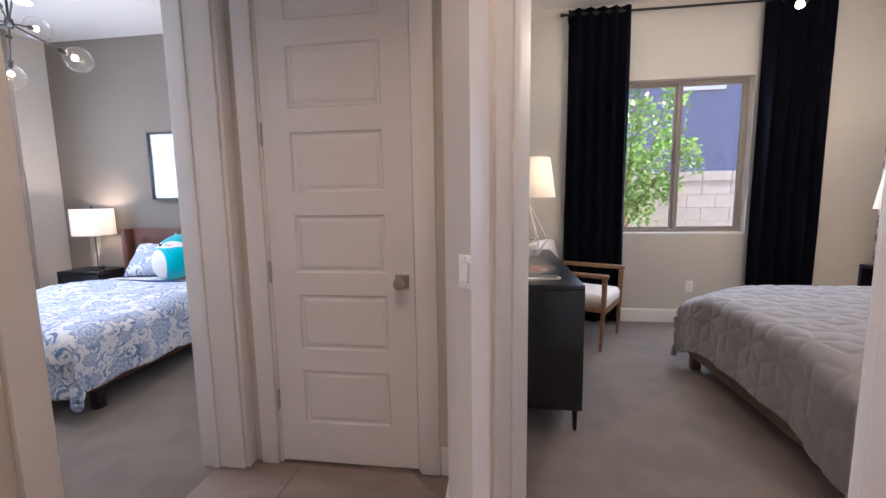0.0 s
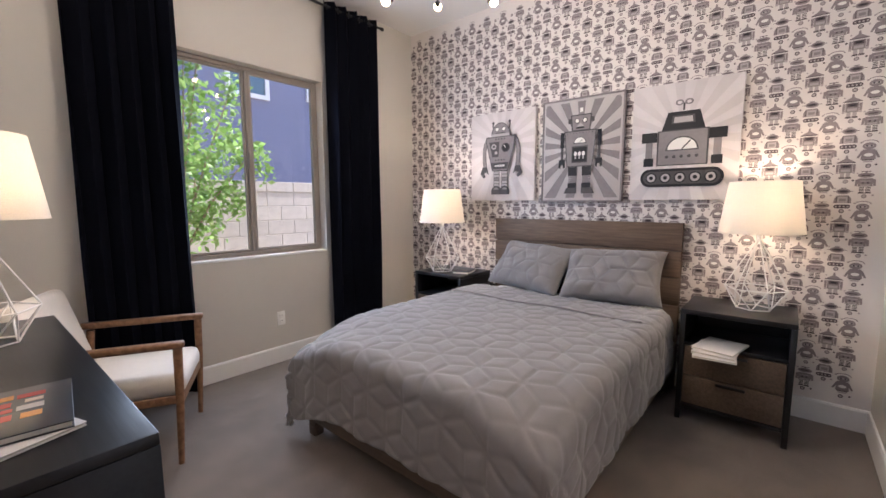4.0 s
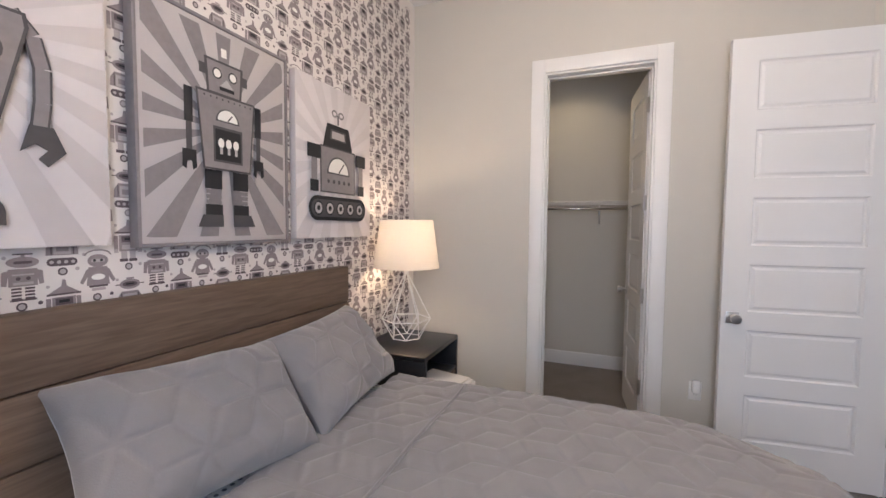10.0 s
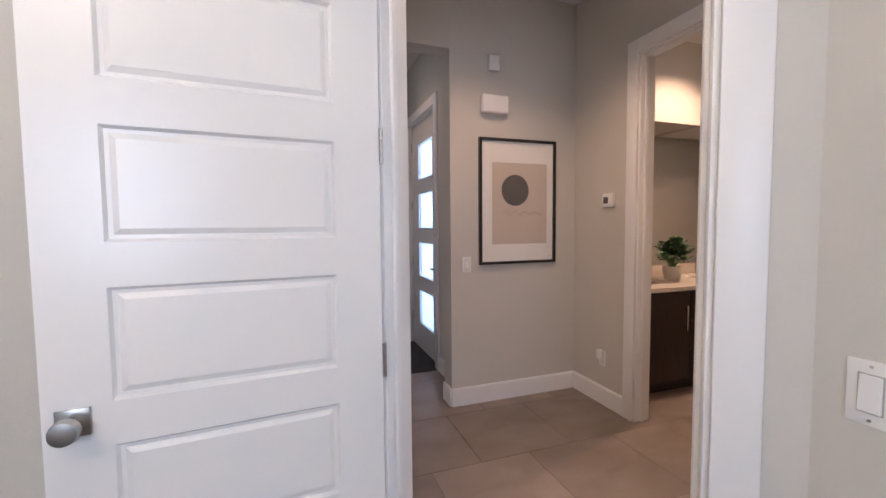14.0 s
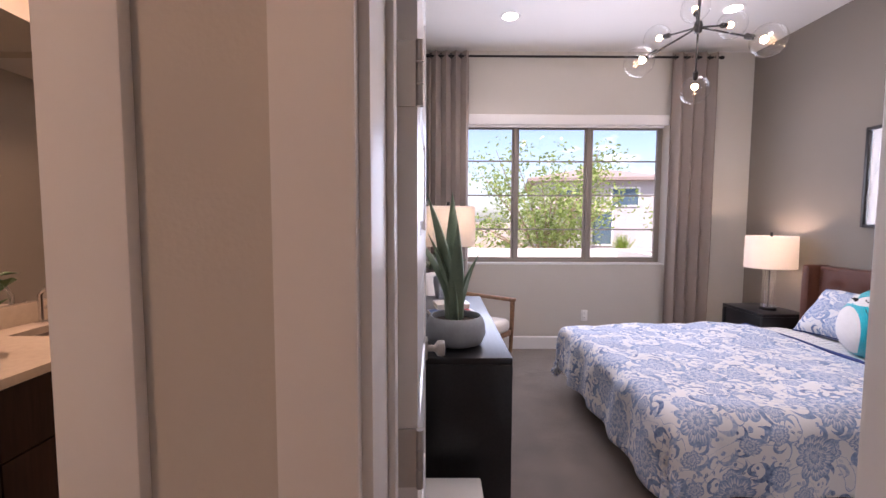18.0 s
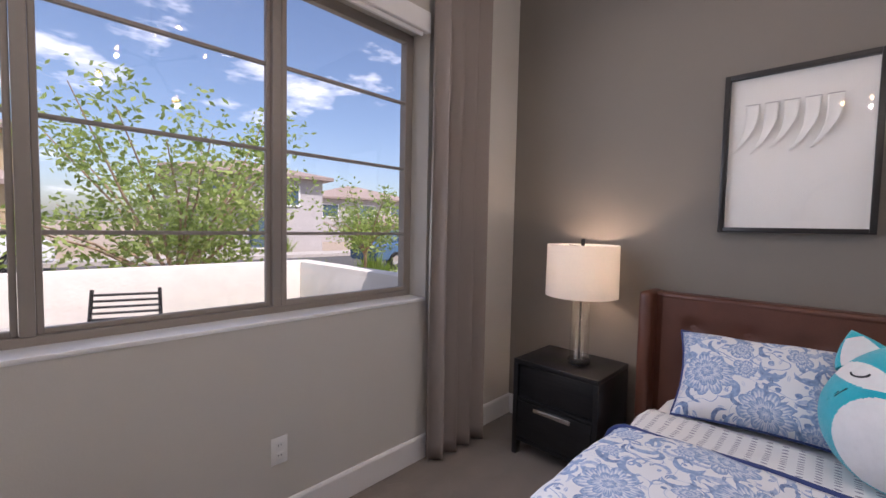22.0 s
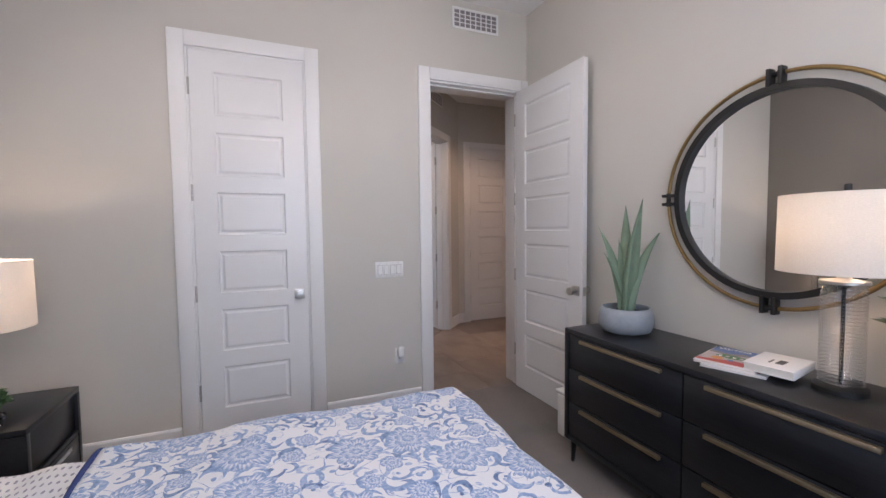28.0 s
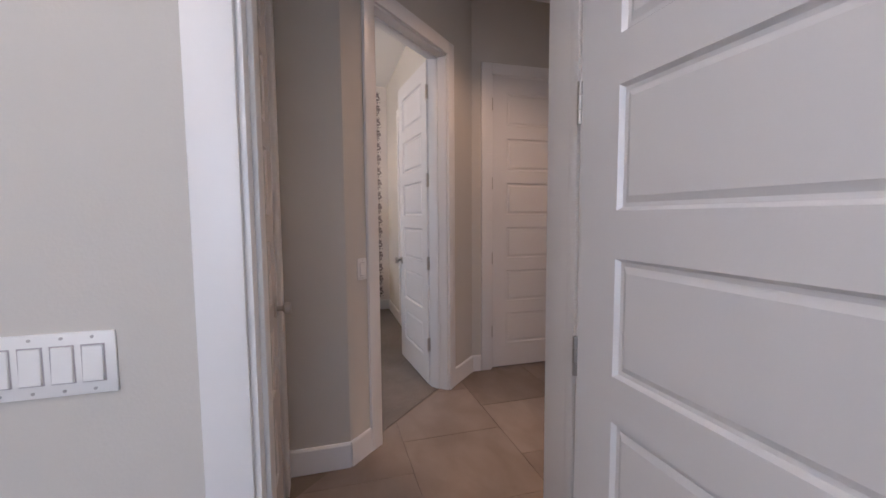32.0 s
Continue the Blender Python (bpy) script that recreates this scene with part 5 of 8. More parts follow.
def glass_lamp(x, y, z, h, col_r, col_h, sh_r, sh_h, label, watts):
    """A ribbed glass column on a black foot with a drum shade."""
    l = thing("table_lamp", pose(x, y, z), label, "table lamp", "glass column table lamps")
    bm = bmesh.new()
    lathe(bm, [(col_r * 1.2, 0), (col_r * 1.2, 0.018), (col_r * 1.08, 0.024)], 36)
    part("foot", bm, BLACK, l, smooth=40)
    prof = []
    n = int(col_h / 0.012)
    for k in range(n * 2 + 1):
        prof.append((col_r * (1.0 if k % 2 else 0.91), 0.026 + col_h * k / (2 * n)))
    bm = bmesh.new()
    lathe(bm, prof, 36, cap=False)
    part("column", bm, GLASS_RIB, l, "clear ribbed glass column", smooth=60).visible_shadow = False
    bm = bmesh.new()
    lathe(bm, [(0.006, 0.02), (0.006, h - 0.03)], 12)
    part("rod", bm, BLACK, l, smooth=40)
    bm = bmesh.new()
    lathe(bm, [(col_r * 1.06, 0.026 + col_h), (col_r * 1.06, 0.036 + col_h), (0.02, 0.044 + col_h), (0.014, 0.07 + col_h)], 28)
    part("collar", bm, NICKEL, l, "nickel collar", smooth=40)
    bm = bmesh.new()
    cone_shade(bm, sh_r, sh_r * 0.985, h - sh_h - 0.025, h - 0.025)
    part("shade", bm, SHADE, l, "white drum shade", smooth=True)
    bm = bmesh.new()
    for k in range(3):
        a = radians(120 * k + 20)
        tube(bm, [(0, 0, h - 0.035), (sh_r * 0.98 * math.cos(a), sh_r * 0.98 * math.sin(a), h - 0.032)], 0.002, 6)
    part("spider", bm, BLACK, l)
    bm = bmesh.new()
    lathe(bm, [(0.006, h - 0.034), (0.011, h - 0.022), (0.011, h + 0.004), (0.009, h + 0.008)], 14)
    part("finial", bm, BLACK, l, "black finial", smooth=40)
    bulb_part(l, h - sh_h * 0.5 - 0.02)
    lamp("bulb_light", "POINT", pose(x + 0.03, y, z + h - sh_h * 0.42), watts, WARM, radius=0.03)


glass_lamp(-4.43, 4.305, 0.56, 0.69, 0.053, 0.34, 0.195, 0.285, "lit drum lamp with a ribbed glass column by the window", 7)
glass_lamp(-2.02, 4.33, 0.56, 0.69, 0.053, 0.34, 0.195, 0.285, "lit white drum lamp with a ribbed glass column by the closet", 7)
glass_lamp(-3.59, 1.39, 0.77, 0.70, 0.062, 0.345, 0.186, 0.265, "large white drum lamp with a wide glass column on the dresser", 3.0)


def globe_chandelier(x, y, top, z, label, globes, arms, watts=7, glow=SOFT):
    """Rods meeting at a hub, each ending in a globe with a filament."""
    c = thing("chandelier", pose(x, y, z), label, "chandelier")
    bm = bmesh.new()
    lathe(bm, [(0.065, top - z - 0.025), (0.065, top - z)], 28)
    part("canopy", bm, BLACK, c, smooth=40)
    bm = bmesh.new()
    tube(bm, [(0, 0, top - z - 0.025), (0, 0, 0)], 0.007, 10)
    part("stem", bm, BLACK, c, smooth=40)
    bm = bmesh.new()
    lathe(bm, [(0.02, -0.03), (0.026, 0), (0.02, 0.03)], 16)
    part("hub", bm, BLACK, c, smooth=True)
    for az, el, L in arms:
        d = Vector((math.cos(radians(az)) * math.cos(radians(el)), math.sin(radians(az)) * math.cos(radians(el)), math.sin(radians(el))))
        bm = bmesh.new()
        tube(bm, [d * 0.01, d * L], 0.0055, 8)
        tube(bm, [d * (L - 0.005), d * (L + 0.045)], [0.016, 0.014], 12)
        arm = part("arm", bm, BLACK, c, smooth=50)
        g = d * (L + 0.03 + globes * 0.95)
        if globes > 0.03:
            bm = bmesh.new()
            bmesh.ops.create_uvsphere(bm, u_segments=28, v_segments=18, radius=globes, matrix=Matrix.Translation(g))
            part("globe", bm, GLASS_THIN, arm, "clear glass globe", smooth=True).visible_shadow = False
        bm = bmesh.new()
        bmesh.ops.create_uvsphere(bm, u_segments=14, v_segments=10, radius=0.019 if globes > 0.03 else 0.023, matrix=Matrix.Translation(g - d * globes * 0.25))
        part("bulb", bm, BULB, arm, "glowing bulb", smooth=True)
    for az, el, L in arms[1::2][:3]:
        e = L + 0.10
        lamp("chandelier_light", "POINT", pose(x + e * math.cos(radians(az)) * math.cos(radians(el)), y + e * math.sin(radians(az)) * math.cos(radians(el)), z + e * math.sin(radians(el)) - 0.06), watts, glow, radius=0.016)


globe_chandelier(-3.26, 2.85, H, 2.49, "black branched chandelier with clear glass globes", 0.086,
                 [(150, -55, 0.26), (265, -30, 0.27), (188, 14, 0.27), (42, -28, 0.27), (119, 15, 0.27), (330, 22, 0.27), (153, 40, 0.25)])
globe_chandelier(1.93, 2.98, H, 2.52, "black branched ceiling lamp with bare warm bulbs", 0.0,
                 [(140, -30, 0.28), (320, -20, 0.30), (40, -4, 0.28), (220, 14, 0.28), (90, 20, 0.24), (270, 24, 0.26)], 10, (1.0, 0.80, 0.56))

# ---- windows ----
def framed(bm, x0, z0, x1, z1, w, y0, y1, bevel=0.003):
    box(bm, x0, y0, z0, x0 + w, y1, z1, bevel=bevel)
    box(bm, x1 - w, y0, z0, x1, y1, z1, bevel=bevel)
    box(bm, x0 + w, y0, z0, x1 - w, y1, z0 + w, bevel=bevel)
    box(bm, x0 + w, y0, z1 - w, x1 - w, y1, z1, bevel=bevel)


def window(name, m, lights, z0, z1, bars, label):
    """A vinyl window: x runs along the opening, y goes out through the wall; lights are (x0, x1, sash offset)."""
    w = thing(name, m, label, "window", "", "structure")
    x0, x1 = lights[0][0], lights[-1][1]
    bm = bmesh.new()
    framed(bm, x0, z0, x1, z1, 0.030, 0.0, 0.075)
    part("window_frame", bm, BRONZE, w)
    for k, (a, b, off) in enumerate(lights):
        fw = 0.023 if off else 0.018
        post = 0.020 if bars else 0.012
        ia, ib = a + (0.031 if k == 0 else post), b - (0.031 if k == len(lights) - 1 else post)
        if k:
            boxed("mullion", (a - post + 0.001, -0.004, z0 + 0.031, a + post - 0.001, 0.070, z1 - 0.031), BRONZE, w, 0.004)
        bm = bmesh.new()
        framed(bm, ia, z0 + 0.031, ib, z1 - 0.031, fw, 0.018 + off, 0.045 + off)
        s = part("sash", bm, BRONZE, w)
        bm = bmesh.new()
        box(bm, ia + fw, 0.030 + off, z0 + 0.030 + fw, ib - fw, 0.034 + off, z1 - 0.030 - fw)
        p = part("pane", bm, PANE, s)
        p.visible_shadow = False
        for q in range(bars):
            zz = z0 - 0.01 + (z1 - z0 - 0.01) * (q + 1) / (bars + 1)
            boxed("bar", (ia + fw, 0.022 + off, zz - 0.0075, ib - fw, 0.042 + off, zz + 0.0075), BRONZE, s, 0.002)
    return w


window("window_robot_room", pose(1.21, BY1 + 0.085, 0), [(0.0, 0.51, 0.0), (0.51, 1.13, -0.02)], 0.91, 2.37, 0, "tan vinyl sliding window with two lights")
window("window_bedroom", pose(AX0 - 0.13, 1.40, 0, 0, 0, 90), [(0.0, 0.735, 0.0), (0.735, 1.510, 0.0), (1.510, 2.290, -0.022)], 0.912, 2.37, 3, "wide tan window of three barred lights")
# the latch on the meeting stile and the pull at the sash's foot
boxed("window_latch", (1.70, BY1 + 0.045, 1.60, 1.72, BY1 + 0.066, 1.72), BRONZE, None, 0.003, "tan latch on the meeting stile")["kind"] = "structure"
boxed("window_sill", (1.212, BY1 - 0.004, 0.893, 2.338, BY1 + 0.088, 0.911), TRIM, None, 0.002, "white painted window sill board")["kind"] = "structure"
boxed("window_sill", (AX0 - 0.133, 1.402, 0.896, AX0 + 0.004, 3.688, 0.913), TRIM, None, 0.002, "white painted window sill board")["kind"] = "structure"
rs = thing("roller_shade", pose(AX0, 2.5275, 2.36, 0, 0, 90), "white roller shade rolled up in its cassette over the window", "roller shade")
boxed("cassette", (-1.14, -0.035, -0.03, 1.14, 0.005, 0.075), TRIM, rs, 0.008, seg=3)
boxed("hem_bar", (-1.10, -0.016, -0.052, 1.10, 0.0, -0.030), WHITE_METAL, rs, 0.004)


# ---- curtains ----
def curtain(name, m, w, z0, z1, folds, mat, label, depth=0.045, seed=0.0):
    """A pleated hanging: x across, y in and out, with grommets near its head."""
    c = thing(name, m, label, "curtain")
    def fn(u, v):
        x = -w / 2 + w * u
        z = z1 - (z1 - z0) * v
        sway = 0.012 * noise.noise((u * 4 + seed, v * 2.5, 0.0)) * v
        k = depth * (0.85 + 0.3 * noise.noise((u * 6 + seed, v * 1.5, 2.0)))
        ph = 2 * math.pi * folds * u + 0.6 * noise.noise((v * 2.0, u * 3 + seed, 4.0))
        return x + sway + 0.010 * math.sin(2 * ph), k * math.sin(ph), z
    grid_mesh("cloth", folds * 14, 40, fn, mat, c, solid=0.003)
    for k in range(folds * 2):
        u = (k + 0.5) / (folds * 2)
        bm = bmesh.new()
        pts = [(0.022 * math.cos(a), 0.0, 0.022 * math.sin(a)) for a in np.linspace(0, 2 * math.pi, 17)[:-1]]
        tube(bm, pts, 0.004, 6, closed=True)
        bmesh.ops.rotate(bm, verts=bm.verts, matrix=Matrix.Rotation(radians(60), 3, "Z"))
        bmesh.ops.translate(bm, verts=bm.verts, vec=(-w / 2 + w * u, 0, z1 - 0.045))
        part("grommet", bm, BLACK, c, smooth=True)
    return c


def rod(m, L, label):
    r = thing("curtain_rod", m, label, "curtain rod")
    bm = bmesh.new()
    tube(bm, [(0, 0, 0), (L, 0, 0)], 0.011, 12)
    part("bar", bm, BLACK, r, smooth=40)
    for x, s in ((0, -1), (L, 1)):
        bm = bmesh.new()
        lathe(bm, [(0.011, 0), (0.017, 0.006), (0.017, 0.028), (0.012, 0.034)], 16, m=Matrix.Translation((x, 0, 0)) @ Matrix.Rotation(radians(90 * s), 4, "Y"))
        part("finial", bm, BLACK, r, smooth=40)
        bm = bmesh.new()
        xb = x - s * 0.06
        tube(bm, [(xb, 0, -0.012), (xb, 0.05, -0.012), (xb, 0.082, -0.012)], 0.007, 8)
        box(bm, xb - 0.014, 0.076, -0.05, xb + 0.014, 0.084, 0.03, bevel=0.002)
        part("bracket", bm, BLACK, r, smooth=40)


curtain("curtain", pose(0.92, BY1 - 0.085, 0), 0.56, 0.015, 3.02, 5, VELVET, "black floor-length curtain hanging at the window's edge", seed=1)
curtain("curtain", pose(2.62, BY1 - 0.085, 0), 0.58, 0.015, 3.02, 5, VELVET, "black floor-length curtain hanging near the papered wall", seed=5)
rod(pose(0.60, BY1 - 0.085, 2.975), 2.36, "thin black curtain rod over the window")
curtain("curtain", pose(AX0 + 0.085, 1.415, 0, 0, 0, 90), 0.40, 0.015, 3.03, 4, DRAPE, "taupe linen curtain hanging beside the mirror wall", seed=8)
curtain("curtain", pose(AX0 + 0.085, 3.875, 0, 0, 0, 90), 0.46, 0.015, 3.03, 4, DRAPE, "taupe linen curtain hanging beside the accent wall", seed=12)
rod(pose(AX0 + 0.085, 1.225, 2.985, 0, 0, 90), 2.90, "thin black curtain rod over the wide window")


# ---- flat prints ----
class Flat:
    """Printed shapes stacked a hair above one another; x to the right, z up, the viewer on the side of -y."""

    def __init__(self, y=0.0, step=0.0005, sx=1.0, sz=1.0, ox=0.0, oz=0.0):
        self.bm, self.y, self.step, self.s, self.o = bmesh.new(), y, step, (sx, sz), (ox, oz)

    def poly(self, pts, mi):
        self.y -= self.step
        f = self.bm.faces.new([self.bm.verts.new((self.o[0] + x * self.s[0], self.y, self.o[1] + z * self.s[1])) for x, z in pts])
        f.material_index = mi
        f.normal_update()
        if f.normal.y > 0:
            f.normal_flip()

    def rect(self, x0, z0, x1, z1, mi):
        self.poly([(x0, z0), (x1, z0), (x1, z1), (x0, z1)], mi)

    def disc(self, x, z, r, mi, rz=None, n=20, a0=0, a1=360):
        rz = rz or r
        full = a1 - a0 >= 360
        k = n if full else n + 1
        self.poly([(x + r * math.cos(radians(a0 + (a1 - a0) * i / n)), z + rz * math.sin(radians(a0 + (a1 - a0) * i / n))) for i in range(k)], mi)

    def band(self, pts, w, mi):
        for (x0, z0), (x1, z1) in zip(pts, pts[1:]):
            L = math.hypot(x1 - x0, z1 - z0)
            nx, nz = -(z1 - z0) / L * w / 2, (x1 - x0) / L * w / 2
            self.poly([(x0 + nx, z0 + nz), (x1 + nx, z1 + nz), (x1 - nx, z1 - nz), (x0 - nx, z0 - nz)], mi)


INKS = [GREY_L, GREY_M, GREY_D, INK, PAPER_W]


def rays(f, w, h, cx, cz, n, mi, r0=0.0):
    """Sunburst wedges clipped to the sheet."""
    R = 3.0
    for k in range(n):
        a0, a1 = 2 * math.pi * k / n, 2 * math.pi * (k + 0.5) / n
        pts = [(cx, cz)]
        for a in np.linspace(a0, a1, 5):
            dx, dz = math.cos(a), math.sin(a)
            ts = [((w / 2 if dx > 0 else -w / 2) - cx) / dx if abs(dx) > 1e-6 else R, ((h if dz > 0 else 0) - cz) / dz if abs(dz) > 1e-6 else R]
            q = min(t for t in ts if t > 0)
            pts.append((cx + dx * q, cz + dz * q))
        f.y += f.step
        f.poly(pts, mi)
    f.y -= f.step


def robot_one(f):
    rays(f, 0.66, 0.79, 0, 0.50, 18, 5)
    f.step = 0.0004
    f.s, f.o = (1.0, 0.93), (0.0, 0.015)
    for s in (-1, 1):
        f.band([(s * 0.075, 0.665), (s * 0.092, 0.70), (s * 0.088, 0.735)], 0.014, 2)
        f.disc(s * 0.088, 0.735, 0.013, 2)
        f.band([(s * 0.125, 0.60), (s * 0.165, 0.55), (s * 0.182, 0.47), (s * 0.180, 0.38), (s * 0.172, 0.31)], 0.040, 2)
        f.band([(s * 0.125, 0.60), (s * 0.165, 0.55), (s * 0.182, 0.47), (s * 0.180, 0.38), (s * 0.172, 0.31)], 0.029, 1)
        f.poly([(s * 0.15, 0.315), (s * 0.20, 0.315), (s * 0.225, 0.25), (s * 0.185, 0.205), (s * 0.165, 0.225), (s * 0.185, 0.25), (s * 0.16, 0.265), (s * 0.13, 0.24)], 2)
        f.rect(s * 0.045 - 0.032, 0.115, s * 0.045 + 0.032, 0.27, 2)
        for k in range(5):
            f.rect(s * 0.045 - 0.027, 0.122 + k * 0.03, s * 0.045 + 0.027, 0.146 + k * 0.03, 0 if k != 2 else 1)
        f.disc(s * 0.047, 0.075, 0.052, 2, 0.055, a0=0, a1=180)
        f.rect(s * 0.047 - 0.052, 0.045, s * 0.047 + 0.052, 0.078, 2)
        f.disc(s * 0.047, 0.082, 0.030, 1, 0.030, a0=20, a1=160)
    f.disc(0, 0.615, 0.098, 2, 0.115, a0=0, a1=180)
    f.disc(0, 0.62, 0.088, 1, 0.103, a0=0, a1=180)
    f.rect(-0.095, 0.595, 0.095, 0.625, 0)
    for s in (-1, 1):
        f.disc(s * 0.035, 0.668, 0.021, 2)
        f.disc(s * 0.035, 0.668, 0.016, 4)
    f.rect(-0.05, 0.628, 0.05, 0.636, 2)
    f.poly([(-0.15, 0.60), (0.15, 0.60), (0.155, 0.565), (0.085, 0.27), (-0.085, 0.27), (-0.155, 0.565)], 2)
    f.poly([(-0.142, 0.592), (0.142, 0.592), (0.146, 0.562), (0.08, 0.278), (-0.08, 0.278), (-0.146, 0.562)], 1)
    for k in range(4):
        f.disc(-0.045 + 0.03 * k, 0.575, 0.008, 2, n=10)
        f.disc(-0.045 + 0.03 * k, 0.375, 0.008, 2, n=10)
    f.poly([(-0.115, 0.55), (-0.005, 0.55), (-0.015, 0.405), (-0.08, 0.405)], 2)
    f.disc(-0.065, 0.505, 0.026, 0)
    f.disc(-0.065, 0.505, 0.014, 2)
    f.disc(-0.04, 0.445, 0.015, 0)
    f.disc(0.06, 0.49, 0.044, 2)
    f.disc(0.06, 0.49, 0.036, 3)
    f.band([(0.06, 0.49), (0.04, 0.515)], 0.006, 4)
    f.poly([(-0.092, 0.352), (0.092, 0.352), (0.082, 0.288), (-0.082, 0.288)], 2)
    f.rect(-0.058, 0.305, 0.058, 0.335, 3)
    for k in range(6):
        f.poly([(-0.052 + k * 0.018, 0.310), (-0.040 + k * 0.018, 0.310), (-0.036 + k * 0.018, 0.330), (-0.048 + k * 0.018, 0.330)], 4)


def robot_two(f):
    rays(f, 0.60, 0.75, 0, 0.40, 17, 1)
    f.step = 0.0004
    f.rect(-0.012, 0.665, 0.012, 0.70, 4)
    f.rect(-0.022, 0.645, 0.022, 0.668, 1)
    f.rect(-0.105, 0.585, 0.105, 0.622, 2)
    f.poly([(-0.075, 0.525), (0.075, 0.525), (0.085, 0.65), (-0.085, 0.65)], 2)
    f.poly([(-0.066, 0.532), (0.066, 0.532), (0.074, 0.642), (-0.074, 0.642)], 1)
    for s in (-1, 1):
        f.disc(s * 0.032, 0.602, 0.020, 3)
        f.disc(s * 0.032, 0.602, 0.015, 4)
        f.rect(s * 0.150 - 0.016, 0.40, s * 0.150 + 0.016, 0.52, 3)
        f.rect(s * 0.150 - 0.011, 0.30, s * 0.150 + 0.011, 0.40, 2)
        f.rect(s * 0.150 - 0.026, 0.265, s * 0.150 + 0.026, 0.305, 3)
        f.poly([(s * 0.124, 0.27), (s * 0.142, 0.27), (s * 0.138, 0.235), (s * 0.122, 0.245)], 3)
        f.poly([(s * 0.158, 0.27), (s * 0.176, 0.27), (s * 0.178, 0.245), (s * 0.162, 0.235)], 3)
        f.rect(s * 0.058 - 0.036, 0.175, s * 0.058 + 0.036, 0.245, 3)
        for k in range(3):
            f.rect(s * 0.058 - 0.032, 0.120 + k * 0.019, s * 0.058 + 0.032, 0.134 + k * 0.019, 1)
        f.rect(s * 0.058 - 0.036, 0.075, s * 0.058 + 0.036, 0.118, 3)
        f.poly([(s * 0.02, 0.035), (s * 0.125, 0.035), (s * 0.105, 0.08), (s * 0.02, 0.08)], 2)
    f.poly([(-0.03, 0.555), (0.03, 0.555), (0, 0.585)], 0)
    f.rect(-0.032, 0.54, 0.032, 0.553, 3)
    f.poly([(-0.13, 0.525), (0.13, 0.525), (0.105, 0.245), (-0.105, 0.245)], 2)
    f.poly([(-0.122, 0.517), (0.122, 0.517), (0.098, 0.252), (-0.098, 0.252)], 1)
    f.disc(0, 0.425, 0.052, 2, 0.050, a0=0, a1=180)
    f.disc(0, 0.43, 0.044, 4, 0.041, a0=0, a1=180)
    f.band([(0, 0.432), (0.02, 0.455)], 0.005, 3)
    f.rect(-0.064, 0.275, 0.064, 0.405, 2)
    f.rect(-0.056, 0.283, 0.056, 0.395, 3)
    for k in (-1, 0, 1):
        f.disc(k * 0.032, 0.345, 0.013, 4, 0.018)
        f.rect(k * 0.032 - 0.006, 0.305, k * 0.032 + 0.006, 0.33, 0)
    for k in range(9):
        f.disc(-0.1 + 0.025 * k, 0.505, 0.004, 2, n=8)


def robot_three(f):
    rays(f, 0.65, 0.79, 0, 0.42, 18, 5)
    f.step = 0.0004
    for s in (-1, 1):
        f.disc(s * 0.028, 0.655, 0.026, 1, 0.020)
        f.disc(s * 0.028, 0.655, 0.014, 5, 0.010)
    f.rect(-0.006, 0.60, 0.006, 0.65, 2)
    f.poly([(-0.13, 0.475), (0.13, 0.475), (0.095, 0.595), (-0.095, 0.595)], 3)
    f.poly([(-0.072, 0.515), (0.072, 0.515), (0.066, 0.57), (-0.066, 0.57)], 2)
    f.poly([(-0.058, 0.522), (0.058, 0.522), (0.053, 0.56), (-0.053, 0.56)], 0)
    f.rect(-0.155, 0.235, 0.155, 0.475, 2)
    f.rect(-0.145, 0.242, 0.145, 0.468, 1)
    f.disc(0, 0.335, 0.10, 2, 0.095, a0=0, a1=180)
    f.disc(0, 0.343, 0.088, 4, 0.078, a0=0, a1=180)
    f.band([(0, 0.345), (0.05, 0.40)], 0.008, 3)
    for k in range(5):
        f.disc(-0.09 + 0.045 * k, 0.295, 0.011, 2, n=10)
    for s in (-1, 1):
        f.rect(s * 0.205 - 0.050, 0.40, s * 0.205 + 0.050, 0.468, 3)
        f.rect(s * 0.205 - 0.022, 0.29, s * 0.205 + 0.022, 0.40, 1)
        f.rect(s * 0.205 - 0.032, 0.235, s * 0.205 + 0.032, 0.292, 3)
    f.rect(-0.19, 0.09, 0.19, 0.215, 3)
    f.disc(-0.19, 0.1525, 0.0625, 3)
    f.disc(0.19, 0.1525, 0.0625, 3)
    f.rect(-0.19, 0.108, 0.19, 0.197, 2)
    f.disc(-0.19, 0.1525, 0.0445, 2)
    f.disc(0.19, 0.1525, 0.0445, 2)
    for k in range(5):
        f.disc(-0.18 + 0.09 * k, 0.1525, 0.036, 3)
        f.disc(-0.18 + 0.09 * k, 0.1525, 0.028, 0)
        f.disc(-0.18 + 0.09 * k, 0.1525, 0.013, 3)


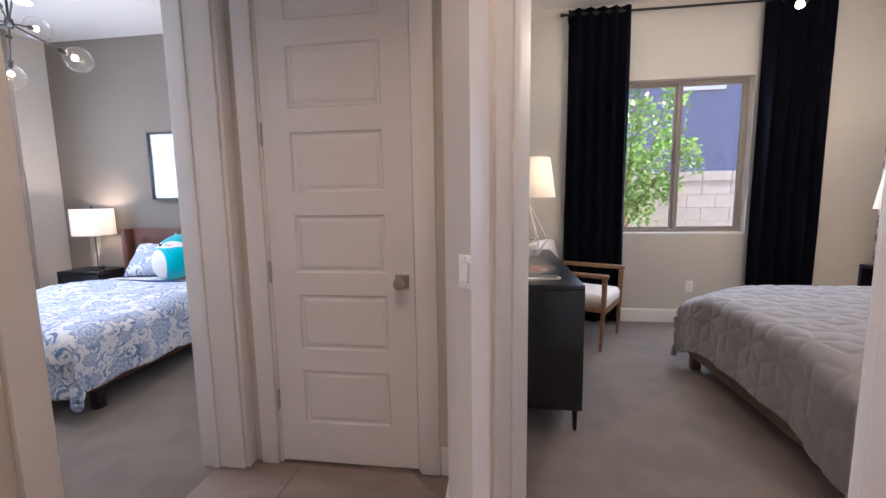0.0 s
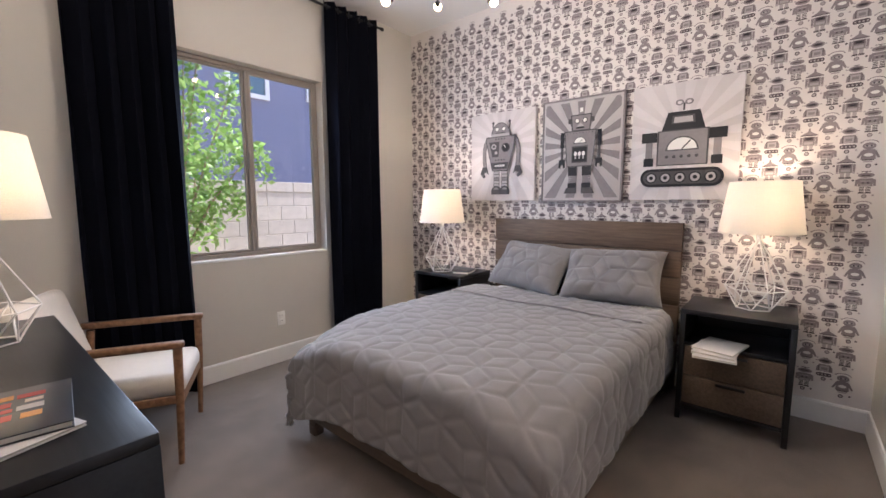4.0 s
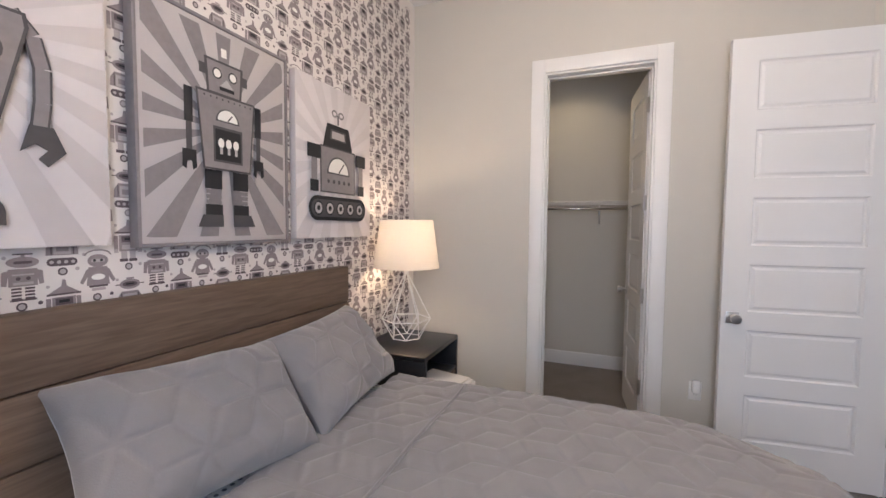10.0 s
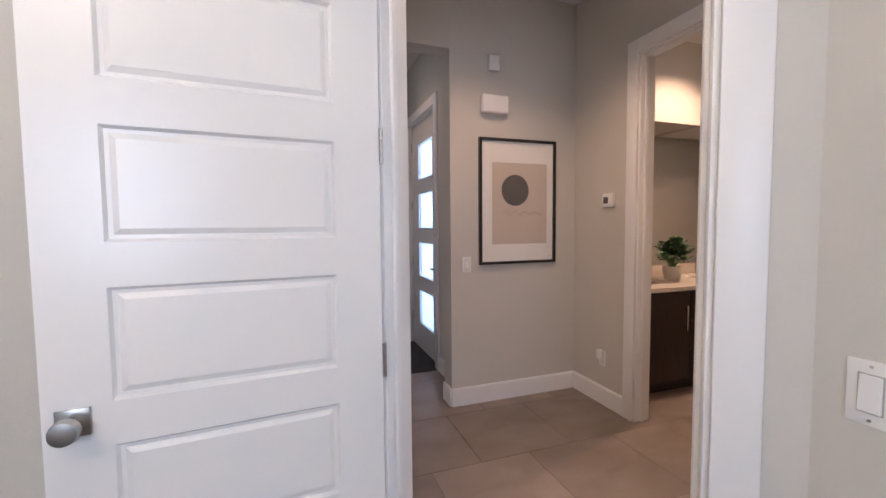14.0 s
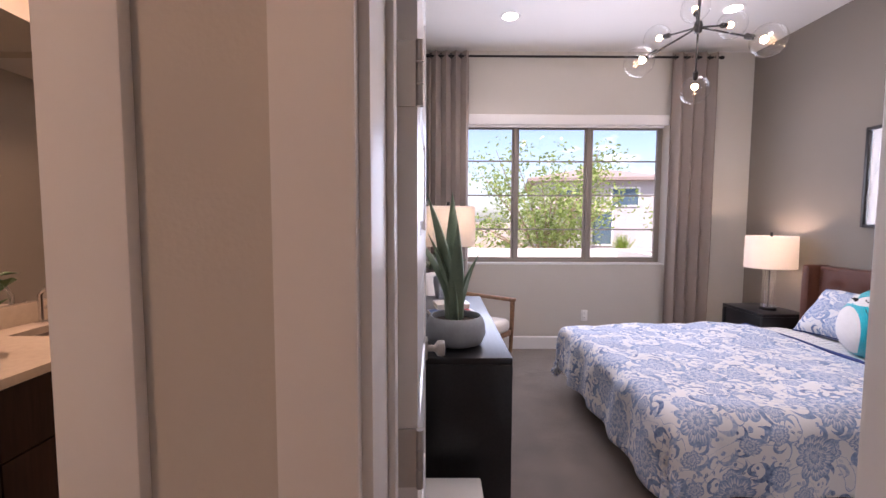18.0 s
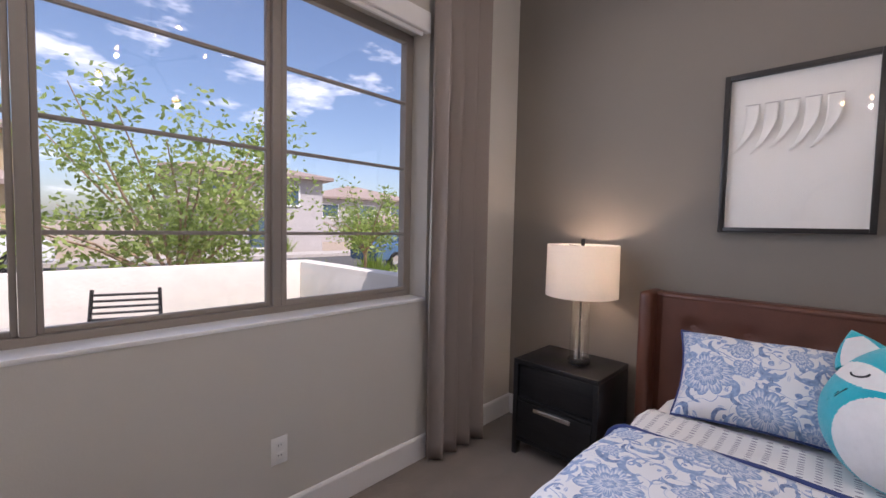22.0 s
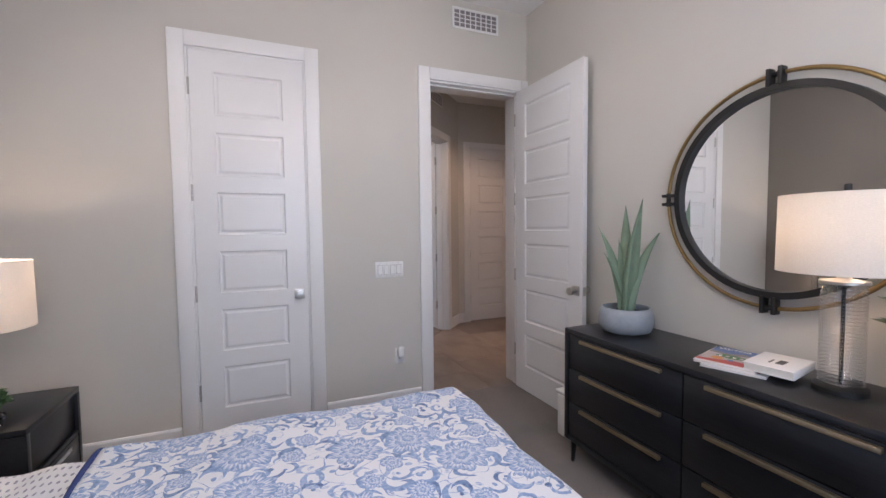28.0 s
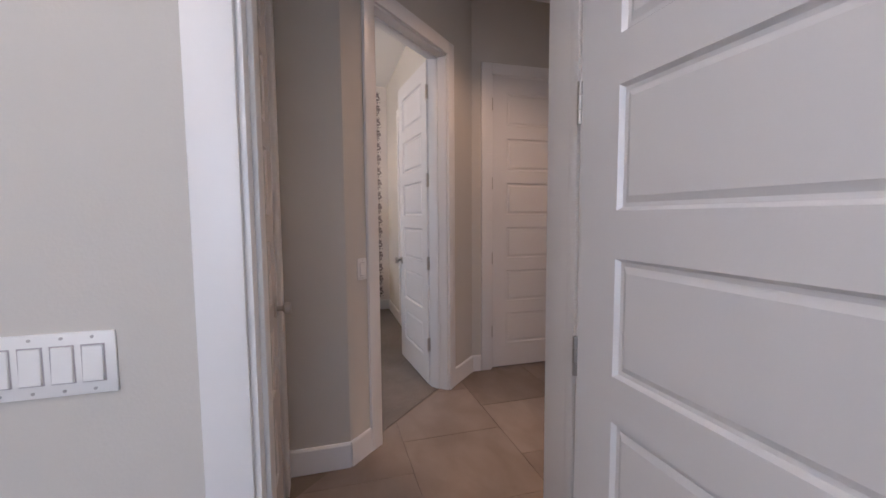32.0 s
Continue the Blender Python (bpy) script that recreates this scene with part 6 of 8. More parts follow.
def canvas_print(y, w, draw, back, label, framed_=False):
    """A stretched canvas on the papered wall, hung with its foot at 1.343 m."""
    c = thing("canvas_picture", pose(BX1 - 0.002, y, 1.343, 0, 0, -90), label, "picture", "robot canvases")
    h = 0.79
    boxed("stretcher", (-w / 2, -0.036, 0, w / 2, 0.0, h), back, c, 0.004)
    if framed_:
        for d in ((-w / 2 - 0.012, -0.042, -0.012, -w / 2, 0.0, h + 0.012), (w / 2, -0.042, -0.012, w / 2 + 0.012, 0, h + 0.012), (-w / 2, -0.042, -0.012, w / 2, 0, 0), (-w / 2, -0.042, h, w / 2, 0, h + 0.012)):
            boxed("frame", d, GREY_M, c, 0.002, "grey frame")
    f = Flat(-0.0365)
    if framed_:
        f.o = (0, 0.02)
    draw(f)
    part("print", f.bm, INKS + [material("faint ray print", (0.66, 0.615, 0.605), 0.9, vary=0.04, scale=8)], c, "robot drawing in greys")


canvas_print(3.508, 0.668, robot_one, CANVAS, "pale canvas print of a horned toy robot over the headboard")
canvas_print(2.777, 0.630, robot_two, CANVAS_G, "grey framed print of a standing toy robot on a sunburst", True)
canvas_print(2.068, 0.652, robot_three, CANVAS, "pale canvas print of a tracked toy robot over the headboard")


# ---- wallpaper ----
def paper_motif(f, kind, x, z):
    """One printed robot about 0.13 m tall, its feet at (x, z)."""
    o = f.o
    f.o, f.y = (x, z), 0.0
    if kind == 0:
        # pointed hat, dark visor, arms hanging at the sides
        for q in (-1, 1):
            f.rect(q * 0.012 - 0.0085, 0.006, q * 0.012 + 0.0085, 0.034, 0)
            f.rect(q * 0.013 - 0.012, 0.0, q * 0.013 + 0.012, 0.009, 2)
            f.rect(q * 0.034 - 0.0055, 0.028, q * 0.034 + 0.0055, 0.080, 1)
            f.rect(q * 0.034 - 0.0055, 0.028, q * 0.034 + 0.0055, 0.040, 0)
        f.rect(-0.027, 0.032, 0.027, 0.082, 1)
        f.rect(-0.019, 0.038, 0.019, 0.052, 0); f.rect(-0.020, 0.060, 0.020, 0.079, 2); f.rect(-0.012, 0.066, 0.012, 0.074, 3)
        f.poly([(-0.039, 0.090), (0.039, 0.090), (0.018, 0.104), (0.006, 0.112), (0.0035, 0.130), (-0.0035, 0.130), (-0.006, 0.112), (-0.018, 0.104)], 1)
        f.rect(-0.039, 0.087, 0.039, 0.092, 2)
    elif kind == 1:
        # flying-saucer head, domed body on a dark track
        f.disc(-0.024, 0.011, 0.011, 2, n=10); f.disc(0.024, 0.011, 0.011, 2, n=10); f.rect(-0.024, 0.0, 0.024, 0.022, 2)
        for k in range(4):
            f.disc(-0.024 + 0.016 * k, 0.011, 0.005, 0, n=8)
        f.poly([(-0.037, 0.030), (0.037, 0.030), (0.035, 0.056), (0.024, 0.074), (-0.024, 0.074), (-0.035, 0.056)], 1)
        f.rect(-0.020, 0.032, 0.020, 0.066, 0); f.rect(-0.014, 0.040, 0.014, 0.056, 1)
        f.band([(-0.025, 0.032), (-0.025, 0.068)], 0.003, 2); f.band([(0.025, 0.032), (0.025, 0.068)], 0.003, 2)
        f.disc(0, 0.096, 0.030, 1, 0.016, n=18); f.disc(0, 0.096, 0.022, 2, 0.0085, n=14); f.rect(-0.012, 0.094, 0.012, 0.099, 3)
        f.rect(-0.042, 0.0945, -0.029, 0.0975, 2); f.rect(0.029, 0.0945, 0.042, 0.0975, 2)
        f.rect(-0.011, 0.112, 0.011, 0.117, 1)
    elif kind == 2:
        # round head under an arched antenna, sloping arms, pale belly
        for q in (-1, 1):
            f.poly([(q * 0.020, 0.072), (q * 0.030, 0.066), (q * 0.046, 0.030), (q * 0.038, 0.026), (q * 0.024, 0.050)], 1)
        f.poly([(-0.024, 0.074), (0.024, 0.074), (0.030, 0.020), (-0.030, 0.020)], 1)
        f.disc(0, 0.044, 0.018, 4, 0.009, n=14); f.rect(-0.024, 0.014, 0.024, 0.020, 2); f.rect(-0.018, 0.004, 0.018, 0.012, 0)
        f.disc(0, 0.092, 0.027, 1, 0.019, n=16); f.rect(-0.017, 0.088, 0.017, 0.097, 0)
        f.disc(-0.009, 0.093, 0.004, 3, n=8); f.disc(0.009, 0.093, 0.004, 3, n=8)
        f.band([(-0.034, 0.108), (-0.026, 0.118), (-0.010, 0.123), (0.010, 0.123), (0.026, 0.118), (0.034, 0.108)], 0.004, 1)
    else:
        # flat-topped oval head, square body, striped legs
        for q in (-1, 1):
            for k in range(4):
                f.rect(q * 0.013 - 0.010, 0.004 + k * 0.0085, q * 0.013 + 0.010, 0.009 + k * 0.0085, 2)
            f.rect(q * 0.013 - 0.013, 0.0, q * 0.013 + 0.013, 0.005, 2)
            f.poly([(q * 0.026, 0.080), (q * 0.040, 0.076), (q * 0.042, 0.042), (q * 0.032, 0.040)], 1)
        f.rect(-0.029, 0.038, 0.029, 0.083, 1); f.rect(-0.020, 0.042, 0.020, 0.049, 0)
        f.rect(-0.022, 0.066, 0.022, 0.070, 0); f.disc(-0.010, 0.058, 0.005, 2, n=8); f.disc(0.010, 0.058, 0.005, 2, n=8)
        f.disc(0, 0.100, 0.033, 1, 0.014, n=18); f.rect(-0.018, 0.096, 0.018, 0.103, 2)
        f.rect(-0.004, 0.113, 0.004, 0.120, 1); f.rect(-0.020, 0.119, 0.020, 0.1225, 2)
    f.o = o


pp = Flat(0.0, 0.00025)
PW = BY1 - BY0
col = 0
x = 0.040
while x < PW - 0.044:
    z = 0.14 + (0.0835 if col % 2 else 0.0) - 0.02
    row = 0
    while z < H - 0.02:
        if z > 0.136 and z + 0.132 < H:
            paper_motif(pp, (0, 2, 1, 3)[(col + 2 * (row % 2)) % 4], x, z)
        if z > 0.20 and z + 0.06 < H:
            pp.o, pp.y = (0.0, 0.0), 0.0
            pp.disc(x + 0.004 * (row % 3 - 1), z - 0.0155, 0.0115, 2 if (row + col) % 2 else 1, n=12)
            pp.disc(x + 0.004 * (row % 3 - 1), z - 0.0155, 0.0075, 0, n=10)
            pp.y = 0.0
            pp.disc(x + 0.034, z - 0.010, 0.0055, 0 if row % 2 else 2, n=8)
            pp.y = 0.0
            pp.disc(x - 0.034, z + 0.112, 0.0045, 0, n=8)
        z += 0.167
        row += 1
    x += 0.0845
    col += 1
PAPER_INK = [material("wallpaper light ink", (0.43, 0.385, 0.375), 0.9, vary=0.1, scale=30), material("wallpaper ink", (0.270, 0.232, 0.232), 0.9, vary=0.12, scale=30), material("wallpaper dark ink", (0.105, 0.082, 0.085), 0.9, vary=0.1, scale=30), INK, PAPER_W]
wp = link("wallpaper_print", pp.bm, PAPER_INK)
wp.matrix_world = pose(BX1 - 0.0015, BY1, 0, 0, 0, -90)
tagged(wp, "rows of small grey robots printed on white wallpaper", "wallpaper", "", "structure")


# ---- framed pictures ----
def framed_picture(name, m, w, h, fw, fd, label, draw, mat_=PAPER_W, inks=None, glazed=False):
    c = thing(name, m, label, "picture")
    for d in ((-w / 2, -fd, 0, -w / 2 + fw, 0, h), (w / 2 - fw, -fd, 0, w / 2, 0, h), (-w / 2 + fw, -fd, 0, w / 2 - fw, 0, fw), (-w / 2 + fw, -fd, h - fw, w / 2 - fw, 0, h)):
        boxed("frame", d, FRAME_B, c, 0.002)
    boxed("sheet", (-w / 2 + fw, -fd * 0.45, fw, w / 2 - fw, -0.004, h - fw), mat_, c, 0.0)
    f = Flat(-fd * 0.45 - 0.0005)
    if draw:
        draw(f)
        part("print", f.bm, inks or INKS, c)
    else:
        f.bm.free()
    if glazed:
        p = boxed("glass", (-w / 2 + fw, -fd * 0.8 - 0.002, fw, w / 2 - fw, -fd * 0.8, h - fw), PANE, c, 0.0)
        p.visible_shadow = False
    return c


def moon_print(f):
    f.rect(-0.22, 0.15, 0.252, 0.762, 0)
    f.disc(-0.026, 0.557, 0.117, 1, n=48)
    pts = [(-0.134 + 0.319 * k / 40, 0.383 + 0.022 * math.sin(k * 0.62) * (1 - k / 60) + 0.006 * math.sin(k * 1.9)) for k in range(41)]
    f.band(pts, 0.0032, 2)


framed_picture("framed_print", pose(-0.687, -0.44, 1.05, 0, 0, 180), 0.655, 0.94, 0.02, 0.03, "black framed print of a dark disc on beige", moon_print, inks=[BEIGE, GREY_D, material("tan line", (0.26, 0.19, 0.14), 0.8)], glazed=True)


def paper_relief(m, seed, label):
    """A deep black box frame with cut paper strips curling out of a white sheet."""
    w, h = 0.535, 0.735
    c = framed_picture("framed_relief", m, w, h, 0.022, 0.055, label, None, glazed=True)
    for k in range(5):
        x = -0.185 + k * 0.070
        def fn(u, v, k=k, x=x):
            # the tongue narrows and swings aside towards its tip while its free edge lifts
            left = x + 0.012 * v - 0.060 * v ** 3
            right = x + 0.052 - 0.006 * v - 0.080 * max(0.0, v - 0.35) ** 1.5 / 0.52
            z = 0.588 - (0.215 + 0.012 * math.sin(seed + 2.3 * k)) * v
            out = 0.0012 + 0.020 * math.sin(math.pi * min(1.0, v * 1.05)) ** 1.4 * (0.08 + 0.92 * u) + 0.006 * v
            return left + (max(right, left + 0.003) - left) * u, -0.0255 - out, z
        grid_mesh("paper_strip", 6, 22, fn, PAPER_W, c, solid=0.001)
        # thin grey box laid on the sheet as the cut's shadow line
        boxed("slit", (x - 0.001, -0.0262, 0.5885, x + 0.054, -0.024, 0.5925), GREY_L, c, 0.0, "grey strip for the shade in a narrow paper cut")
    return c


paper_relief(pose(-3.567, AY1 - 0.002, 1.312), 0.0, "deep black frame with curling white paper strips, beside the window end")
paper_relief(pose(-2.875, AY1 - 0.002, 1.312), 1.1, "deep black frame with curling white paper strips, beside the closet end")


# ---- mirrors ----
def round_mirror():
    c = thing("round_mirror", pose(-3.277, AY0 + 0.004, 1.478, 0, 0, 180), "round mirror in a black and brass double ring", "mirror")
    n = 96
    bm = bmesh.new()
    v = [bm.verts.new((0.425 * math.cos(2 * math.pi * k / n), -0.022, 0.425 * math.sin(2 * math.pi * k / n))) for k in range(n)]
    w = [bm.verts.new((p.co.x, -0.004, p.co.z)) for p in v]
    bm.faces.new(v)
    bm.faces.new(w[::-1])
    for k in range(n):
        bm.faces.new((v[k], w[k], w[(k + 1) % n], v[(k + 1) % n]))
    bmesh.ops.recalc_face_normals(bm, faces=bm.faces)
    part("glass", bm, MIRROR, c, "silvered mirror glass")
    def hoop(r, dy, dz, mat, name):
        bm = bmesh.new()
        prof = [(r - dz, -0.045), (r - dz, -0.001), (r + dz, -0.001), (r + dz, -0.045)]
        rings = [[bm.verts.new((q * math.cos(2 * math.pi * k / n), y * dy, q * math.sin(2 * math.pi * k / n))) for q, y in prof] for k in range(n)]
        for k in range(n):
            for i in range(4):
                j = (i + 1) % 4
                bm.faces.new((rings[k][i], rings[(k + 1) % n][i], rings[(k + 1) % n][j], rings[k][j]))
        bmesh.ops.recalc_face_normals(bm, faces=bm.faces)
        return part(name, bm, mat, c, smooth=40)
    hoop(0.434, 1.0, 0.014, BLACK, "inner_ring")
    bm = bmesh.new()
    tube(bm, [(0.490 * math.cos(2 * math.pi * k / n), -0.028, 0.490 * math.sin(2 * math.pi * k / n)) for k in range(n)], 0.009, 8, closed=True)
    part("outer_ring", bm, BRASS, c, "aged brass outer ring", smooth=True)
    for k in range(4):
        m = Matrix.Rotation(radians(90 * k), 4, "Y")
        bm = bmesh.new()
        for s in (-1, 1):
            box(bm, 0.44, -0.052, s * 0.022 - 0.008, 0.515, -0.010, s * 0.022 + 0.008, bevel=0.002, m=m)
        tube(bm, [m @ Vector((0.490, -0.03, -0.034)), m @ Vector((0.490, -0.03, 0.034))], 0.011, 8)
        part("clip", bm, BLACK, c, "black clip joining the rings", smooth=40)


round_mirror()


BRASS_DARK = material("dark bronze brass", (0.20, 0.13, 0.06), 0.38, 1.0, vary=0.15)


def wavy_mirror():
    c = thing("wavy_mirror", pose(BX0 + 0.004, 2.97, 1.455, 0, 0, 90), "asymmetric wavy mirror in a thin brass frame above the dresser", "mirror")
    # bulging corners joined by shallow hollows on all four sides
    n = 160
    half = [(0.408, 0.360), (0.378, 0.430), (0.322, 0.459), (0.16, 0.452), (0.0, 0.446)]
    low = [(0.0, -0.448), (0.16, -0.455), (0.325, -0.465), (0.384, -0.438), (0.408, -0.365), (0.380, -0.19), (0.356, 0.05), (0.374, 0.22)]
    ctrl = [Vector((x, 0, z)) for x, z in low + half + [(-x, z) for x, z in half[-2::-1]] + [(-x, z) for x, z in low[:0:-1]]]
    def rim(k, grow=0.0):
        u = k / n * len(ctrl)
        i, f = int(u) % len(ctrl), u - int(u)
        a, b, c, d = (ctrl[(i + q) % len(ctrl)] for q in (-1, 0, 1, 2))
        p = b + (c - a) * (0.5 * f) + (a * 2 - b * 5 + c * 4 - d) * (0.5 * f * f) + (b * 3 - c * 3 + d - a) * (0.5 * f ** 3)
        return p * (1 + grow / 0.4)
    bm = bmesh.new()
    f = bm.faces.new([bm.verts.new((rim(k).x, -0.016, rim(k).z)) for k in range(n)])
    f.normal_update()
    if f.normal.y > 0:
        f.normal_flip()
    part("glass", bm, MIRROR, c, "silvered mirror glass")
    bm = bmesh.new()
    tube(bm, [rim(k, 0.004) + Vector((0, -0.016, 0)) for k in range(n)], 0.013, 8, closed=True)
    part("frame", bm, BRASS_DARK, c, "thin brass frame", smooth=True)


wavy_mirror()


# ---- plates, vents and small fittings ----
def switch_plate(m, gangs, label="white switch plate with rocker switches"):
    """Faces -y; gangs rockers side by side."""
    w = 0.07 + 0.0465 * (gangs - 1)
    s = thing("light_switch", m, label, "light switch")
    boxed("plate", (-w / 2, -0.006, -0.058, w / 2, 0.0, 0.058), PLASTIC, s, 0.0025)
    for g in range(gangs):
        x = -0.0465 * (gangs - 1) / 2 + 0.0465 * g
        # grey inset paints the shade that outlines the rocker
        boxed("rocker_well", (x - 0.0185, -0.0064, -0.0350, x + 0.0185, -0.0050, 0.0350), GREY_L, s, 0.0, "flat grey inset for the shade round the rocker")
        bm = bmesh.new()
        box(bm, x - 0.0160, -0.0125, -0.0325, x + 0.0160, -0.004, 0.0325, bevel=0.0015)
        for v in bm.verts:
            if v.co.z > 0 and v.co.y < -0.008:
                v.co.y += 0.004
        part("rocker", bm, PLASTIC, s)
        for z in (-0.048, 0.048):
            bm = bmesh.new()
            lathe(bm, [(0.003, 0), (0.003, 0.0012)], 8, m=Matrix.Translation((x, -0.006, z)) @ Matrix.Rotation(radians(90), 4, "X"))
            part("screw", bm, NICKEL, s)


def outlet(m, plug=False):
    o = thing("wall_outlet", m, "white duplex wall outlet" + (" with a plug-in freshener" if plug else ""), "outlet")
    boxed("plate", (-0.035, -0.005, -0.058, 0.035, 0.0, 0.058), PLASTIC, o, 0.002)
    for z in (-0.022, 0.022):
        bm = bmesh.new()
        box(bm, -0.016, -0.008, z - 0.015, 0.016, -0.003, z + 0.015, bevel=0.004)
        r = part("receptacle", bm, PLASTIC, o)
        for x in (-0.006, 0.006):
            boxed("slot", (x - 0.001, -0.0085, z - 0.002, x + 0.001, -0.0078, z + 0.006), INK, r, 0.0)
    if plug:
        bm = bmesh.new()
        box(bm, -0.024, -0.050, -0.005, 0.024, -0.008, 0.075, bevel=0.014, seg=3)
        part("freshener", bm, PORCELAIN, o, "white plug-in freshener", smooth=True)


switch_plate(pose(BX0, 2.008, 1.046, 0, 0, 90), 4)
switch_plate(pose(AX1, 2.382, 1.045, 0, 0, -90), 4)
s0 = HINGE_S - 0.765 - 0.19
switch_plate(pose(-0.111, 1.721, 1.03, 0, 0, -45), 1, "white single switch beside the doorway")
switch_plate(pose(-0.263, -0.44, 1.056, 0, 0, 180), 1, "white single switch beside the framed print")
outlet(pose(1.87, BY1, 0.37, 0, 0, 0))
outlet(pose(1.52, BY0, 0.40, 0, 0, 180), True)
outlet(pose(AX0, 2.86, 0.36, 0, 0, 90))
outlet(pose(AX1, 2.313, 0.40, 0, 0, -90), True)
outlet(pose(VX, -0.095, 0.345, 0, 0, 90), True)


def vent(m, w, h, label):
    v = thing("air_vent", m, label, "air vent")
    bm = bmesh.new()
    framed(bm, -w / 2, 0, w / 2, h, 0.018, -0.008, 0.0)
    part("frame", bm, PLASTIC, v)
    boxed("backing", (-w / 2 + 0.018, -0.002, 0.018, w / 2 - 0.018, 0.0, h - 0.018), GREY_M, v, 0.0)
    n = int((w - 0.036) / 0.045)
    for k in range(1, n):
        x = -w / 2 + 0.018 + (w - 0.036) * k / n
        boxed("slat", (x - 0.003, -0.008, 0.018, x + 0.003, -0.002, h - 0.018), PLASTIC, v, 0.0)
    for k in range(1, 4):
        z = 0.018 + (h - 0.036) * k / 4
        boxed("slat", (-w / 2 + 0.018, -0.007, z - 0.002, w / 2 - 0.018, -0.002, z + 0.002), PLASTIC, v, 0.0)


vent(pose(AX1, 1.66, 2.86, 0, 0, -90), 0.40, 0.16, "white slatted air vent high over the bedroom door")
vent(pose(0.40, 1.415, 2.86, 0, 0, 135), 0.40, 0.16, "white slatted air vent high over the doorway")
vent(pose(0.245, 1.365, 2.84, 0, 0, -45), 0.62, 0.15, "white slatted return vent high over the doorway")

th = thing("thermostat", pose(VX, -0.04, 1.515, 0, 0, 90), "white wall thermostat with a dark screen", "thermostat")
boxed("body", (-0.056, -0.026, -0.05, 0.056, 0.0, 0.05), PLASTIC, th, 0.008, seg=3)
boxed("screen", (-0.040, -0.0275, -0.022, 0.006, -0.0255, 0.024), GREY_D, th, 0.0)
ch = thing("door_chime", pose(-0.48, -0.44, 2.23, 0, 0, 180), "white door chime box over the framed print", "door chime")
boxed("cover", (-0.105, -0.055, -0.065, 0.105, 0.0, 0.065), PORCELAIN, ch, 0.012, seg=3)
sm = thing("motion_sensor", pose(-0.48, -0.44, 2.53, 0, 0, 180), "small white wall sensor", "sensor")
boxed("body", (-0.045, -0.035, -0.055, 0.045, 0.0, 0.055), PORCELAIN, sm, 0.01, seg=3)
boxed("lens", (-0.025, -0.040, -0.03, 0.025, -0.033, 0.005), PLASTIC, sm, 0.006)
for cx, cy, cz in CANS:
    d = thing("downlight", pose(cx, cy, cz), "white recessed downlight, lit", "downlight", "recessed downlights")
    bm = bmesh.new()
    lathe(bm, [(0.062, -0.0005), (0.088, -0.0045), (0.092, -0.0005)], 32, cap=False)
    part("trim_ring", bm, TRIM, d, smooth=True)
    bm = bmesh.new()
    lathe(bm, [(0.062, -0.004), (0.062, -0.001)], 32)
    part("lens", bm, CAN_GLOW, d, smooth=40)

# ---- plants, books and clutter ----
def aloe(x, y, z):
    p = thing("potted_aloe", pose(x, y, z), "aloe with tall green leaves in a round grey cement pot", "plant")
    bm = bmesh.new()
    lathe(bm, [(0.09, 0), (0.125, 0.012), (0.142, 0.05), (0.138, 0.10), (0.124, 0.135), (0.116, 0.137), (0.112, 0.128), (0.118, 0.10)], 40, cap=False)
    lathe(bm, [(0.001, 0.001), (0.09, 0.0)], 40, cap=False)
    part("pot", bm, CONCRETE, p, smooth=60)
    bm = bmesh.new()
    lathe(bm, [(0.117, 0.105), (0.06, 0.115), (0.002, 0.118)], 24, cap=False)
    part("soil", bm, SOIL, p)
    # az, lean, length, width
    for az, lean, L, w in ((190, 5.8, 0.615, 0.082), (-45, 13.4, 0.615, 0.066), (0, 18.5, 0.505, 0.055), (-95, 22, 0.50, 0.062), (62, 15, 0.35, 0.044), (-62, 14.5, 0.44, 0.048), (-20, 9, 0.40, 0.052)):
        def fn(u, v, az=az, lean=lean, L=L, w=w):
            t = v
            ang = radians(lean * (0.35 + 0.9 * t))
            r = L * t * math.sin(ang) + 0.012
            zz = 0.11 + L * t * math.cos(ang)
            half = w * 0.68 * (1 - t ** 2.3) * (0.80 + 0.75 * t * (1 - t))
            s = 2 * math.pi * u
            a, b = half * math.cos(s), half * 0.42 * math.sin(s) + (half * 0.30 * math.cos(2 * s))
            q = radians(az)
            rad, tan = Vector((math.cos(q), math.sin(q), 0)), Vector((-math.sin(q), math.cos(q), 0))
            pnt = rad * (r + b) + tan * a
            return pnt.x, pnt.y, zz
        grid_mesh("leaf", 12, 22, fn, ALOE, p)


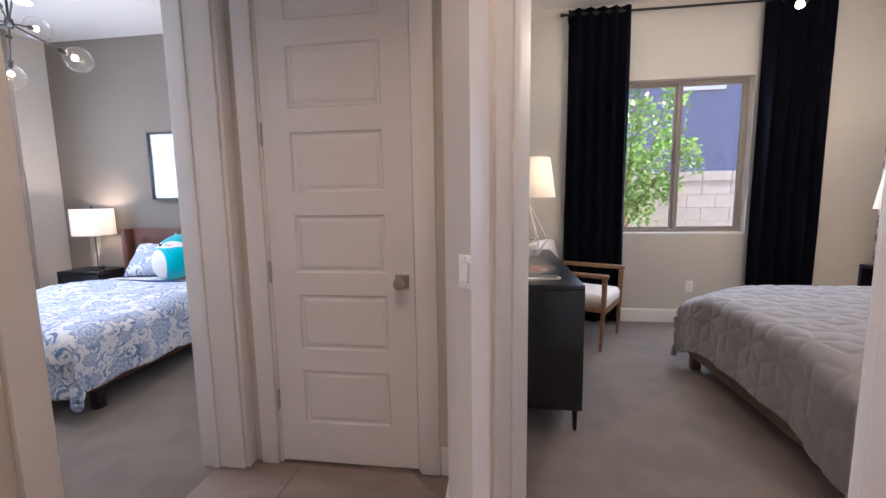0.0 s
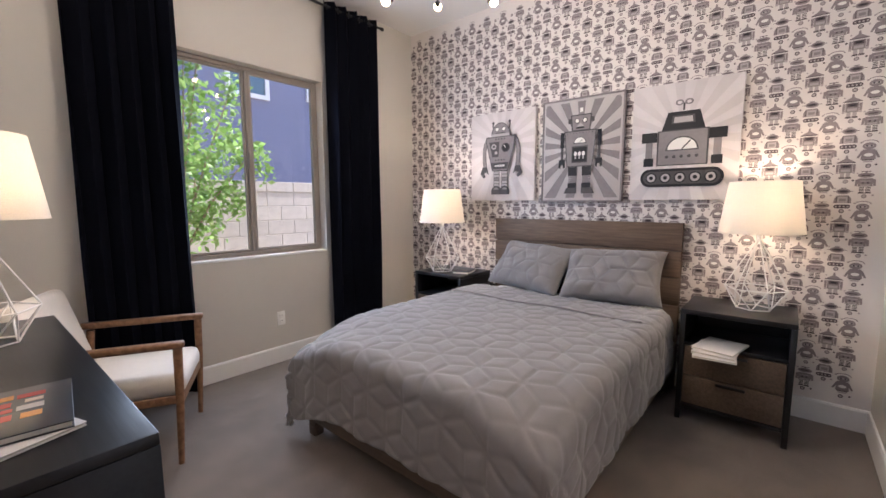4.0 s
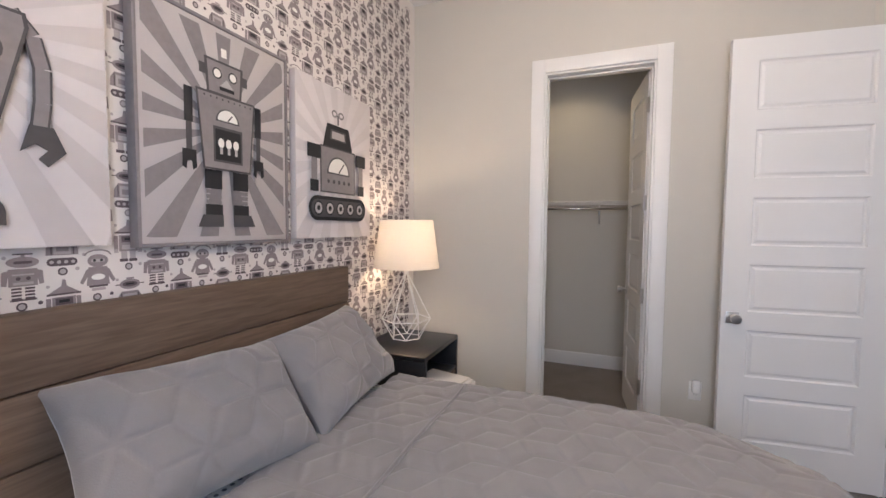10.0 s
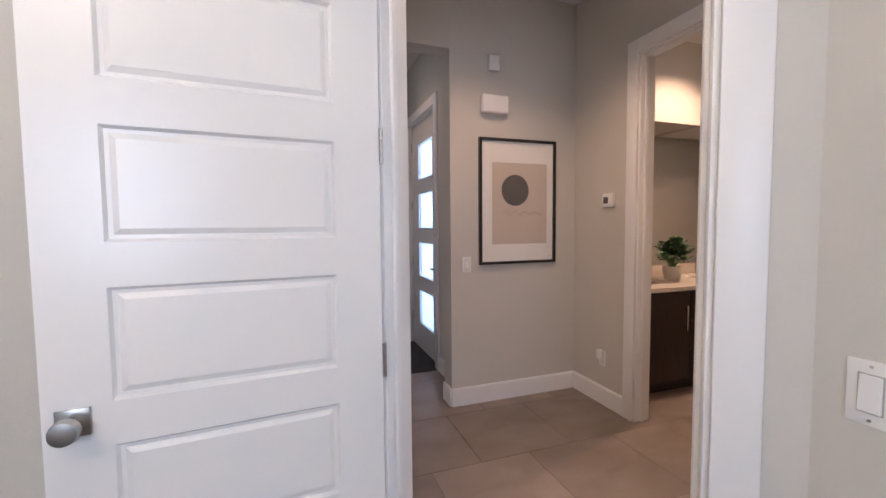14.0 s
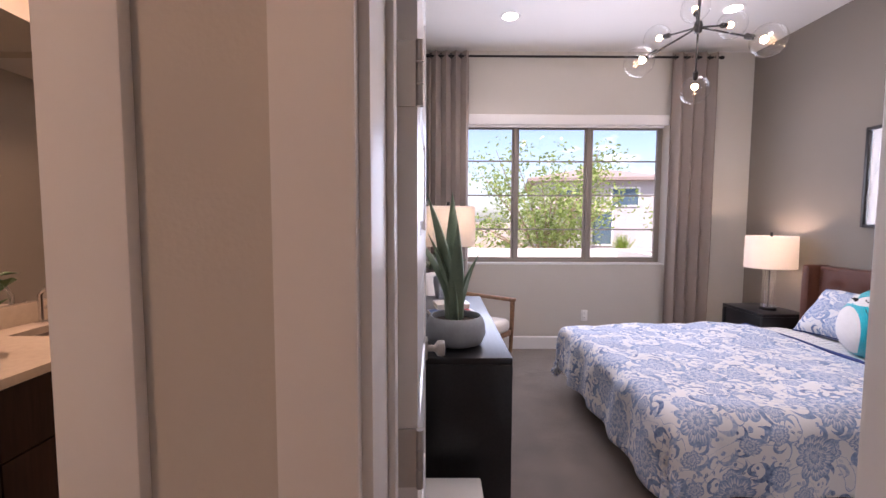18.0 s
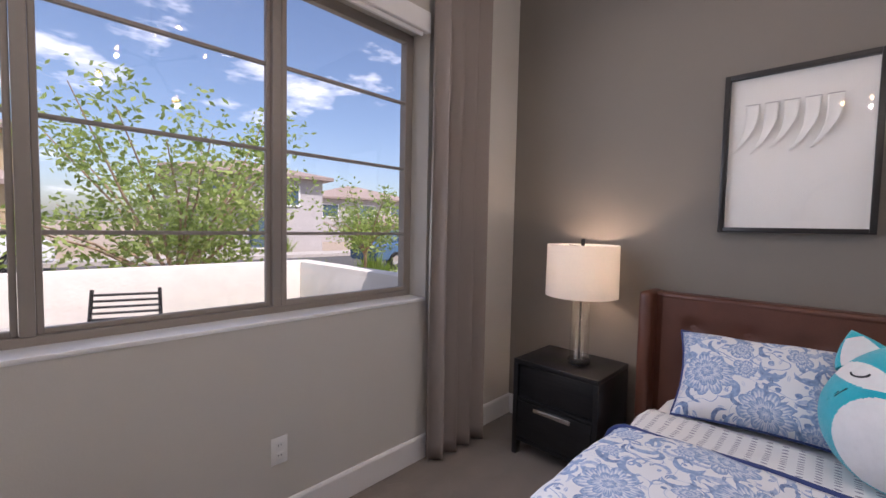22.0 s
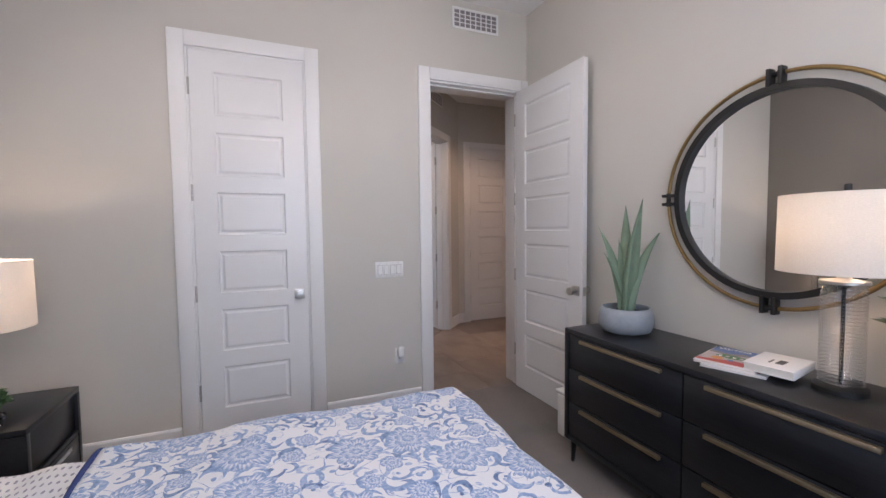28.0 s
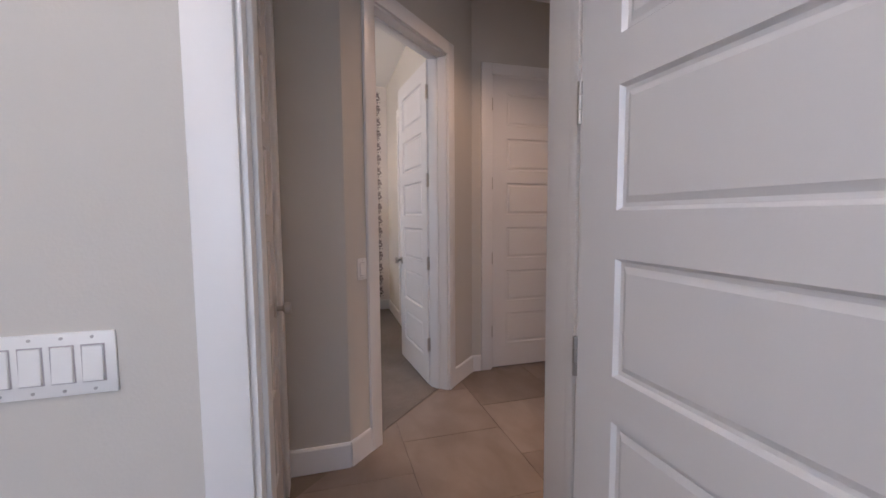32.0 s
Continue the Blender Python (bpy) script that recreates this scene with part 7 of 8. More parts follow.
def leafy(x, y, z, pot_r, pot_h, pot_mat, crown_r, crown_h, n, leaf, label, seed, mat=None):
    rng = random.Random(seed)
    p = thing("potted_plant", pose(x, y, z), label, "plant")
    bm = bmesh.new()
    lathe(bm, [(pot_r * 0.72, 0), (pot_r * 0.80, 0.006), (pot_r, pot_h * 0.7), (pot_r, pot_h), (pot_r - 0.008, pot_h), (pot_r - 0.01, pot_h - 0.02)], 32, cap=False)
    lathe(bm, [(0.001, 0.001), (pot_r * 0.72, 0)], 32, cap=False)
    part("pot", bm, pot_mat, p, smooth=50)
    bm = bmesh.new()
    lathe(bm, [(pot_r - 0.009, pot_h - 0.018), (0.002, pot_h - 0.010)], 20, cap=False)
    part("soil", bm, SOIL, p)
    stems, leaves = bmesh.new(), bmesh.new()
    for k in range(n):
        a, el = rng.uniform(0, 2 * math.pi), rng.uniform(0.25, 1.5)
        tip = Vector((crown_r * math.cos(a) * math.cos(el), crown_r * math.sin(a) * math.cos(el), pot_h + crown_h * math.sin(el)))
        base = Vector((rng.uniform(-1, 1) * pot_r * 0.3, rng.uniform(-1, 1) * pot_r * 0.3, pot_h - 0.015))
        mid = base.lerp(tip, 0.5) + Vector((0, 0, 0.02))
        tube(stems, [base, mid, tip], [0.004, 0.003, 0.002], 5)
        for q in range(7):
            t = 0.45 + 0.55 * q / 6
            c = base.lerp(tip, t) + Vector((0, 0, 0.02 * math.sin(math.pi * t)))
            d = Vector((rng.uniform(-1, 1), rng.uniform(-1, 1), rng.uniform(-0.2, 0.9))).normalized()
            sd = d.cross(Vector((0, 0, 1))).normalized() * leaf * 0.42
            up = sd.cross(d).normalized() * leaf * 0.16
            pts = [c, c + d * leaf * 0.45 + sd + up, c + d * leaf, c + d * leaf * 0.45 - sd + up]
            vs = [leaves.verts.new(v) for v in pts]
            leaves.faces.new((vs[0], vs[1], vs[2]))
            leaves.faces.new((vs[0], vs[2], vs[3]))
    part("stems", stems, LEAF, p)
    part("leaves", leaves, mat or LEAF, p)


aloe(-2.685, 1.410, 0.77)
JADE = material("dull jade leaf", (0.15, 0.185, 0.095), 0.45, vary=0.35, scale=25, spec=0.5)
leafy(-3.83, 1.37, 0.77, 0.085, 0.16, CONCRETE, 0.125, 0.22, 36, 0.075, "dull green jade plant in a grey cement pot on the dresser", 3, JADE)
GRASS = material("artificial grass green", (0.07, 0.17, 0.06), 0.6, vary=0.3, scale=30)


def spiky(x, y, z, seed):
    """A tuft of narrow arching blades in a tapered white pot."""
    rng = random.Random(seed)
    p = thing("potted_plant", pose(x, y, z), "spiky green plant in a white pot on the black dresser", "plant")
    bm = bmesh.new()
    lathe(bm, [(0.050, 0), (0.053, 0.004), (0.068, 0.125), (0.068, 0.135), (0.061, 0.135), (0.060, 0.118)], 32, cap=False)
    lathe(bm, [(0.001, 0.001), (0.050, 0)], 32, cap=False)
    part("pot", bm, PORCELAIN, p, smooth=50)
    bm = bmesh.new()
    lathe(bm, [(0.061, 0.118), (0.002, 0.124)], 20, cap=False)
    part("soil", bm, SOIL, p)
    bm = bmesh.new()
    for k in range(150):
        a, out = rng.uniform(0, 2 * math.pi), rng.uniform(0.02, 0.13)
        up, w = rng.uniform(0.07, 0.19) - out * 0.35, rng.uniform(0.003, 0.0055)
        rad, tan = Vector((math.cos(a), math.sin(a), 0)), Vector((-math.sin(a), math.cos(a), 0))
        base = rad * rng.uniform(0, 0.03) + Vector((0, 0, 0.118))
        last = None
        for q in range(5):
            t = q / 4
            c = base + rad * out * t ** 1.4 + Vector((0, 0, up * (1.5 * t - 0.5 * t * t)))
            row = [bm.verts.new(c - tan * w * (1 - t ** 2 * 0.92)), bm.verts.new(c + tan * w * (1 - t ** 2 * 0.92))]
            if last:
                bm.faces.new((last[0], last[1], row[1], row[0]))
            last = row
    part("leaves", bm, GRASS, p, smooth=True)


spiky(0.13, 3.09, 0.82, 5)
leafy(-2.14, 4.22, 0.56, 0.03, 0.05, GLASS, 0.05, 0.09, 12, 0.04, "small green sprig in a glass on the nightstand", 8)


def book(m, w, d, h, cover, label, deco=()):
    b = thing("book", m, label, "book")
    boxed("front_cover", (0, 0, h - 0.003, w, d, h), cover, b, 0.0008)
    boxed("back_cover", (0, 0, 0, w, d, 0.003), cover, b, 0.0008)
    boxed("spine", (-0.003, 0, 0, 0.0, d, h), cover, b, 0.0008)
    boxed("page_block", (0.0015, 0.004, 0.003, w - 0.004, d - 0.004, h - 0.003), PAGES, b, 0.0)
    for x0, y0, x1, y1, mat in deco:
        boxed("cover_print", (x0, y0, h + 0.0002, x1, y1, h + 0.0008), mat, b, 0.0)
    return b


rb = random.Random(4)
spread = [(0.05 + 0.055 * (k % 3) + rb.uniform(-0.01, 0.01), 0.09 + 0.045 * (k // 3) + rb.uniform(-0.008, 0.008), 0.085 + 0.055 * (k % 3) + rb.uniform(0, 0.012), 0.12 + 0.045 * (k // 3) + rb.uniform(-0.006, 0.004), (RED, RED, ORANGE, RED, RED, GREY_L, ORANGE, RED, BEIGE, RED, ORANGE, RED)[k]) for k in range(12)]
book(pose(0.065, 2.592, 0.82, 0, 0, 18), 0.29, 0.205, 0.010, BOOK_W, "white magazine partly under a dark cookbook on the dresser", [(0.12, 0.05, 0.20, 0.08, ORANGE)])
book(pose(0.065, 2.70, 0.831, 0, 0, -7), 0.255, 0.30, 0.018, BOOK_D, "dark cookbook with red food pictures on a white magazine", spread)
book(pose(3.03, 3.76, 0.69, 0, 0, -74), 0.15, 0.21, 0.022, BOOK_D, "black notebook with a gilt line on the nightstand", [(0.05, 0.09, 0.10, 0.10, BRASS)])
for k in range(3):
    book(pose(3.03 + 0.012 * k, 1.66 - 0.03 * k, 0.475 + 0.0125 * k, 0, 0, 96 - 9 * k), 0.20, 0.27, 0.012, BOOK_W, "white magazine lying on the nightstand shelf")
book(pose(-3.335, 1.25, 0.77, 0, 0, 19), 0.215, 0.275, 0.010, BOOK_W, "white magazine at the foot of a stack on the dresser", [(0.02, 0.20, 0.19, 0.25, RED), (0.015, 0.02, 0.10, 0.10, GREY_M)])
vm = book(pose(-3.320, 1.255, 0.781, 0, 0, 15.4), 0.21, 0.275, 0.011, BOOK_W, "glossy visitor magazine with blue, red and green pictures")
cv = Flat(0.0, 0.0001)
cv.rect(0.003, 0.003, 0.207, 0.12, 0)
cv.poly([(0.003, 0.06), (0.05, 0.085), (0.09, 0.07), (0.13, 0.10), (0.207, 0.08), (0.207, 0.13), (0.003, 0.13)], 1)
cv.poly([(0.003, 0.11), (0.06, 0.095), (0.10, 0.12), (0.207, 0.11), (0.207, 0.257), (0.003, 0.257)], 2)
cv.poly([(0.06, 0.125), (0.15, 0.115), (0.17, 0.15), (0.11, 0.175), (0.05, 0.16)], 3)
cv.poly([(0.003, 0.13), (0.05, 0.14), (0.045, 0.20), (0.003, 0.21)], 4)
cv.poly([(0.003, 0.215), (0.09, 0.195), (0.207, 0.235), (0.207, 0.257), (0.003, 0.257)], 4)
cv.disc(0.15, 0.19, 0.022, 5)
cv.disc(0.10, 0.20, 0.012, 0)
for k in range(5):
    cv.rect(0.07 + 0.025 * k, 0.135 + 0.006 * (k % 2), 0.082 + 0.025 * k, 0.158, 6 if k % 2 else 2)
pr_ = part("cover_print", cv.bm, [BLUE, GREY_M, GREY_L, GRASS, RED, ORANGE, PAPER_W], vm, "printed photo cover")
pr_.matrix_local = pose(0, 0, 0.0112, -90)
tx = bpy.data.curves.new("title", "FONT")
tx.body, tx.size, tx.extrude = "VISITOR", 0.034, 0.0003
tx.materials.append(PAPER_W)
to_ = new("title", tx)
to_.parent = vm
to_.matrix_local = pose(0.192, 0.045, 0.0130, 0, 0, 180)
book(pose(-3.47, 1.29, 0.7925, 0, 0, 10), 0.155, 0.215, 0.030, BOOK_W, "thick white hardback lying across the magazines", [(0.05, 0.09, 0.075, 0.15, GREY_D), (0.09, 0.10, 0.096, 0.15, GREY_D)])
sp = thing("soap_bottle", pose(-1.80, -0.50, 0.852), "amber soap bottle with a pump on the counter", "soap bottle")
bm = bmesh.new()
lathe(bm, [(0.030, 0), (0.032, 0.01), (0.032, 0.10), (0.022, 0.12), (0.012, 0.125), (0.012, 0.14)], 20)
part("bottle", bm, ORANGE, sp, smooth=50)
bm = bmesh.new()
tube(bm, [(0, 0, 0.135), (0, 0, 0.165), (0.035, 0, 0.162)], 0.005, 8)
part("pump", bm, PLASTIC, sp, "white pump head", smooth=50)
cord = thing("lamp_cord", pose(3.30, 3.70, 0.694), "thin white lamp cord trailing over the nightstand", "cord")
bm = bmesh.new()
tube(bm, [(-0.06, 0.12, 0), (0.0, 0.05, 0.004), (0.05, -0.05, 0.02), (0.08, -0.13, 0.0)], 0.0025, 6)
part("cable", bm, PLASTIC, cord, smooth=True)
wb = thing("waste_bin", pose(-2.30, 1.39, 0), "small white waste bin beside the dresser", "waste bin")
bm = bmesh.new()
box(bm, -0.085, -0.11, 0.0, 0.085, 0.11, 0.275, bevel=0.02, seg=3)
part("body", bm, PORCELAIN, wb, smooth=40)
boxed("lid", (-0.09, -0.116, 0.275, 0.09, 0.116, 0.30), PORCELAIN, wb, 0.01, seg=3)
mat = thing("door_mat", pose(0.03, -1.775, 0.0), "charcoal door mat in front of the entry door", "door mat")
boxed("mat_top", (-0.36, -0.575, 0.0, 0.37, 0.575, 0.010), MAT_GREY, mat, 0.004)
ds = thing("door_stop", pose(0.71, 0.90, 0.065, 0, 0, -135), "spring door stop on the baseboard", "door stop")
bm = bmesh.new()
tube(bm, [(0, 0, 0), (0, -0.07, 0)], 0.005, 8)
lathe(bm, [(0.009, 0), (0.009, 0.012)], 12, m=Matrix.Translation((0, -0.07, 0)) @ Matrix.Rotation(radians(90), 4, "X"))
part("spring", bm, NICKEL, ds, smooth=40)


# ---- closet ----
sh = thing("closet_shelf", pose(2.42, -0.42, 1.65), "white wire closet shelf with a hanging rod", "shelf")
bm = bmesh.new()
for k in range(86):
    x = -0.85 + 1.7 * k / 85
    tube(bm, [(x, 0.0, 0.0), (x, 0.32, 0.0), (x, 0.325, -0.03)], 0.0032, 5)
part("wire_deck", bm, WHITE_METAL, sh)
for y, z in ((0.01, 0), (0.16, -0.003), (0.32, 0), (0.325, -0.03)):
    bm = bmesh.new()
    tube(bm, [(-0.86, y, z), (0.86, y, z)], 0.004, 8)
    part("rail", bm, WHITE_METAL, sh, smooth=True)
bm = bmesh.new()
tube(bm, [(-0.86, 0.27, -0.065), (0.86, 0.27, -0.065)], 0.012, 12)
part("hanging_rod", bm, STEEL, sh, "chrome hanging rod", smooth=True)
for x in (-0.3, 0.3):
    bm = bmesh.new()
    tube(bm, [(x, 0.0, -0.20), (x, 0.10, -0.19), (x, 0.22, -0.10), (x, 0.27, -0.03)], 0.008, 8)
    part("bracket", bm, PLASTIC, sh, "curved white shelf bracket", smooth=True)

# ---- front door ----
fd = thing("door_front", pose(-0.355, -2.18, 0, 0, 0, 90), "white front door with four frosted panes, closed", "door", "", "structure")
FROST = bpy.data.materials.new("frosted pane glass")
FROST.use_nodes = True
ft = FROST.node_tree
ft.nodes.remove(ft.nodes["Principled BSDF"])
f1, f2, f3 = ft.nodes.new("ShaderNodeBsdfTranslucent"), ft.nodes.new("ShaderNodeBsdfGlossy"), ft.nodes.new("ShaderNodeMixShader")
f1.inputs[0].default_value, f2.inputs["Roughness"].default_value, f3.inputs[0].default_value = (0.86, 0.93, 0.98, 1), 0.25, 0.06
ft.links.new(f1.outputs[0], f3.inputs[1])
ft.links.new(f2.outputs[0], f3.inputs[2])
ft.links.new(f3.outputs[0], ft.nodes["Material Output"].inputs[0])
cuts = [(0.09 + 0.515 * k, 0.09 + 0.515 * k + 0.36) for k in range(4)]
bm = bmesh.new()
L0, L1 = 0.275, 0.755
for a, b in zip([0.012] + [q[1] + 0.20 for q in cuts], [q[0] + 0.20 for q in cuts] + [2.43]):
    box(bm, L0, -0.022, a, L1, 0.022, b)
box(bm, 0.0, -0.022, 0.012, L0, 0.022, 2.43)
box(bm, L1, -0.022, 0.012, 0.90, 0.022, 2.43)
part("leaf", bm, DOOR, fd)
for a, b in cuts:
    p = boxed("pane", (L0, -0.004, a + 0.20, L1, 0.004, b + 0.20), FROST, fd, 0.0, "frosted glass pane")
    p.visible_shadow = False
    bm = bmesh.new()
    framed(bm, L0 - 0.012, a + 0.188, L1 + 0.012, b + 0.212, 0.014, -0.032, -0.022)
    part("pane_bead", bm, DOOR, fd)
for z in HINGES:
    boxed("hinge", (-0.006, -0.034, z - 0.05, 0.008, -0.022, z + 0.05), NICKEL, fd, 0.002)
boxed("deadbolt", (0.825, -0.05, 1.05, 0.885, -0.022, 1.11), NICKEL, fd, 0.004)
bm = bmesh.new()
box(bm, 0.835, -0.030, 0.88, 0.88, -0.022, 0.98, bevel=0.002)
tube(bm, [(0.857, -0.022, 0.93), (0.857, -0.075, 0.93), (0.795, -0.075, 0.93)], 0.010, 10)
part("lever", bm, NICKEL, fd, smooth=40)
doorway(pose(-0.30, -1.26, 0, 0, 0, -90), 0.94, 0.16, back=False, stop=None)


# ---- bathroom ----
va = thing("vanity", pose(-2.305, -0.648, 0, 0, 0, 180), "dark espresso vanity cabinet with steel pulls", "vanity")
VW, VD, VH = 1.71, 0.61, 0.82
boxed("carcass", (-VW / 2, -VD + 0.02, 0.10, VW / 2, 0, VH), ESPRESSO, va, 0.002)
boxed("toe_kick", (-VW / 2 + 0.01, -VD + 0.07, 0.0, VW / 2 - 0.01, -0.01, 0.099), EBONY, va, 0.0)
cw = VW / 3
for c in range(3):
    x0 = -VW / 2 + c * cw
    if c == 1:
        for k in range(3):
            z0 = 0.11 + k * 0.235
            fr = boxed("drawer", (x0 + 0.003, -VD, z0, x0 + cw - 0.003, -VD + 0.019, z0 + 0.229), ESPRESSO, va, 0.002)
            boxed("pull", (x0 + cw / 2 - 0.09, -VD - 0.03, z0 + 0.175, x0 + cw / 2 + 0.09, -VD - 0.018, z0 + 0.187), STEEL, fr, 0.003, "steel bar pull")
            for s in (-0.07, 0.07):
                boxed("pull_post", (x0 + cw / 2 + s - 0.004, -VD - 0.02, z0 + 0.177, x0 + cw / 2 + s + 0.004, -VD + 0.001, z0 + 0.185), STEEL, fr, 0.0)
    else:
        fr = boxed("cabinet_door", (x0 + 0.003, -VD, 0.11, x0 + cw - 0.003, -VD + 0.019, 0.81), ESPRESSO, va, 0.002)
        xx = x0 + (cw - 0.06 if c == 0 else 0.06)
        boxed("pull", (xx - 0.006, -VD - 0.03, 0.50, xx + 0.006, -VD - 0.018, 0.70), STEEL, fr, 0.003, "steel bar pull")
        for s in (0.53, 0.67):
            boxed("pull_post", (xx - 0.004, -VD - 0.02, s - 0.004, xx + 0.004, -VD + 0.001, s + 0.004), STEEL, fr, 0.0)
vt = thing("countertop", pose(-2.305, -0.648, VH, 0, 0, 180), "cream quartz countertop with two sinks", "countertop")
bm = bmesh.new()
X = [-VW / 2 - 0.01, -0.64, -0.20, 0.20, 0.64, VW / 2 + 0.01]
Y = [-VD - 0.02, -0.44, -0.14, 0.0]
for i in range(5):
    for j in range(3):
        if not (i in (1, 3) and j == 1):
            box(bm, X[i], Y[j], 0.0, X[i + 1], Y[j + 1], 0.032)
bmesh.ops.remove_doubles(bm, verts=bm.verts, dist=0.0005)
part("slab", bm, STONE_TOP, vt)
boxed("backsplash", (-VW / 2 - 0.01, -0.016, 0.032, VW / 2 + 0.01, 0.0, 0.13), STONE_TOP, vt, 0.002)
for i in (1, 3):
    def basin(u, v, i=i):
        a, b = 2 * u - 1, 2 * v - 1
        k = max(0.0, 1 - max(abs(a), abs(b)) ** 5)
        return (X[i] + X[i + 1]) / 2 + a * 0.225, -0.29 + b * 0.155, 0.012 - 0.10 * k
    grid_mesh("sink", 20, 16, basin, PORCELAIN, vt, label="white undermount sink")
    bm = bmesh.new()
    xm = (X[i] + X[i + 1]) / 2
    tube(bm, [(xm, -0.075, 0.032), (xm, -0.075, 0.17), (xm, -0.10, 0.20), (xm, -0.17, 0.19), (xm, -0.19, 0.165)], 0.011, 10)
    box(bm, xm - 0.02, -0.095, 0.032, xm + 0.02, -0.055, 0.045, bevel=0.003)
    tube(bm, [(xm + 0.02, -0.075, 0.10), (xm + 0.07, -0.075, 0.13)], 0.006, 8)
    part("faucet", bm, STEEL, vt, "chrome faucet", smooth=50)
bmr = thing("bathroom_mirror", pose(-2.305, -0.648, 0.955, 0, 0, 180), "large frameless bathroom mirror over the vanity", "mirror")
boxed("glass", (-VW / 2, -0.006, 0.0, VW / 2, -0.001, 1.34), MIRROR, bmr, 0.0)
leafy(-2.18, -0.36, 0.852, 0.075, 0.12, CERAMIC, 0.17, 0.23, 34, 0.065, "leafy green plant in a pale pot on the counter", 11)
def marks(f):
    r = random.Random(2)
    for i in range(6):
        for j in range(9):
            x, z = -0.085 + i * 0.034, 0.16 + j * 0.034
            f.y = -0.012
            f.disc(x + r.uniform(-0.004, 0.004), z, 0.013, 3, r.uniform(0.008, 0.014), n=8)
for zz in (1.478, 0.805):
    framed_picture("framed_print", pose(-3.73, -0.648, zz, 0, 0, 180), 0.62, 0.59, 0.02, 0.025, "black framed print of black ink marks in rows", marks)
to = thing("toilet", pose(-3.55, -0.60, 0, 0, 0, 180), "white porcelain toilet with its lid closed", "toilet")
bm = bmesh.new()
box(bm, -0.20, -0.20, 0.38, 0.20, 0.03, 0.76, bevel=0.03, seg=3)
part("tank", bm, PORCELAIN, to, smooth=40)
boxed("tank_lid", (-0.21, -0.21, 0.76, 0.21, 0.0, 0.795), PORCELAIN, to, 0.012, seg=3)
def bowl(u, v):
    a = 2 * math.pi * u
    prof = [(0.11, 0.0), (0.115, 0.08), (0.10, 0.20), (0.15, 0.32), (0.185, 0.39), (0.185, 0.405)]
    k = v * (len(prof) - 1)
    i = min(int(k), len(prof) - 2)
    r = prof[i][0] + (prof[i + 1][0] - prof[i][0]) * (k - i)
    z = prof[i][1] + (prof[i + 1][1] - prof[i][1]) * (k - i)
    return r * math.cos(a), -0.46 + r * 1.42 * math.sin(a) + 0.05 * (1 - z / 0.4), z
grid_mesh("bowl", 32, 20, bowl, PORCELAIN, to)
for nm, z0, z1 in (("seat", 0.405, 0.425), ("lid", 0.426, 0.45)):
    bm = bmesh.new()
    lathe(bm, [(0.185, z0), (0.192, (z0 + z1) / 2), (0.185, z1)], 36, m=Matrix.Translation((0, -0.46, 0)) @ Matrix.Diagonal((1, 1.42, 1, 1)))
    part(nm, bm, PORCELAIN, to, smooth=40)
slab("shower_header", [(-4.10, -0.65), (-3.98, -0.65), (-3.98, AY0 - 0.13), (-4.10, AY0 - 0.13)], 2.61, H, PAINT, "painted header over the shower", "wall")
slab("shower_ceiling", [(-4.98, -0.65), (-4.10, -0.65), (-4.10, AY0 - 0.13), (-4.98, AY0 - 0.13)], 2.61, H, CEIL, "lowered ceiling over the shower", "ceiling")
STILE = material("grey field tile", (0.22, 0.205, 0.195), 0.3, vary=0.12, scale=5, per_object=0.06)
CHEV = [material("pale chevron tile", (0.70, 0.67, 0.63), 0.22, vary=0.06), material("taupe chevron tile", (0.19, 0.165, 0.15), 0.25, vary=0.08), material("grey chevron tile", (0.27, 0.24, 0.22), 0.25, vary=0.08)]
sidew = thing("tub_tile_wall", pose(-4.98, -0.648, 0), "large grey tiles on the shower's side wall", "tile wall", "", "structure")
for r in range(8):
    for c in range(2):
        boxed("tile", (0.002 + c * 0.44, 0.0, 0.01 + r * 0.322, 0.438 + c * 0.44, 0.008, 0.01 + r * 0.322 + 0.319), STILE, sidew, 0.001)
cw_ = thing("chevron_tile_wall", pose(-4.978, -0.56, 0.0), "white and grey chevron tiles on the shower's end wall", "tile wall", "", "structure")
UW, UH = 0.150, 0.068
meshes = {}
for mi in range(3):
    for s in (0, 1):
        bm = bmesh.new()
        z0, z1 = (0.0, 0.072) if s == 0 else (0.072, 0.0)
        a = [(0.0, 0.0015, z0), (0.0, UW - 0.0015, z1), (0.0, UW - 0.0015, z1 + UH - 0.003), (0.0, 0.0015, z0 + UH - 0.003)]
        v0 = [bm.verts.new(p) for p in a]
        v1 = [bm.verts.new((0.008, p[1], p[2])) for p in a]
        bm.faces.new(v1)
        for k in range(4):
            bm.faces.new((v0[k], v0[(k + 1) % 4], v1[(k + 1) % 4], v1[k]))
        bmesh.ops.recalc_face_normals(bm, faces=bm.faces)
        me = bpy.data.meshes.new("tile")
        bm.to_mesh(me)
        bm.free()
        me.materials.append(CHEV[mi])
        meshes[mi, s] = me
for c in range(8):
    for r in range(37):
        y = c * UW
        z = r * UH
        if z + 0.14 > 2.61:
            continue
        ob = new("tile", meshes[(0, 1, 2)[r % 3], c % 2])
        ob.parent = cw_
        ob.location = (0, y, z)
bench = thing("shower_bench", pose(-4.97, -0.63, 0), "dark grey tiled shower bench in the corner", "bench")
boxed("seat", (0.0, 0.0, 0.44, 0.42, 0.46, 0.48), STILE, bench, 0.006)
boxed("base", (0.0, 0.0, 0.0, 0.40, 0.44, 0.438), STILE, bench, 0.004)
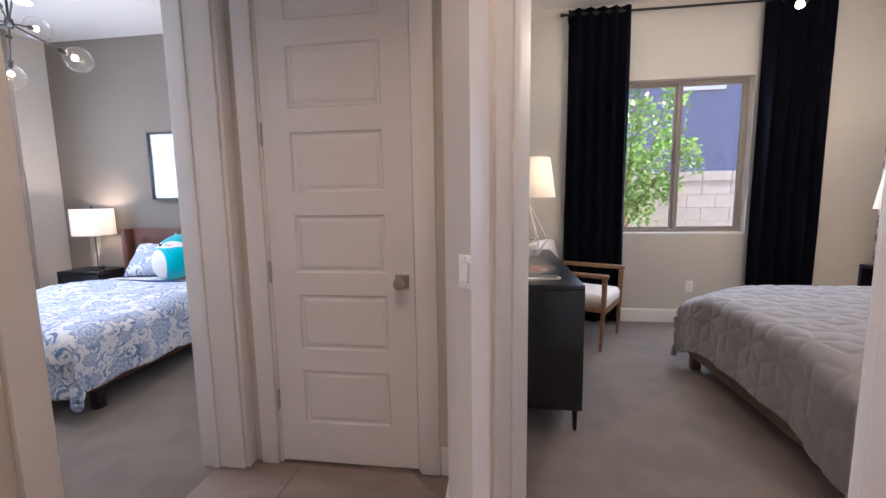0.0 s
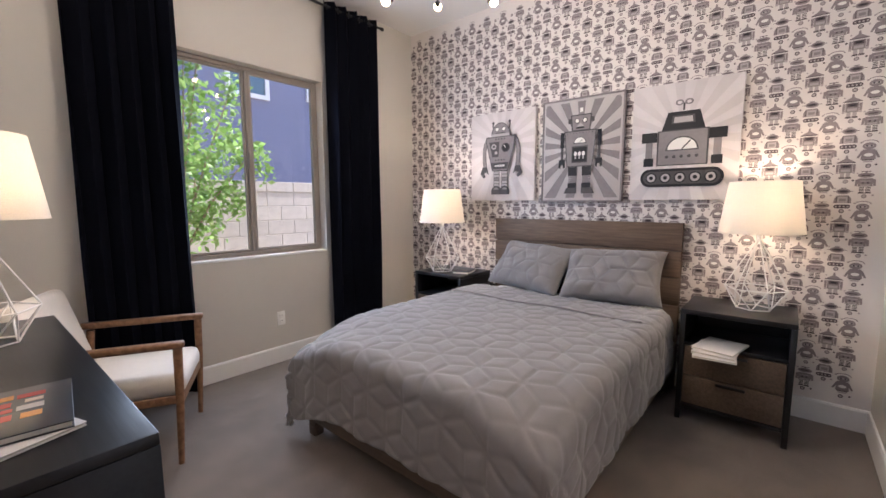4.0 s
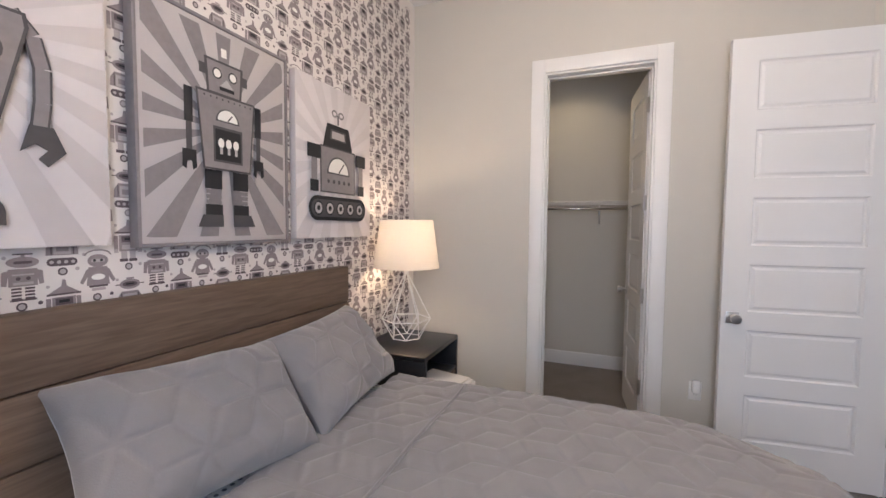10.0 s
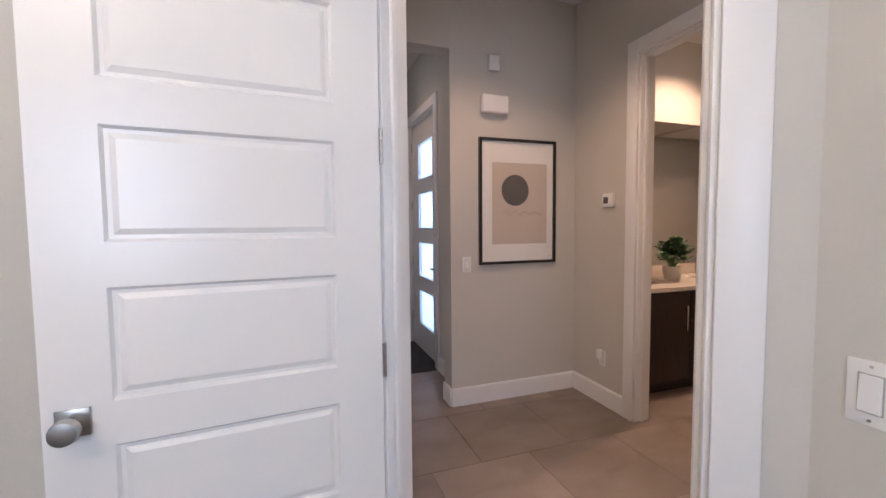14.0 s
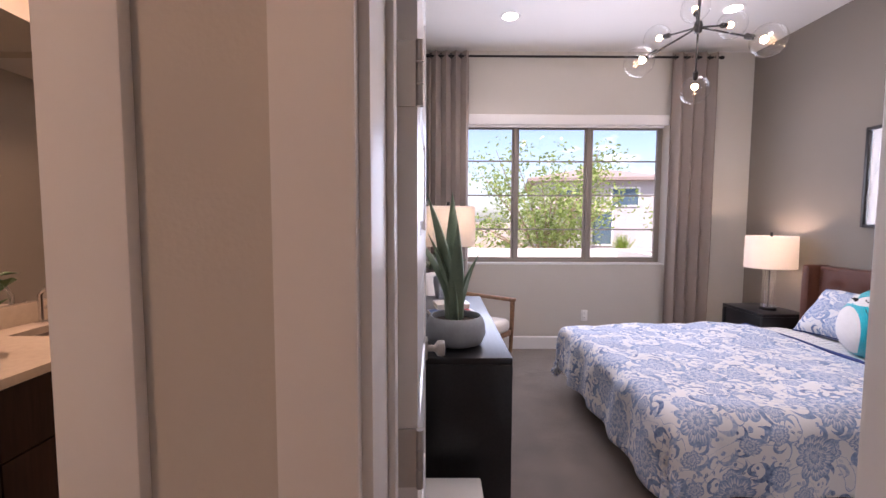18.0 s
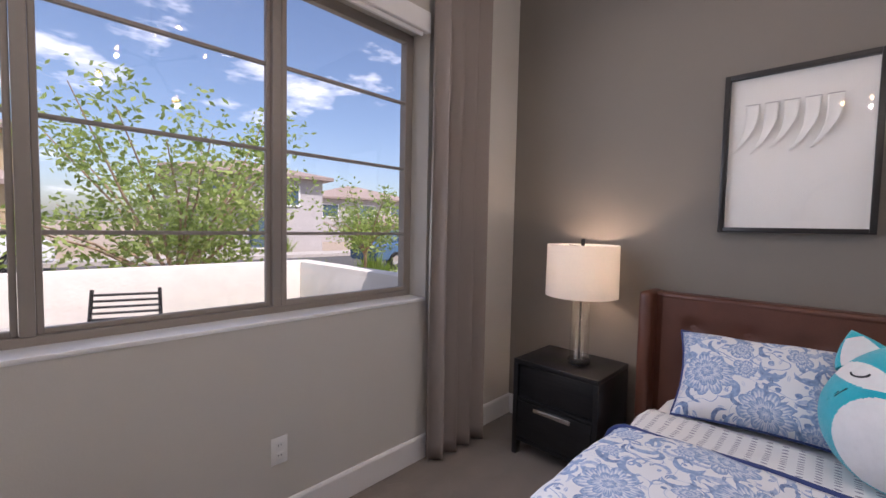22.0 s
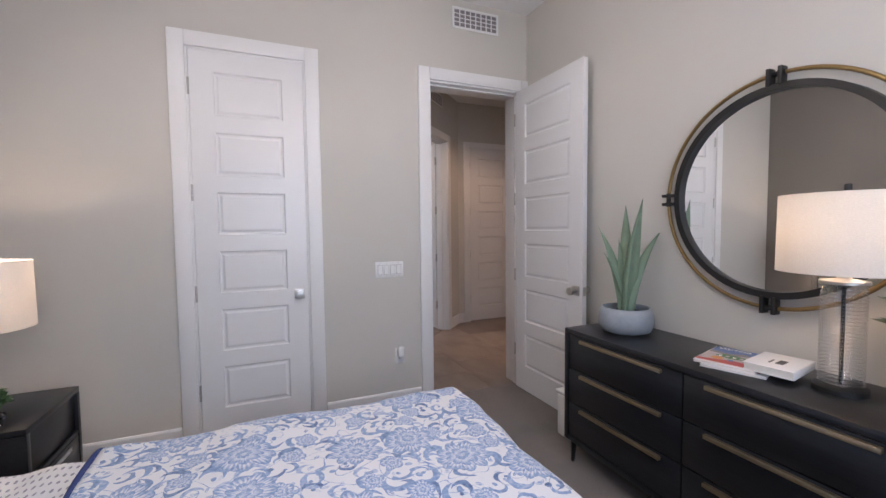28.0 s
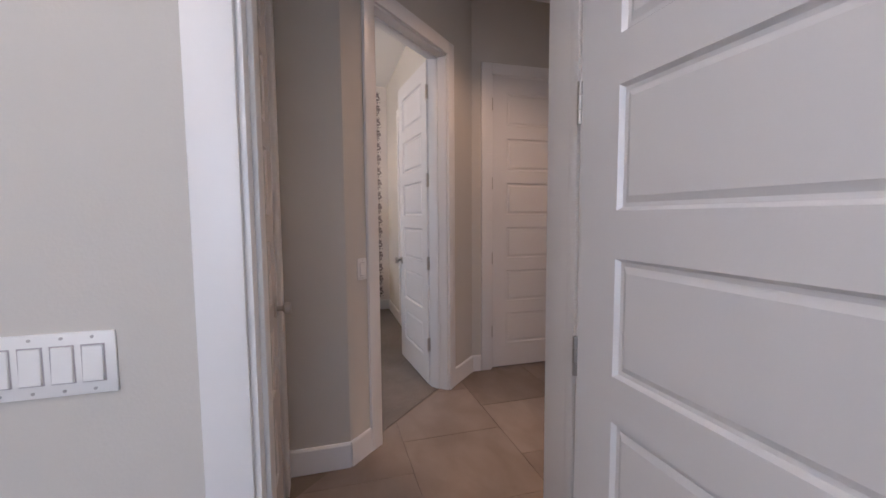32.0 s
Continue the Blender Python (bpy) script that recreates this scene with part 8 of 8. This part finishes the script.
rod_ = thing("shower_rail", pose(-4.60, -0.64, 1.2), "chrome hand shower on a rail", "shower")
bm = bmesh.new()
tube(bm, [(0, 0.03, 0), (0, 0.03, 0.7)], 0.009, 8)
tube(bm, [(0, 0.03, 0.62), (0, 0.10, 0.66)], 0.02, 10)
part("rail", bm, STEEL, rod_, smooth=40)

# ---- outdoors ----
GRAVEL = material("tan desert gravel", (0.36, 0.29, 0.22), 0.95, vary=0.35, scale=20, bump=1.0, bump_scale=45)
STUCCO_W = material("white patio stucco", (0.74, 0.69, 0.62), 0.95, vary=0.10, scale=5, bump=1.0, bump_scale=38)
STUCCO_T = material("tan house stucco", (0.43, 0.335, 0.20), 0.95, vary=0.08, scale=2, bump=0.4, bump_scale=50)
STUCCO_G = material("grey house stucco", (0.46, 0.43, 0.41), 0.95, vary=0.08, scale=2, bump=0.4, bump_scale=50)
STUCCO_B = material("slate blue house stucco", (0.215, 0.222, 0.31), 0.95, vary=0.08, scale=2, bump=0.4, bump_scale=50)
ROOFT = material("brown roof tile", (0.30, 0.235, 0.20), 0.9, vary=0.25, scale=30, bump=0.8, bump_scale=20)
BLOCK = material("tan concrete block", (0.56, 0.50, 0.42), 0.95, vary=0.12, scale=9, bump=0.7, bump_scale=90, per_object=0.07)
MORTAR = material("block mortar", (0.52, 0.46, 0.39), 0.95, vary=0.1, bump=0.5)
ASPHALT = material("asphalt", (0.085, 0.083, 0.080), 0.95, vary=0.2, scale=8, bump=0.6, bump_scale=90)
PAVING = material("concrete paving", (0.42, 0.39, 0.35), 0.9, vary=0.12, scale=4, bump=0.3, bump_scale=60)
BARK = material("young bark", (0.36, 0.25, 0.16), 0.9, vary=0.3, scale=20, bump=0.8, bump_scale=60)
STAKE = material("pine stake", (0.55, 0.34, 0.16), 0.8, vary=0.2, scale=15)
DARK_GLASS = material("dark house window", (0.09, 0.14, 0.17), 0.05, vary=0.05, spec=0.8)


def foliage(name, color, tip):
    m = bpy.data.materials.new(name)
    m.use_nodes = True
    t = m.node_tree
    b = t.nodes["Principled BSDF"]
    b.inputs["Roughness"].default_value = 0.5
    g, r = t.nodes.new("ShaderNodeNewGeometry"), t.nodes.new("ShaderNodeValToRGB")
    r.color_ramp.elements[0].color, r.color_ramp.elements[1].color = (*color, 1), (*tip, 1)
    t.links.new(g.outputs["Random Per Island"], r.inputs[0])
    t.links.new(r.outputs[0], b.inputs["Base Color"])
    tr, x = t.nodes.new("ShaderNodeBsdfTranslucent"), t.nodes.new("ShaderNodeMixShader")
    t.links.new(r.outputs[0], tr.inputs[0])
    x.inputs[0].default_value = 0.5
    t.links.new(b.outputs[0], x.inputs[1])
    t.links.new(tr.outputs[0], x.inputs[2])
    t.links.new(x.outputs[0], t.nodes["Material Output"].inputs[0])
    return m


CITRUS = foliage("glossy citrus leaf", (0.16, 0.30, 0.05), (0.38, 0.54, 0.16))
WILLOW = foliage("light desert tree leaf", (0.18, 0.27, 0.05), (0.42, 0.52, 0.15))
SHRUB = foliage("bright shrub leaf", (0.16, 0.26, 0.03), (0.34, 0.44, 0.08))

slab("ground", [(-900, -900), (900, -900), (900, 900), (-900, 900)], -0.9, -0.32, GRAVEL, "tan gravel ground reaching the horizon", "ground")
slab("patio", [(-8.1, -2.0), (-5.3, -2.0), (-5.3, 4.55), (-8.1, 4.55)], -0.32, -0.16, PAVING, "pale concrete patio", "patio")
slab("road", [(-22, -120), (-14.5, -120), (-14.5, 160), (-22, 160)], -0.32, -0.30, ASPHALT, "asphalt street", "road")
slab("pavement", [(-14.2, -120), (-12.8, -120), (-12.8, 160), (-14.2, 160)], -0.32, -0.17, PAVING, "concrete sidewalk with a kerb", "pavement")
slab("pavement", [(-24.2, -120), (-22.2, -120), (-22.2, 160), (-24.2, 160)], -0.32, -0.17, PAVING, "concrete sidewalk with a kerb", "pavement")

pw = thing("patio_wall", pose(0, 0, 0), "white textured stucco patio wall", "garden wall", "", "structure")
boxed("wall_run", (-8.40, -4.0, -0.32, -8.20, 4.75, 0.85), STUCCO_W, pw, 0.02)
boxed("wall_return", (-8.20, 4.55, -0.32, -6.22, 4.75, 0.85), STUCCO_W, pw, 0.02)
boxed("pilaster", (-6.22, 4.53, -0.32, -5.28, 4.77, 3.3), STUCCO_W, pw, 0.02)


def leaf_cloud(bm, centres, n, size, rng, slim=0.5):
    for k in range(n):
        c, r = centres[rng.randrange(len(centres))]
        d = Vector((rng.gauss(0, 1), rng.gauss(0, 1), rng.gauss(0, 1)))
        d = d.normalized() * r * (rng.random() ** 0.45)
        p = c + d
        a = Vector((rng.gauss(0, 1), rng.gauss(0, 1), rng.gauss(0, 0.7))).normalized()
        s = size * rng.uniform(0.6, 1.25)
        w = a.cross(Vector((rng.gauss(0, 1), rng.gauss(0, 1), rng.gauss(0, 1)))).normalized() * s * slim
        v = [bm.verts.new(q) for q in (p - a * s * 0.5, p + w * 0.5, p + a * s * 0.5, p - w * 0.5)]
        bm.faces.new(v)


def tree(name, x, y, z, limbs, n, size, mat, label, seed, trunk_r=0.04, stakes=False, spread=0.34):
    rng = random.Random(seed)
    t = thing(name, pose(x, y, z), label, "tree")
    bm = bmesh.new()
    centres = []
    tube(bm, [(0, 0, 0), (0.02, 0.01, limbs[0] * 0.5), (0.0, 0.03, limbs[0])], [trunk_r, trunk_r * 0.85, trunk_r * 0.7], 9)
    for k in range(limbs[2]):
        a = 2 * math.pi * k / limbs[2] + rng.uniform(-0.4, 0.4)
        up = rng.uniform(0.35, 1.0)
        base = Vector((0, 0.03, limbs[0] * rng.uniform(0.75, 1.0)))
        tip = Vector((math.cos(a) * limbs[1] * (1.15 - 0.55 * up), math.sin(a) * limbs[1] * (1.15 - 0.55 * up), limbs[0] + (limbs[3] - limbs[0]) * up))
        mid = base.lerp(tip, 0.5) + Vector((rng.uniform(-0.1, 0.1), rng.uniform(-0.1, 0.1), 0.08))
        tube(bm, [base, mid, tip], [trunk_r * 0.5, trunk_r * 0.35, trunk_r * 0.12], 6)
        for q in range(5):
            f = 0.35 + 0.65 * q / 4
            c = base.lerp(tip, f) + Vector((rng.gauss(0, 0.12), rng.gauss(0, 0.12), rng.gauss(0, 0.10)))
            centres.append((c, spread * rng.uniform(0.55, 1.1)))
    part("trunk", bm, BARK, t, "slender trunk with limbs", smooth=50)
    bm = bmesh.new()
    leaf_cloud(bm, centres, n, size, rng)
    part("crown", bm, mat, t, "crown of small leaves")
    if stakes:
        for dx in (-0.22, 0.12):
            bm = bmesh.new()
            tube(bm, [(dx, -0.05, 0), (dx * 0.55, -0.02, 1.35)], 0.028, 10)
            part("stake", bm, STAKE, t, "round wooden stake", smooth=50)
        bm = bmesh.new()
        tube(bm, [(-0.16, -0.03, 0.75), (0.0, 0.05, 0.72), (0.10, -0.02, 0.75)], 0.008, 6)
        part("tie", bm, CHEV[0], t)


tree("citrus_tree", 1.54, 6.05, -0.32, (1.15, 0.85, 12, 3.3), 5200, 0.085, CITRUS, "young staked tree with glossy green leaves", 21, 0.026, True, 0.30)
tree("desert_tree", -10.6, 3.75, -0.32, (0.75, 2.1, 23, 3.35), 8000, 0.105, WILLOW, "airy young tree with light green leaves beyond the patio wall", 33, 0.05, False, 0.50)
tree("desert_tree", -12.0, 8.2, -0.32, (1.0, 1.1, 12, 2.6), 2600, 0.11, WILLOW, "low airy tree with light green leaves by the street", 35, 0.05, False, 0.45)
for k, (sx, sy, sr) in enumerate(((-7.85, 3.88, 0.36), (-7.82, 3.35, 0.31), (-7.25, 4.30, 0.31), (-6.75, 4.36, 0.24), (-11.5, 6.4, 0.5), (-12.3, 5.2, 0.45), (-13.4, 9.5, 0.5), (-12.4, 7.3, 0.42), (-12.5, 10.4, 0.55), (-11.6, 8.6, 0.40), (-24.8, 12, 0.6), (-24.9, 5.5, 0.5), (-24.8, 18, 0.7))):
    rng = random.Random(60 + k)
    s = thing("shrub", pose(sx, sy, -0.16 if k < 4 else -0.32), "bright green grassy shrub beside the wall", "shrub", "shrubs")
    bm = bmesh.new()
    for q in range(240):
        a, e = rng.uniform(0, 2 * math.pi), rng.uniform(0.5, 1.5)
        d = Vector((math.cos(a) * math.cos(e), math.sin(a) * math.cos(e), math.sin(e)))
        L = sr * rng.uniform(1.0, 2.0)
        b0 = Vector((rng.gauss(0, sr * 0.25), rng.gauss(0, sr * 0.25), 0))
        w = d.cross(Vector((0, 0, 1))).normalized() * 0.012
        v = [bm.verts.new(p) for p in (b0 - w, b0 + w, b0 + d * L * 0.6 + w, b0 + d * L, b0 + d * L * 0.6 - w)]
        bm.faces.new(v)
    part("blades", bm, SHRUB, s)


# patio furniture
pt = thing("patio_table", pose(-6.90, 2.05, -0.16), "round pale patio table", "table")
bm = bmesh.new()
lathe(bm, [(0.50, 0.70), (0.51, 0.715), (0.50, 0.73)], 40)
part("tabletop", bm, PAVING, pt, smooth=40)
for k in range(4):
    a = radians(45 + 90 * k)
    bm = bmesh.new()
    tube(bm, [(0.36 * math.cos(a), 0.36 * math.sin(a), 0.0), (0.30 * math.cos(a), 0.30 * math.sin(a), 0.70)], 0.016, 8)
    part("leg", bm, BLACK, pt, smooth=50)
pc = thing("patio_chair", pose(-7.22, 2.62, -0.16, 0, 0, 70), "dark slatted metal patio chair", "chair")
for s in (-1, 1):
    bm = bmesh.new()
    tube(bm, [(s * 0.24, -0.22, 0), (s * 0.24, -0.22, 0.60), (s * 0.24, 0.22, 0.62)], 0.014, 8)
    tube(bm, [(s * 0.24, 0.24, 0), (s * 0.24, 0.22, 0.45), (s * 0.22, 0.30, 0.92)], 0.014, 8)
    part("side_frame", bm, BLACK, pc, smooth=50)
for k in range(9):
    bm = bmesh.new()
    z = 0.50 + 0.047 * k
    tube(bm, [(-0.23, 0.235 + (z - 0.45) * 0.15, z), (0.23, 0.235 + (z - 0.45) * 0.15, z)], 0.011, 6)
    part("back_slat", bm, BLACK, pc)
boxed("seat", (-0.24, -0.24, 0.42, 0.24, 0.24, 0.45), BLACK, pc, 0.008)


# block wall behind the second bedroom
bw = thing("block_wall", pose(0, 7.05, -0.32), "tan concrete block garden wall", "garden wall", "", "structure")
boxed("mortar_core", (-4.0, 0.006, 0.0, 9.0, 0.19, 1.93), MORTAR, bw, 0.0)
bm = bmesh.new()
box(bm, 0.004, 0.0, 0.004, 0.396, 0.196, 0.196, bevel=0.004, seg=1)
bme = bpy.data.meshes.new("block")
bm.to_mesh(bme)
bm.free()
bme.materials.append(BLOCK)
for r in range(9):
    for c in range(20):
        ob = new("block", bme)
        ob.parent = bw
        ob.location = (-3.0 + c * 0.40 + (0.2 if r % 2 else 0.0), 0, r * 0.20)
for c in range(20):
    ob = new("cap_block", bme)
    ob.parent = bw
    ob.location = (-3.0 + c * 0.40, -0.008, 1.80)
    ob.scale = (1, 1.07, 0.72)


def house(m, w, d, h, wallm, roofm, wins, label, over=0.5, rise=1.5, lower=None):
    """A stucco house: x across its front, the front at y = 0 facing -y; wins are (x, z, w, h)."""
    o = thing("house", m, label, "house")
    boxed("wall", (-w / 2, 0, 0, w / 2, d, h), wallm, o, 0.0)
    def hip(x0, y0, x1, y1, z, up):
        bm = bmesh.new()
        a = [bm.verts.new(p) for p in ((x0, y0, z), (x1, y0, z), (x1, y1, z), (x0, y1, z))]
        e = [bm.verts.new((p.co.x, p.co.y, z - 0.18)) for p in a]
        k = min(x1 - x0, y1 - y0) / 2
        if x1 - x0 > y1 - y0:
            r = [bm.verts.new((x0 + k, (y0 + y1) / 2, z + up)), bm.verts.new((x1 - k, (y0 + y1) / 2, z + up))]
            bm.faces.new((a[0], a[1], r[1], r[0])); bm.faces.new((a[1], a[2], r[1])); bm.faces.new((a[2], a[3], r[0], r[1])); bm.faces.new((a[3], a[0], r[0]))
        else:
            r = [bm.verts.new(((x0 + x1) / 2, y0 + k, z + up)), bm.verts.new(((x0 + x1) / 2, y1 - k, z + up))]
            bm.faces.new((a[0], a[1], r[0])); bm.faces.new((a[1], a[2], r[1], r[0])); bm.faces.new((a[2], a[3], r[1])); bm.faces.new((a[3], a[0], r[0], r[1]))
        for i in range(4):
            bm.faces.new((e[i], e[(i + 1) % 4], a[(i + 1) % 4], a[i]))
        bm.faces.new(e[::-1])
        bmesh.ops.recalc_face_normals(bm, faces=bm.faces)
        return bm
    part("roof", hip(-w / 2 - over, -over, w / 2 + over, d + over, h + 0.15, rise), roofm, o, "hipped tile roof")
    if lower:
        x0, x1, out, hh = lower
        boxed("porch_wall", (x0, -out, 0, x1, -0.002, hh), wallm, o, 0.0)
        part("porch_roof", hip(x0 - over, -out - over, x1 + over, 0.4, hh + 0.1, 0.7), roofm, o, "porch roof")
    for x, z, ww, hh, y in wins:
        win = boxed("window", (x - ww / 2, y - 0.04, z, x + ww / 2, y - 0.004, z + hh), DARK_GLASS, o, 0.0, "dark glazed window")
        bm = bmesh.new()
        framed(bm, x - ww / 2 - 0.09, z - 0.09, x + ww / 2 + 0.09, z + hh + 0.09, 0.09, y - 0.07, y - 0.004)
        part("frame", bm, TRIM, win, "white painted surround")
    return o


house(pose(5.4, 10.6, -0.32), 16, 8, 6.2, STUCCO_B, ROOFT, [(-4.2, 4.05, 0.8, 1.6, 0.0), (-0.92, 4.0, 0.75, 1.6, 0.0), (1.12, 4.15, 1.1, 1.6, 0.0), (4.5, 4.1, 0.9, 1.2, 0.0)], "slate blue two-storey house behind the block wall")
house(pose(-29, -2.2, -0.32, 0, 0, 90), 9, 9, 5.4, STUCCO_T, ROOFT, [(1.6, 3.7, 2.4, 0.9, 0.0), (-3.0, 3.7, 1.4, 0.9, 0.0), (1.6, 0.2, 1.2, 2.1, -2.2), (3.3, 0.9, 1.0, 1.3, -2.2), (-2.5, 1.0, 1.8, 1.3, 0.0)], "tan two-storey house across the street", lower=(-0.5, 4.4, 2.2, 3.0))
house(pose(-37, 25.5, -1.4, 0, 0, 70), 10, 9, 5.2, STUCCO_G, ROOFT, [(-3, 3.5, 1.4, 1.1, 0.0), (0.5, 3.5, 1.4, 1.1, 0.0), (3.6, 3.5, 1.2, 1.1, 0.0)], "grey two-storey house with a tile roof down the street", lower=(0.8, 5.0, 2.4, 2.9))
house(pose(-26.1, 11.0, -0.32, 0, 0, 80), 7.5, 8, 4.2, STUCCO_G, ROOFT, [(-1.8, 2.7, 1.4, 1.0, 0.0), (1.6, 2.7, 1.5, 1.0, 0.0), (0.3, 0.3, 1.1, 2.0, 0.0)], "grey brown two-storey house half hidden behind the airy tree", rise=1.1, lower=(-3.2, -0.6, 1.6, 2.4))
house(pose(-33, 38, -1.6, 0, 0, 60), 11, 9, 6.0, STUCCO_G, ROOFT, [(-2.4, 3.9, 1.8, 1.3, 0.0), (3.0, 3.9, 1.2, 1.2, 0.0), (-1.0, 1.0, 2.0, 1.4, 0.0)], "grey two-storey house at the bend of the street", lower=(-5.0, -0.8, 2.4, 2.9))
house(pose(-33, 48, -0.32, 0, 0, 50), 12, 9, 5.4, STUCCO_W, ROOFT, [(-2.4, 3.6, 1.8, 1.3, 0.0), (3.0, 3.6, 1.2, 1.2, 0.0)], "pale two-storey house far down the street")
house(pose(-30, -11, -0.32, 0, 0, 95), 11, 9, 6.0, STUCCO_T, ROOFT, [(-2.4, 3.9, 1.8, 1.3, 0.0), (3.0, 3.9, 1.2, 1.2, 0.0), (1.0, 1.0, 2.0, 1.4, 0.0)], "tan two-storey house further along the street")

sl = thing("street_lamp", pose(-31, 27.8, -1.2), "grey street lamp with a single arm", "street lamp")
bm = bmesh.new()
tube(bm, [(0, 0, 0), (0, 0, 6.3), (0.05, -0.15, 6.75), (0.6, -1.0, 6.95)], [0.09, 0.07, 0.06, 0.045], 10)
part("pole", bm, GREY_M, sl, smooth=50)
boxed("head", (0.5, -1.6, 6.88, 0.8, -0.9, 7.0), GREY_M, sl, 0.03)


def car(m, paint, label):
    c = thing("car", m, label, "car")
    prof = [(-2.2, 0.35), (-2.22, 0.75), (-1.9, 0.92), (-1.25, 1.0), (-0.6, 1.42), (0.75, 1.45), (1.45, 1.05), (2.1, 0.98), (2.2, 0.7), (2.18, 0.35)]
    bm = bmesh.new()
    L = [bm.verts.new((x, -0.86 if z < 1.1 else -0.68, z)) for x, z in prof]
    R = [bm.verts.new((x, 0.86 if z < 1.1 else 0.68, z)) for x, z in prof]
    bm.faces.new(L)
    bm.faces.new(R[::-1])
    for k in range(len(prof)):
        j = (k + 1) % len(prof)
        bm.faces.new((L[k], R[k], R[j], L[j]))
    bmesh.ops.recalc_face_normals(bm, faces=bm.faces)
    bmesh.ops.bevel(bm, geom=list(bm.edges), offset=0.05, segments=2, affect="EDGES")
    part("body", bm, paint, c, smooth=40)
    for s in (-1, 1):
        bm = bmesh.new()
        v = [bm.verts.new((x, s * y, z)) for x, y, z in ((-1.05, 0.845, 1.02), (1.25, 0.845, 1.04), (0.68, 0.71, 1.36), (-0.52, 0.71, 1.34))]
        bm.faces.new(v)
        part("side_window", bm, DARK_GLASS, c)
        for x in (-1.35, 1.35):
            bm = bmesh.new()
            lathe(bm, [(0.32, -0.11), (0.34, 0), (0.32, 0.11)], 24, m=Matrix.Translation((x, s * 0.80, 0.34)) @ Matrix.Rotation(radians(90), 4, "X"))
            w = part("wheel", bm, BLACK, c, smooth=40)
            bm = bmesh.new()
            lathe(bm, [(0.20, -0.115), (0.20, 0.115)], 20, m=Matrix.Translation((x, s * 0.80, 0.34)) @ Matrix.Rotation(radians(90), 4, "X"))
            part("rim", bm, STEEL, w)
    bm = bmesh.new()
    v = [bm.verts.new(p) for p in ((-1.27, -0.62, 1.03), (-1.27, 0.62, 1.03), (-0.66, 0.56, 1.39), (-0.66, -0.56, 1.39))]
    bm.faces.new(v)
    part("windscreen", bm, DARK_GLASS, c)


CAR_W = material("white car paint", (0.72, 0.72, 0.72), 0.25, coat=0.8, vary=0.02)
CAR_B = material("blue car paint", (0.05, 0.11, 0.19), 0.25, coat=0.8, vary=0.02)
car(pose(-20.6, 0.7, -0.30, 0, 0, 90), CAR_W, "white car parked at the far kerb")
car(pose(-15.9, 13.1, -0.30, 0, 0, 90), CAR_B, "dark blue car parked down the street")

# ---- floor tiles ----
def clip(poly, a, b, c):
    """The part of a polygon where a x + b y <= c."""
    out = []
    for p, q in zip(poly, poly[1:] + poly[:1]):
        dp, dq = a * p[0] + b * p[1] - c, a * q[0] + b * q[1] - c
        if dp <= 0:
            out.append(p)
        if (dp < 0) != (dq < 0) and dp != dq:
            t = dp / (dp - dq)
            out.append((p[0] + (q[0] - p[0]) * t, p[1] + (q[1] - p[1]) * t))
    return out


def lay(floor, x0, y0, x1, y1, cuts=()):
    s, g = 0.605, 0.0013
    holder = bpy.data.objects[floor]
    j = 0
    y = -3.34
    while y < y1:
        x = -6.4 + (0.3025 if j % 2 else 0.0)
        while x < x1:
            poly = [(x + g, y + g), (x + s - g, y + g), (x + s - g, y + s - g), (x + g, y + s - g)]
            for a, b, c in ((-1, 0, -x0), (1, 0, x1), (0, -1, -y0), (0, 1, y1), *cuts):
                poly = clip(poly, a, b, c) if len(poly) > 2 else []
            if len(poly) > 2:
                bm = bmesh.new()
                mx, my = sum(p[0] for p in poly) / len(poly), sum(p[1] for p in poly) / len(poly)
                lo = [bm.verts.new((p[0], p[1], -0.008)) for p in poly]
                mi = [bm.verts.new((p[0], p[1], -0.0012)) for p in poly]
                hi = [bm.verts.new((p[0] + (mx - p[0]) * 0.004, p[1] + (my - p[1]) * 0.004, 0.0)) for p in poly]
                for k in range(len(poly)):
                    l = (k + 1) % len(poly)
                    bm.faces.new((lo[k], lo[l], mi[l], mi[k]))
                    bm.faces.new((mi[k], mi[l], hi[l], hi[k]))
                bm.faces.new(hi)
                bmesh.ops.recalc_face_normals(bm, faces=bm.faces)
                part("tile", bm, TILE, holder)
            x += s
        y += s
        j += 1


lay("floor_hall", -1.36, -2.66, 0.88, 2.16, ((1, 1, 1.70),))
lay("floor_bath", -4.97, -0.65, -1.362, 1.06)
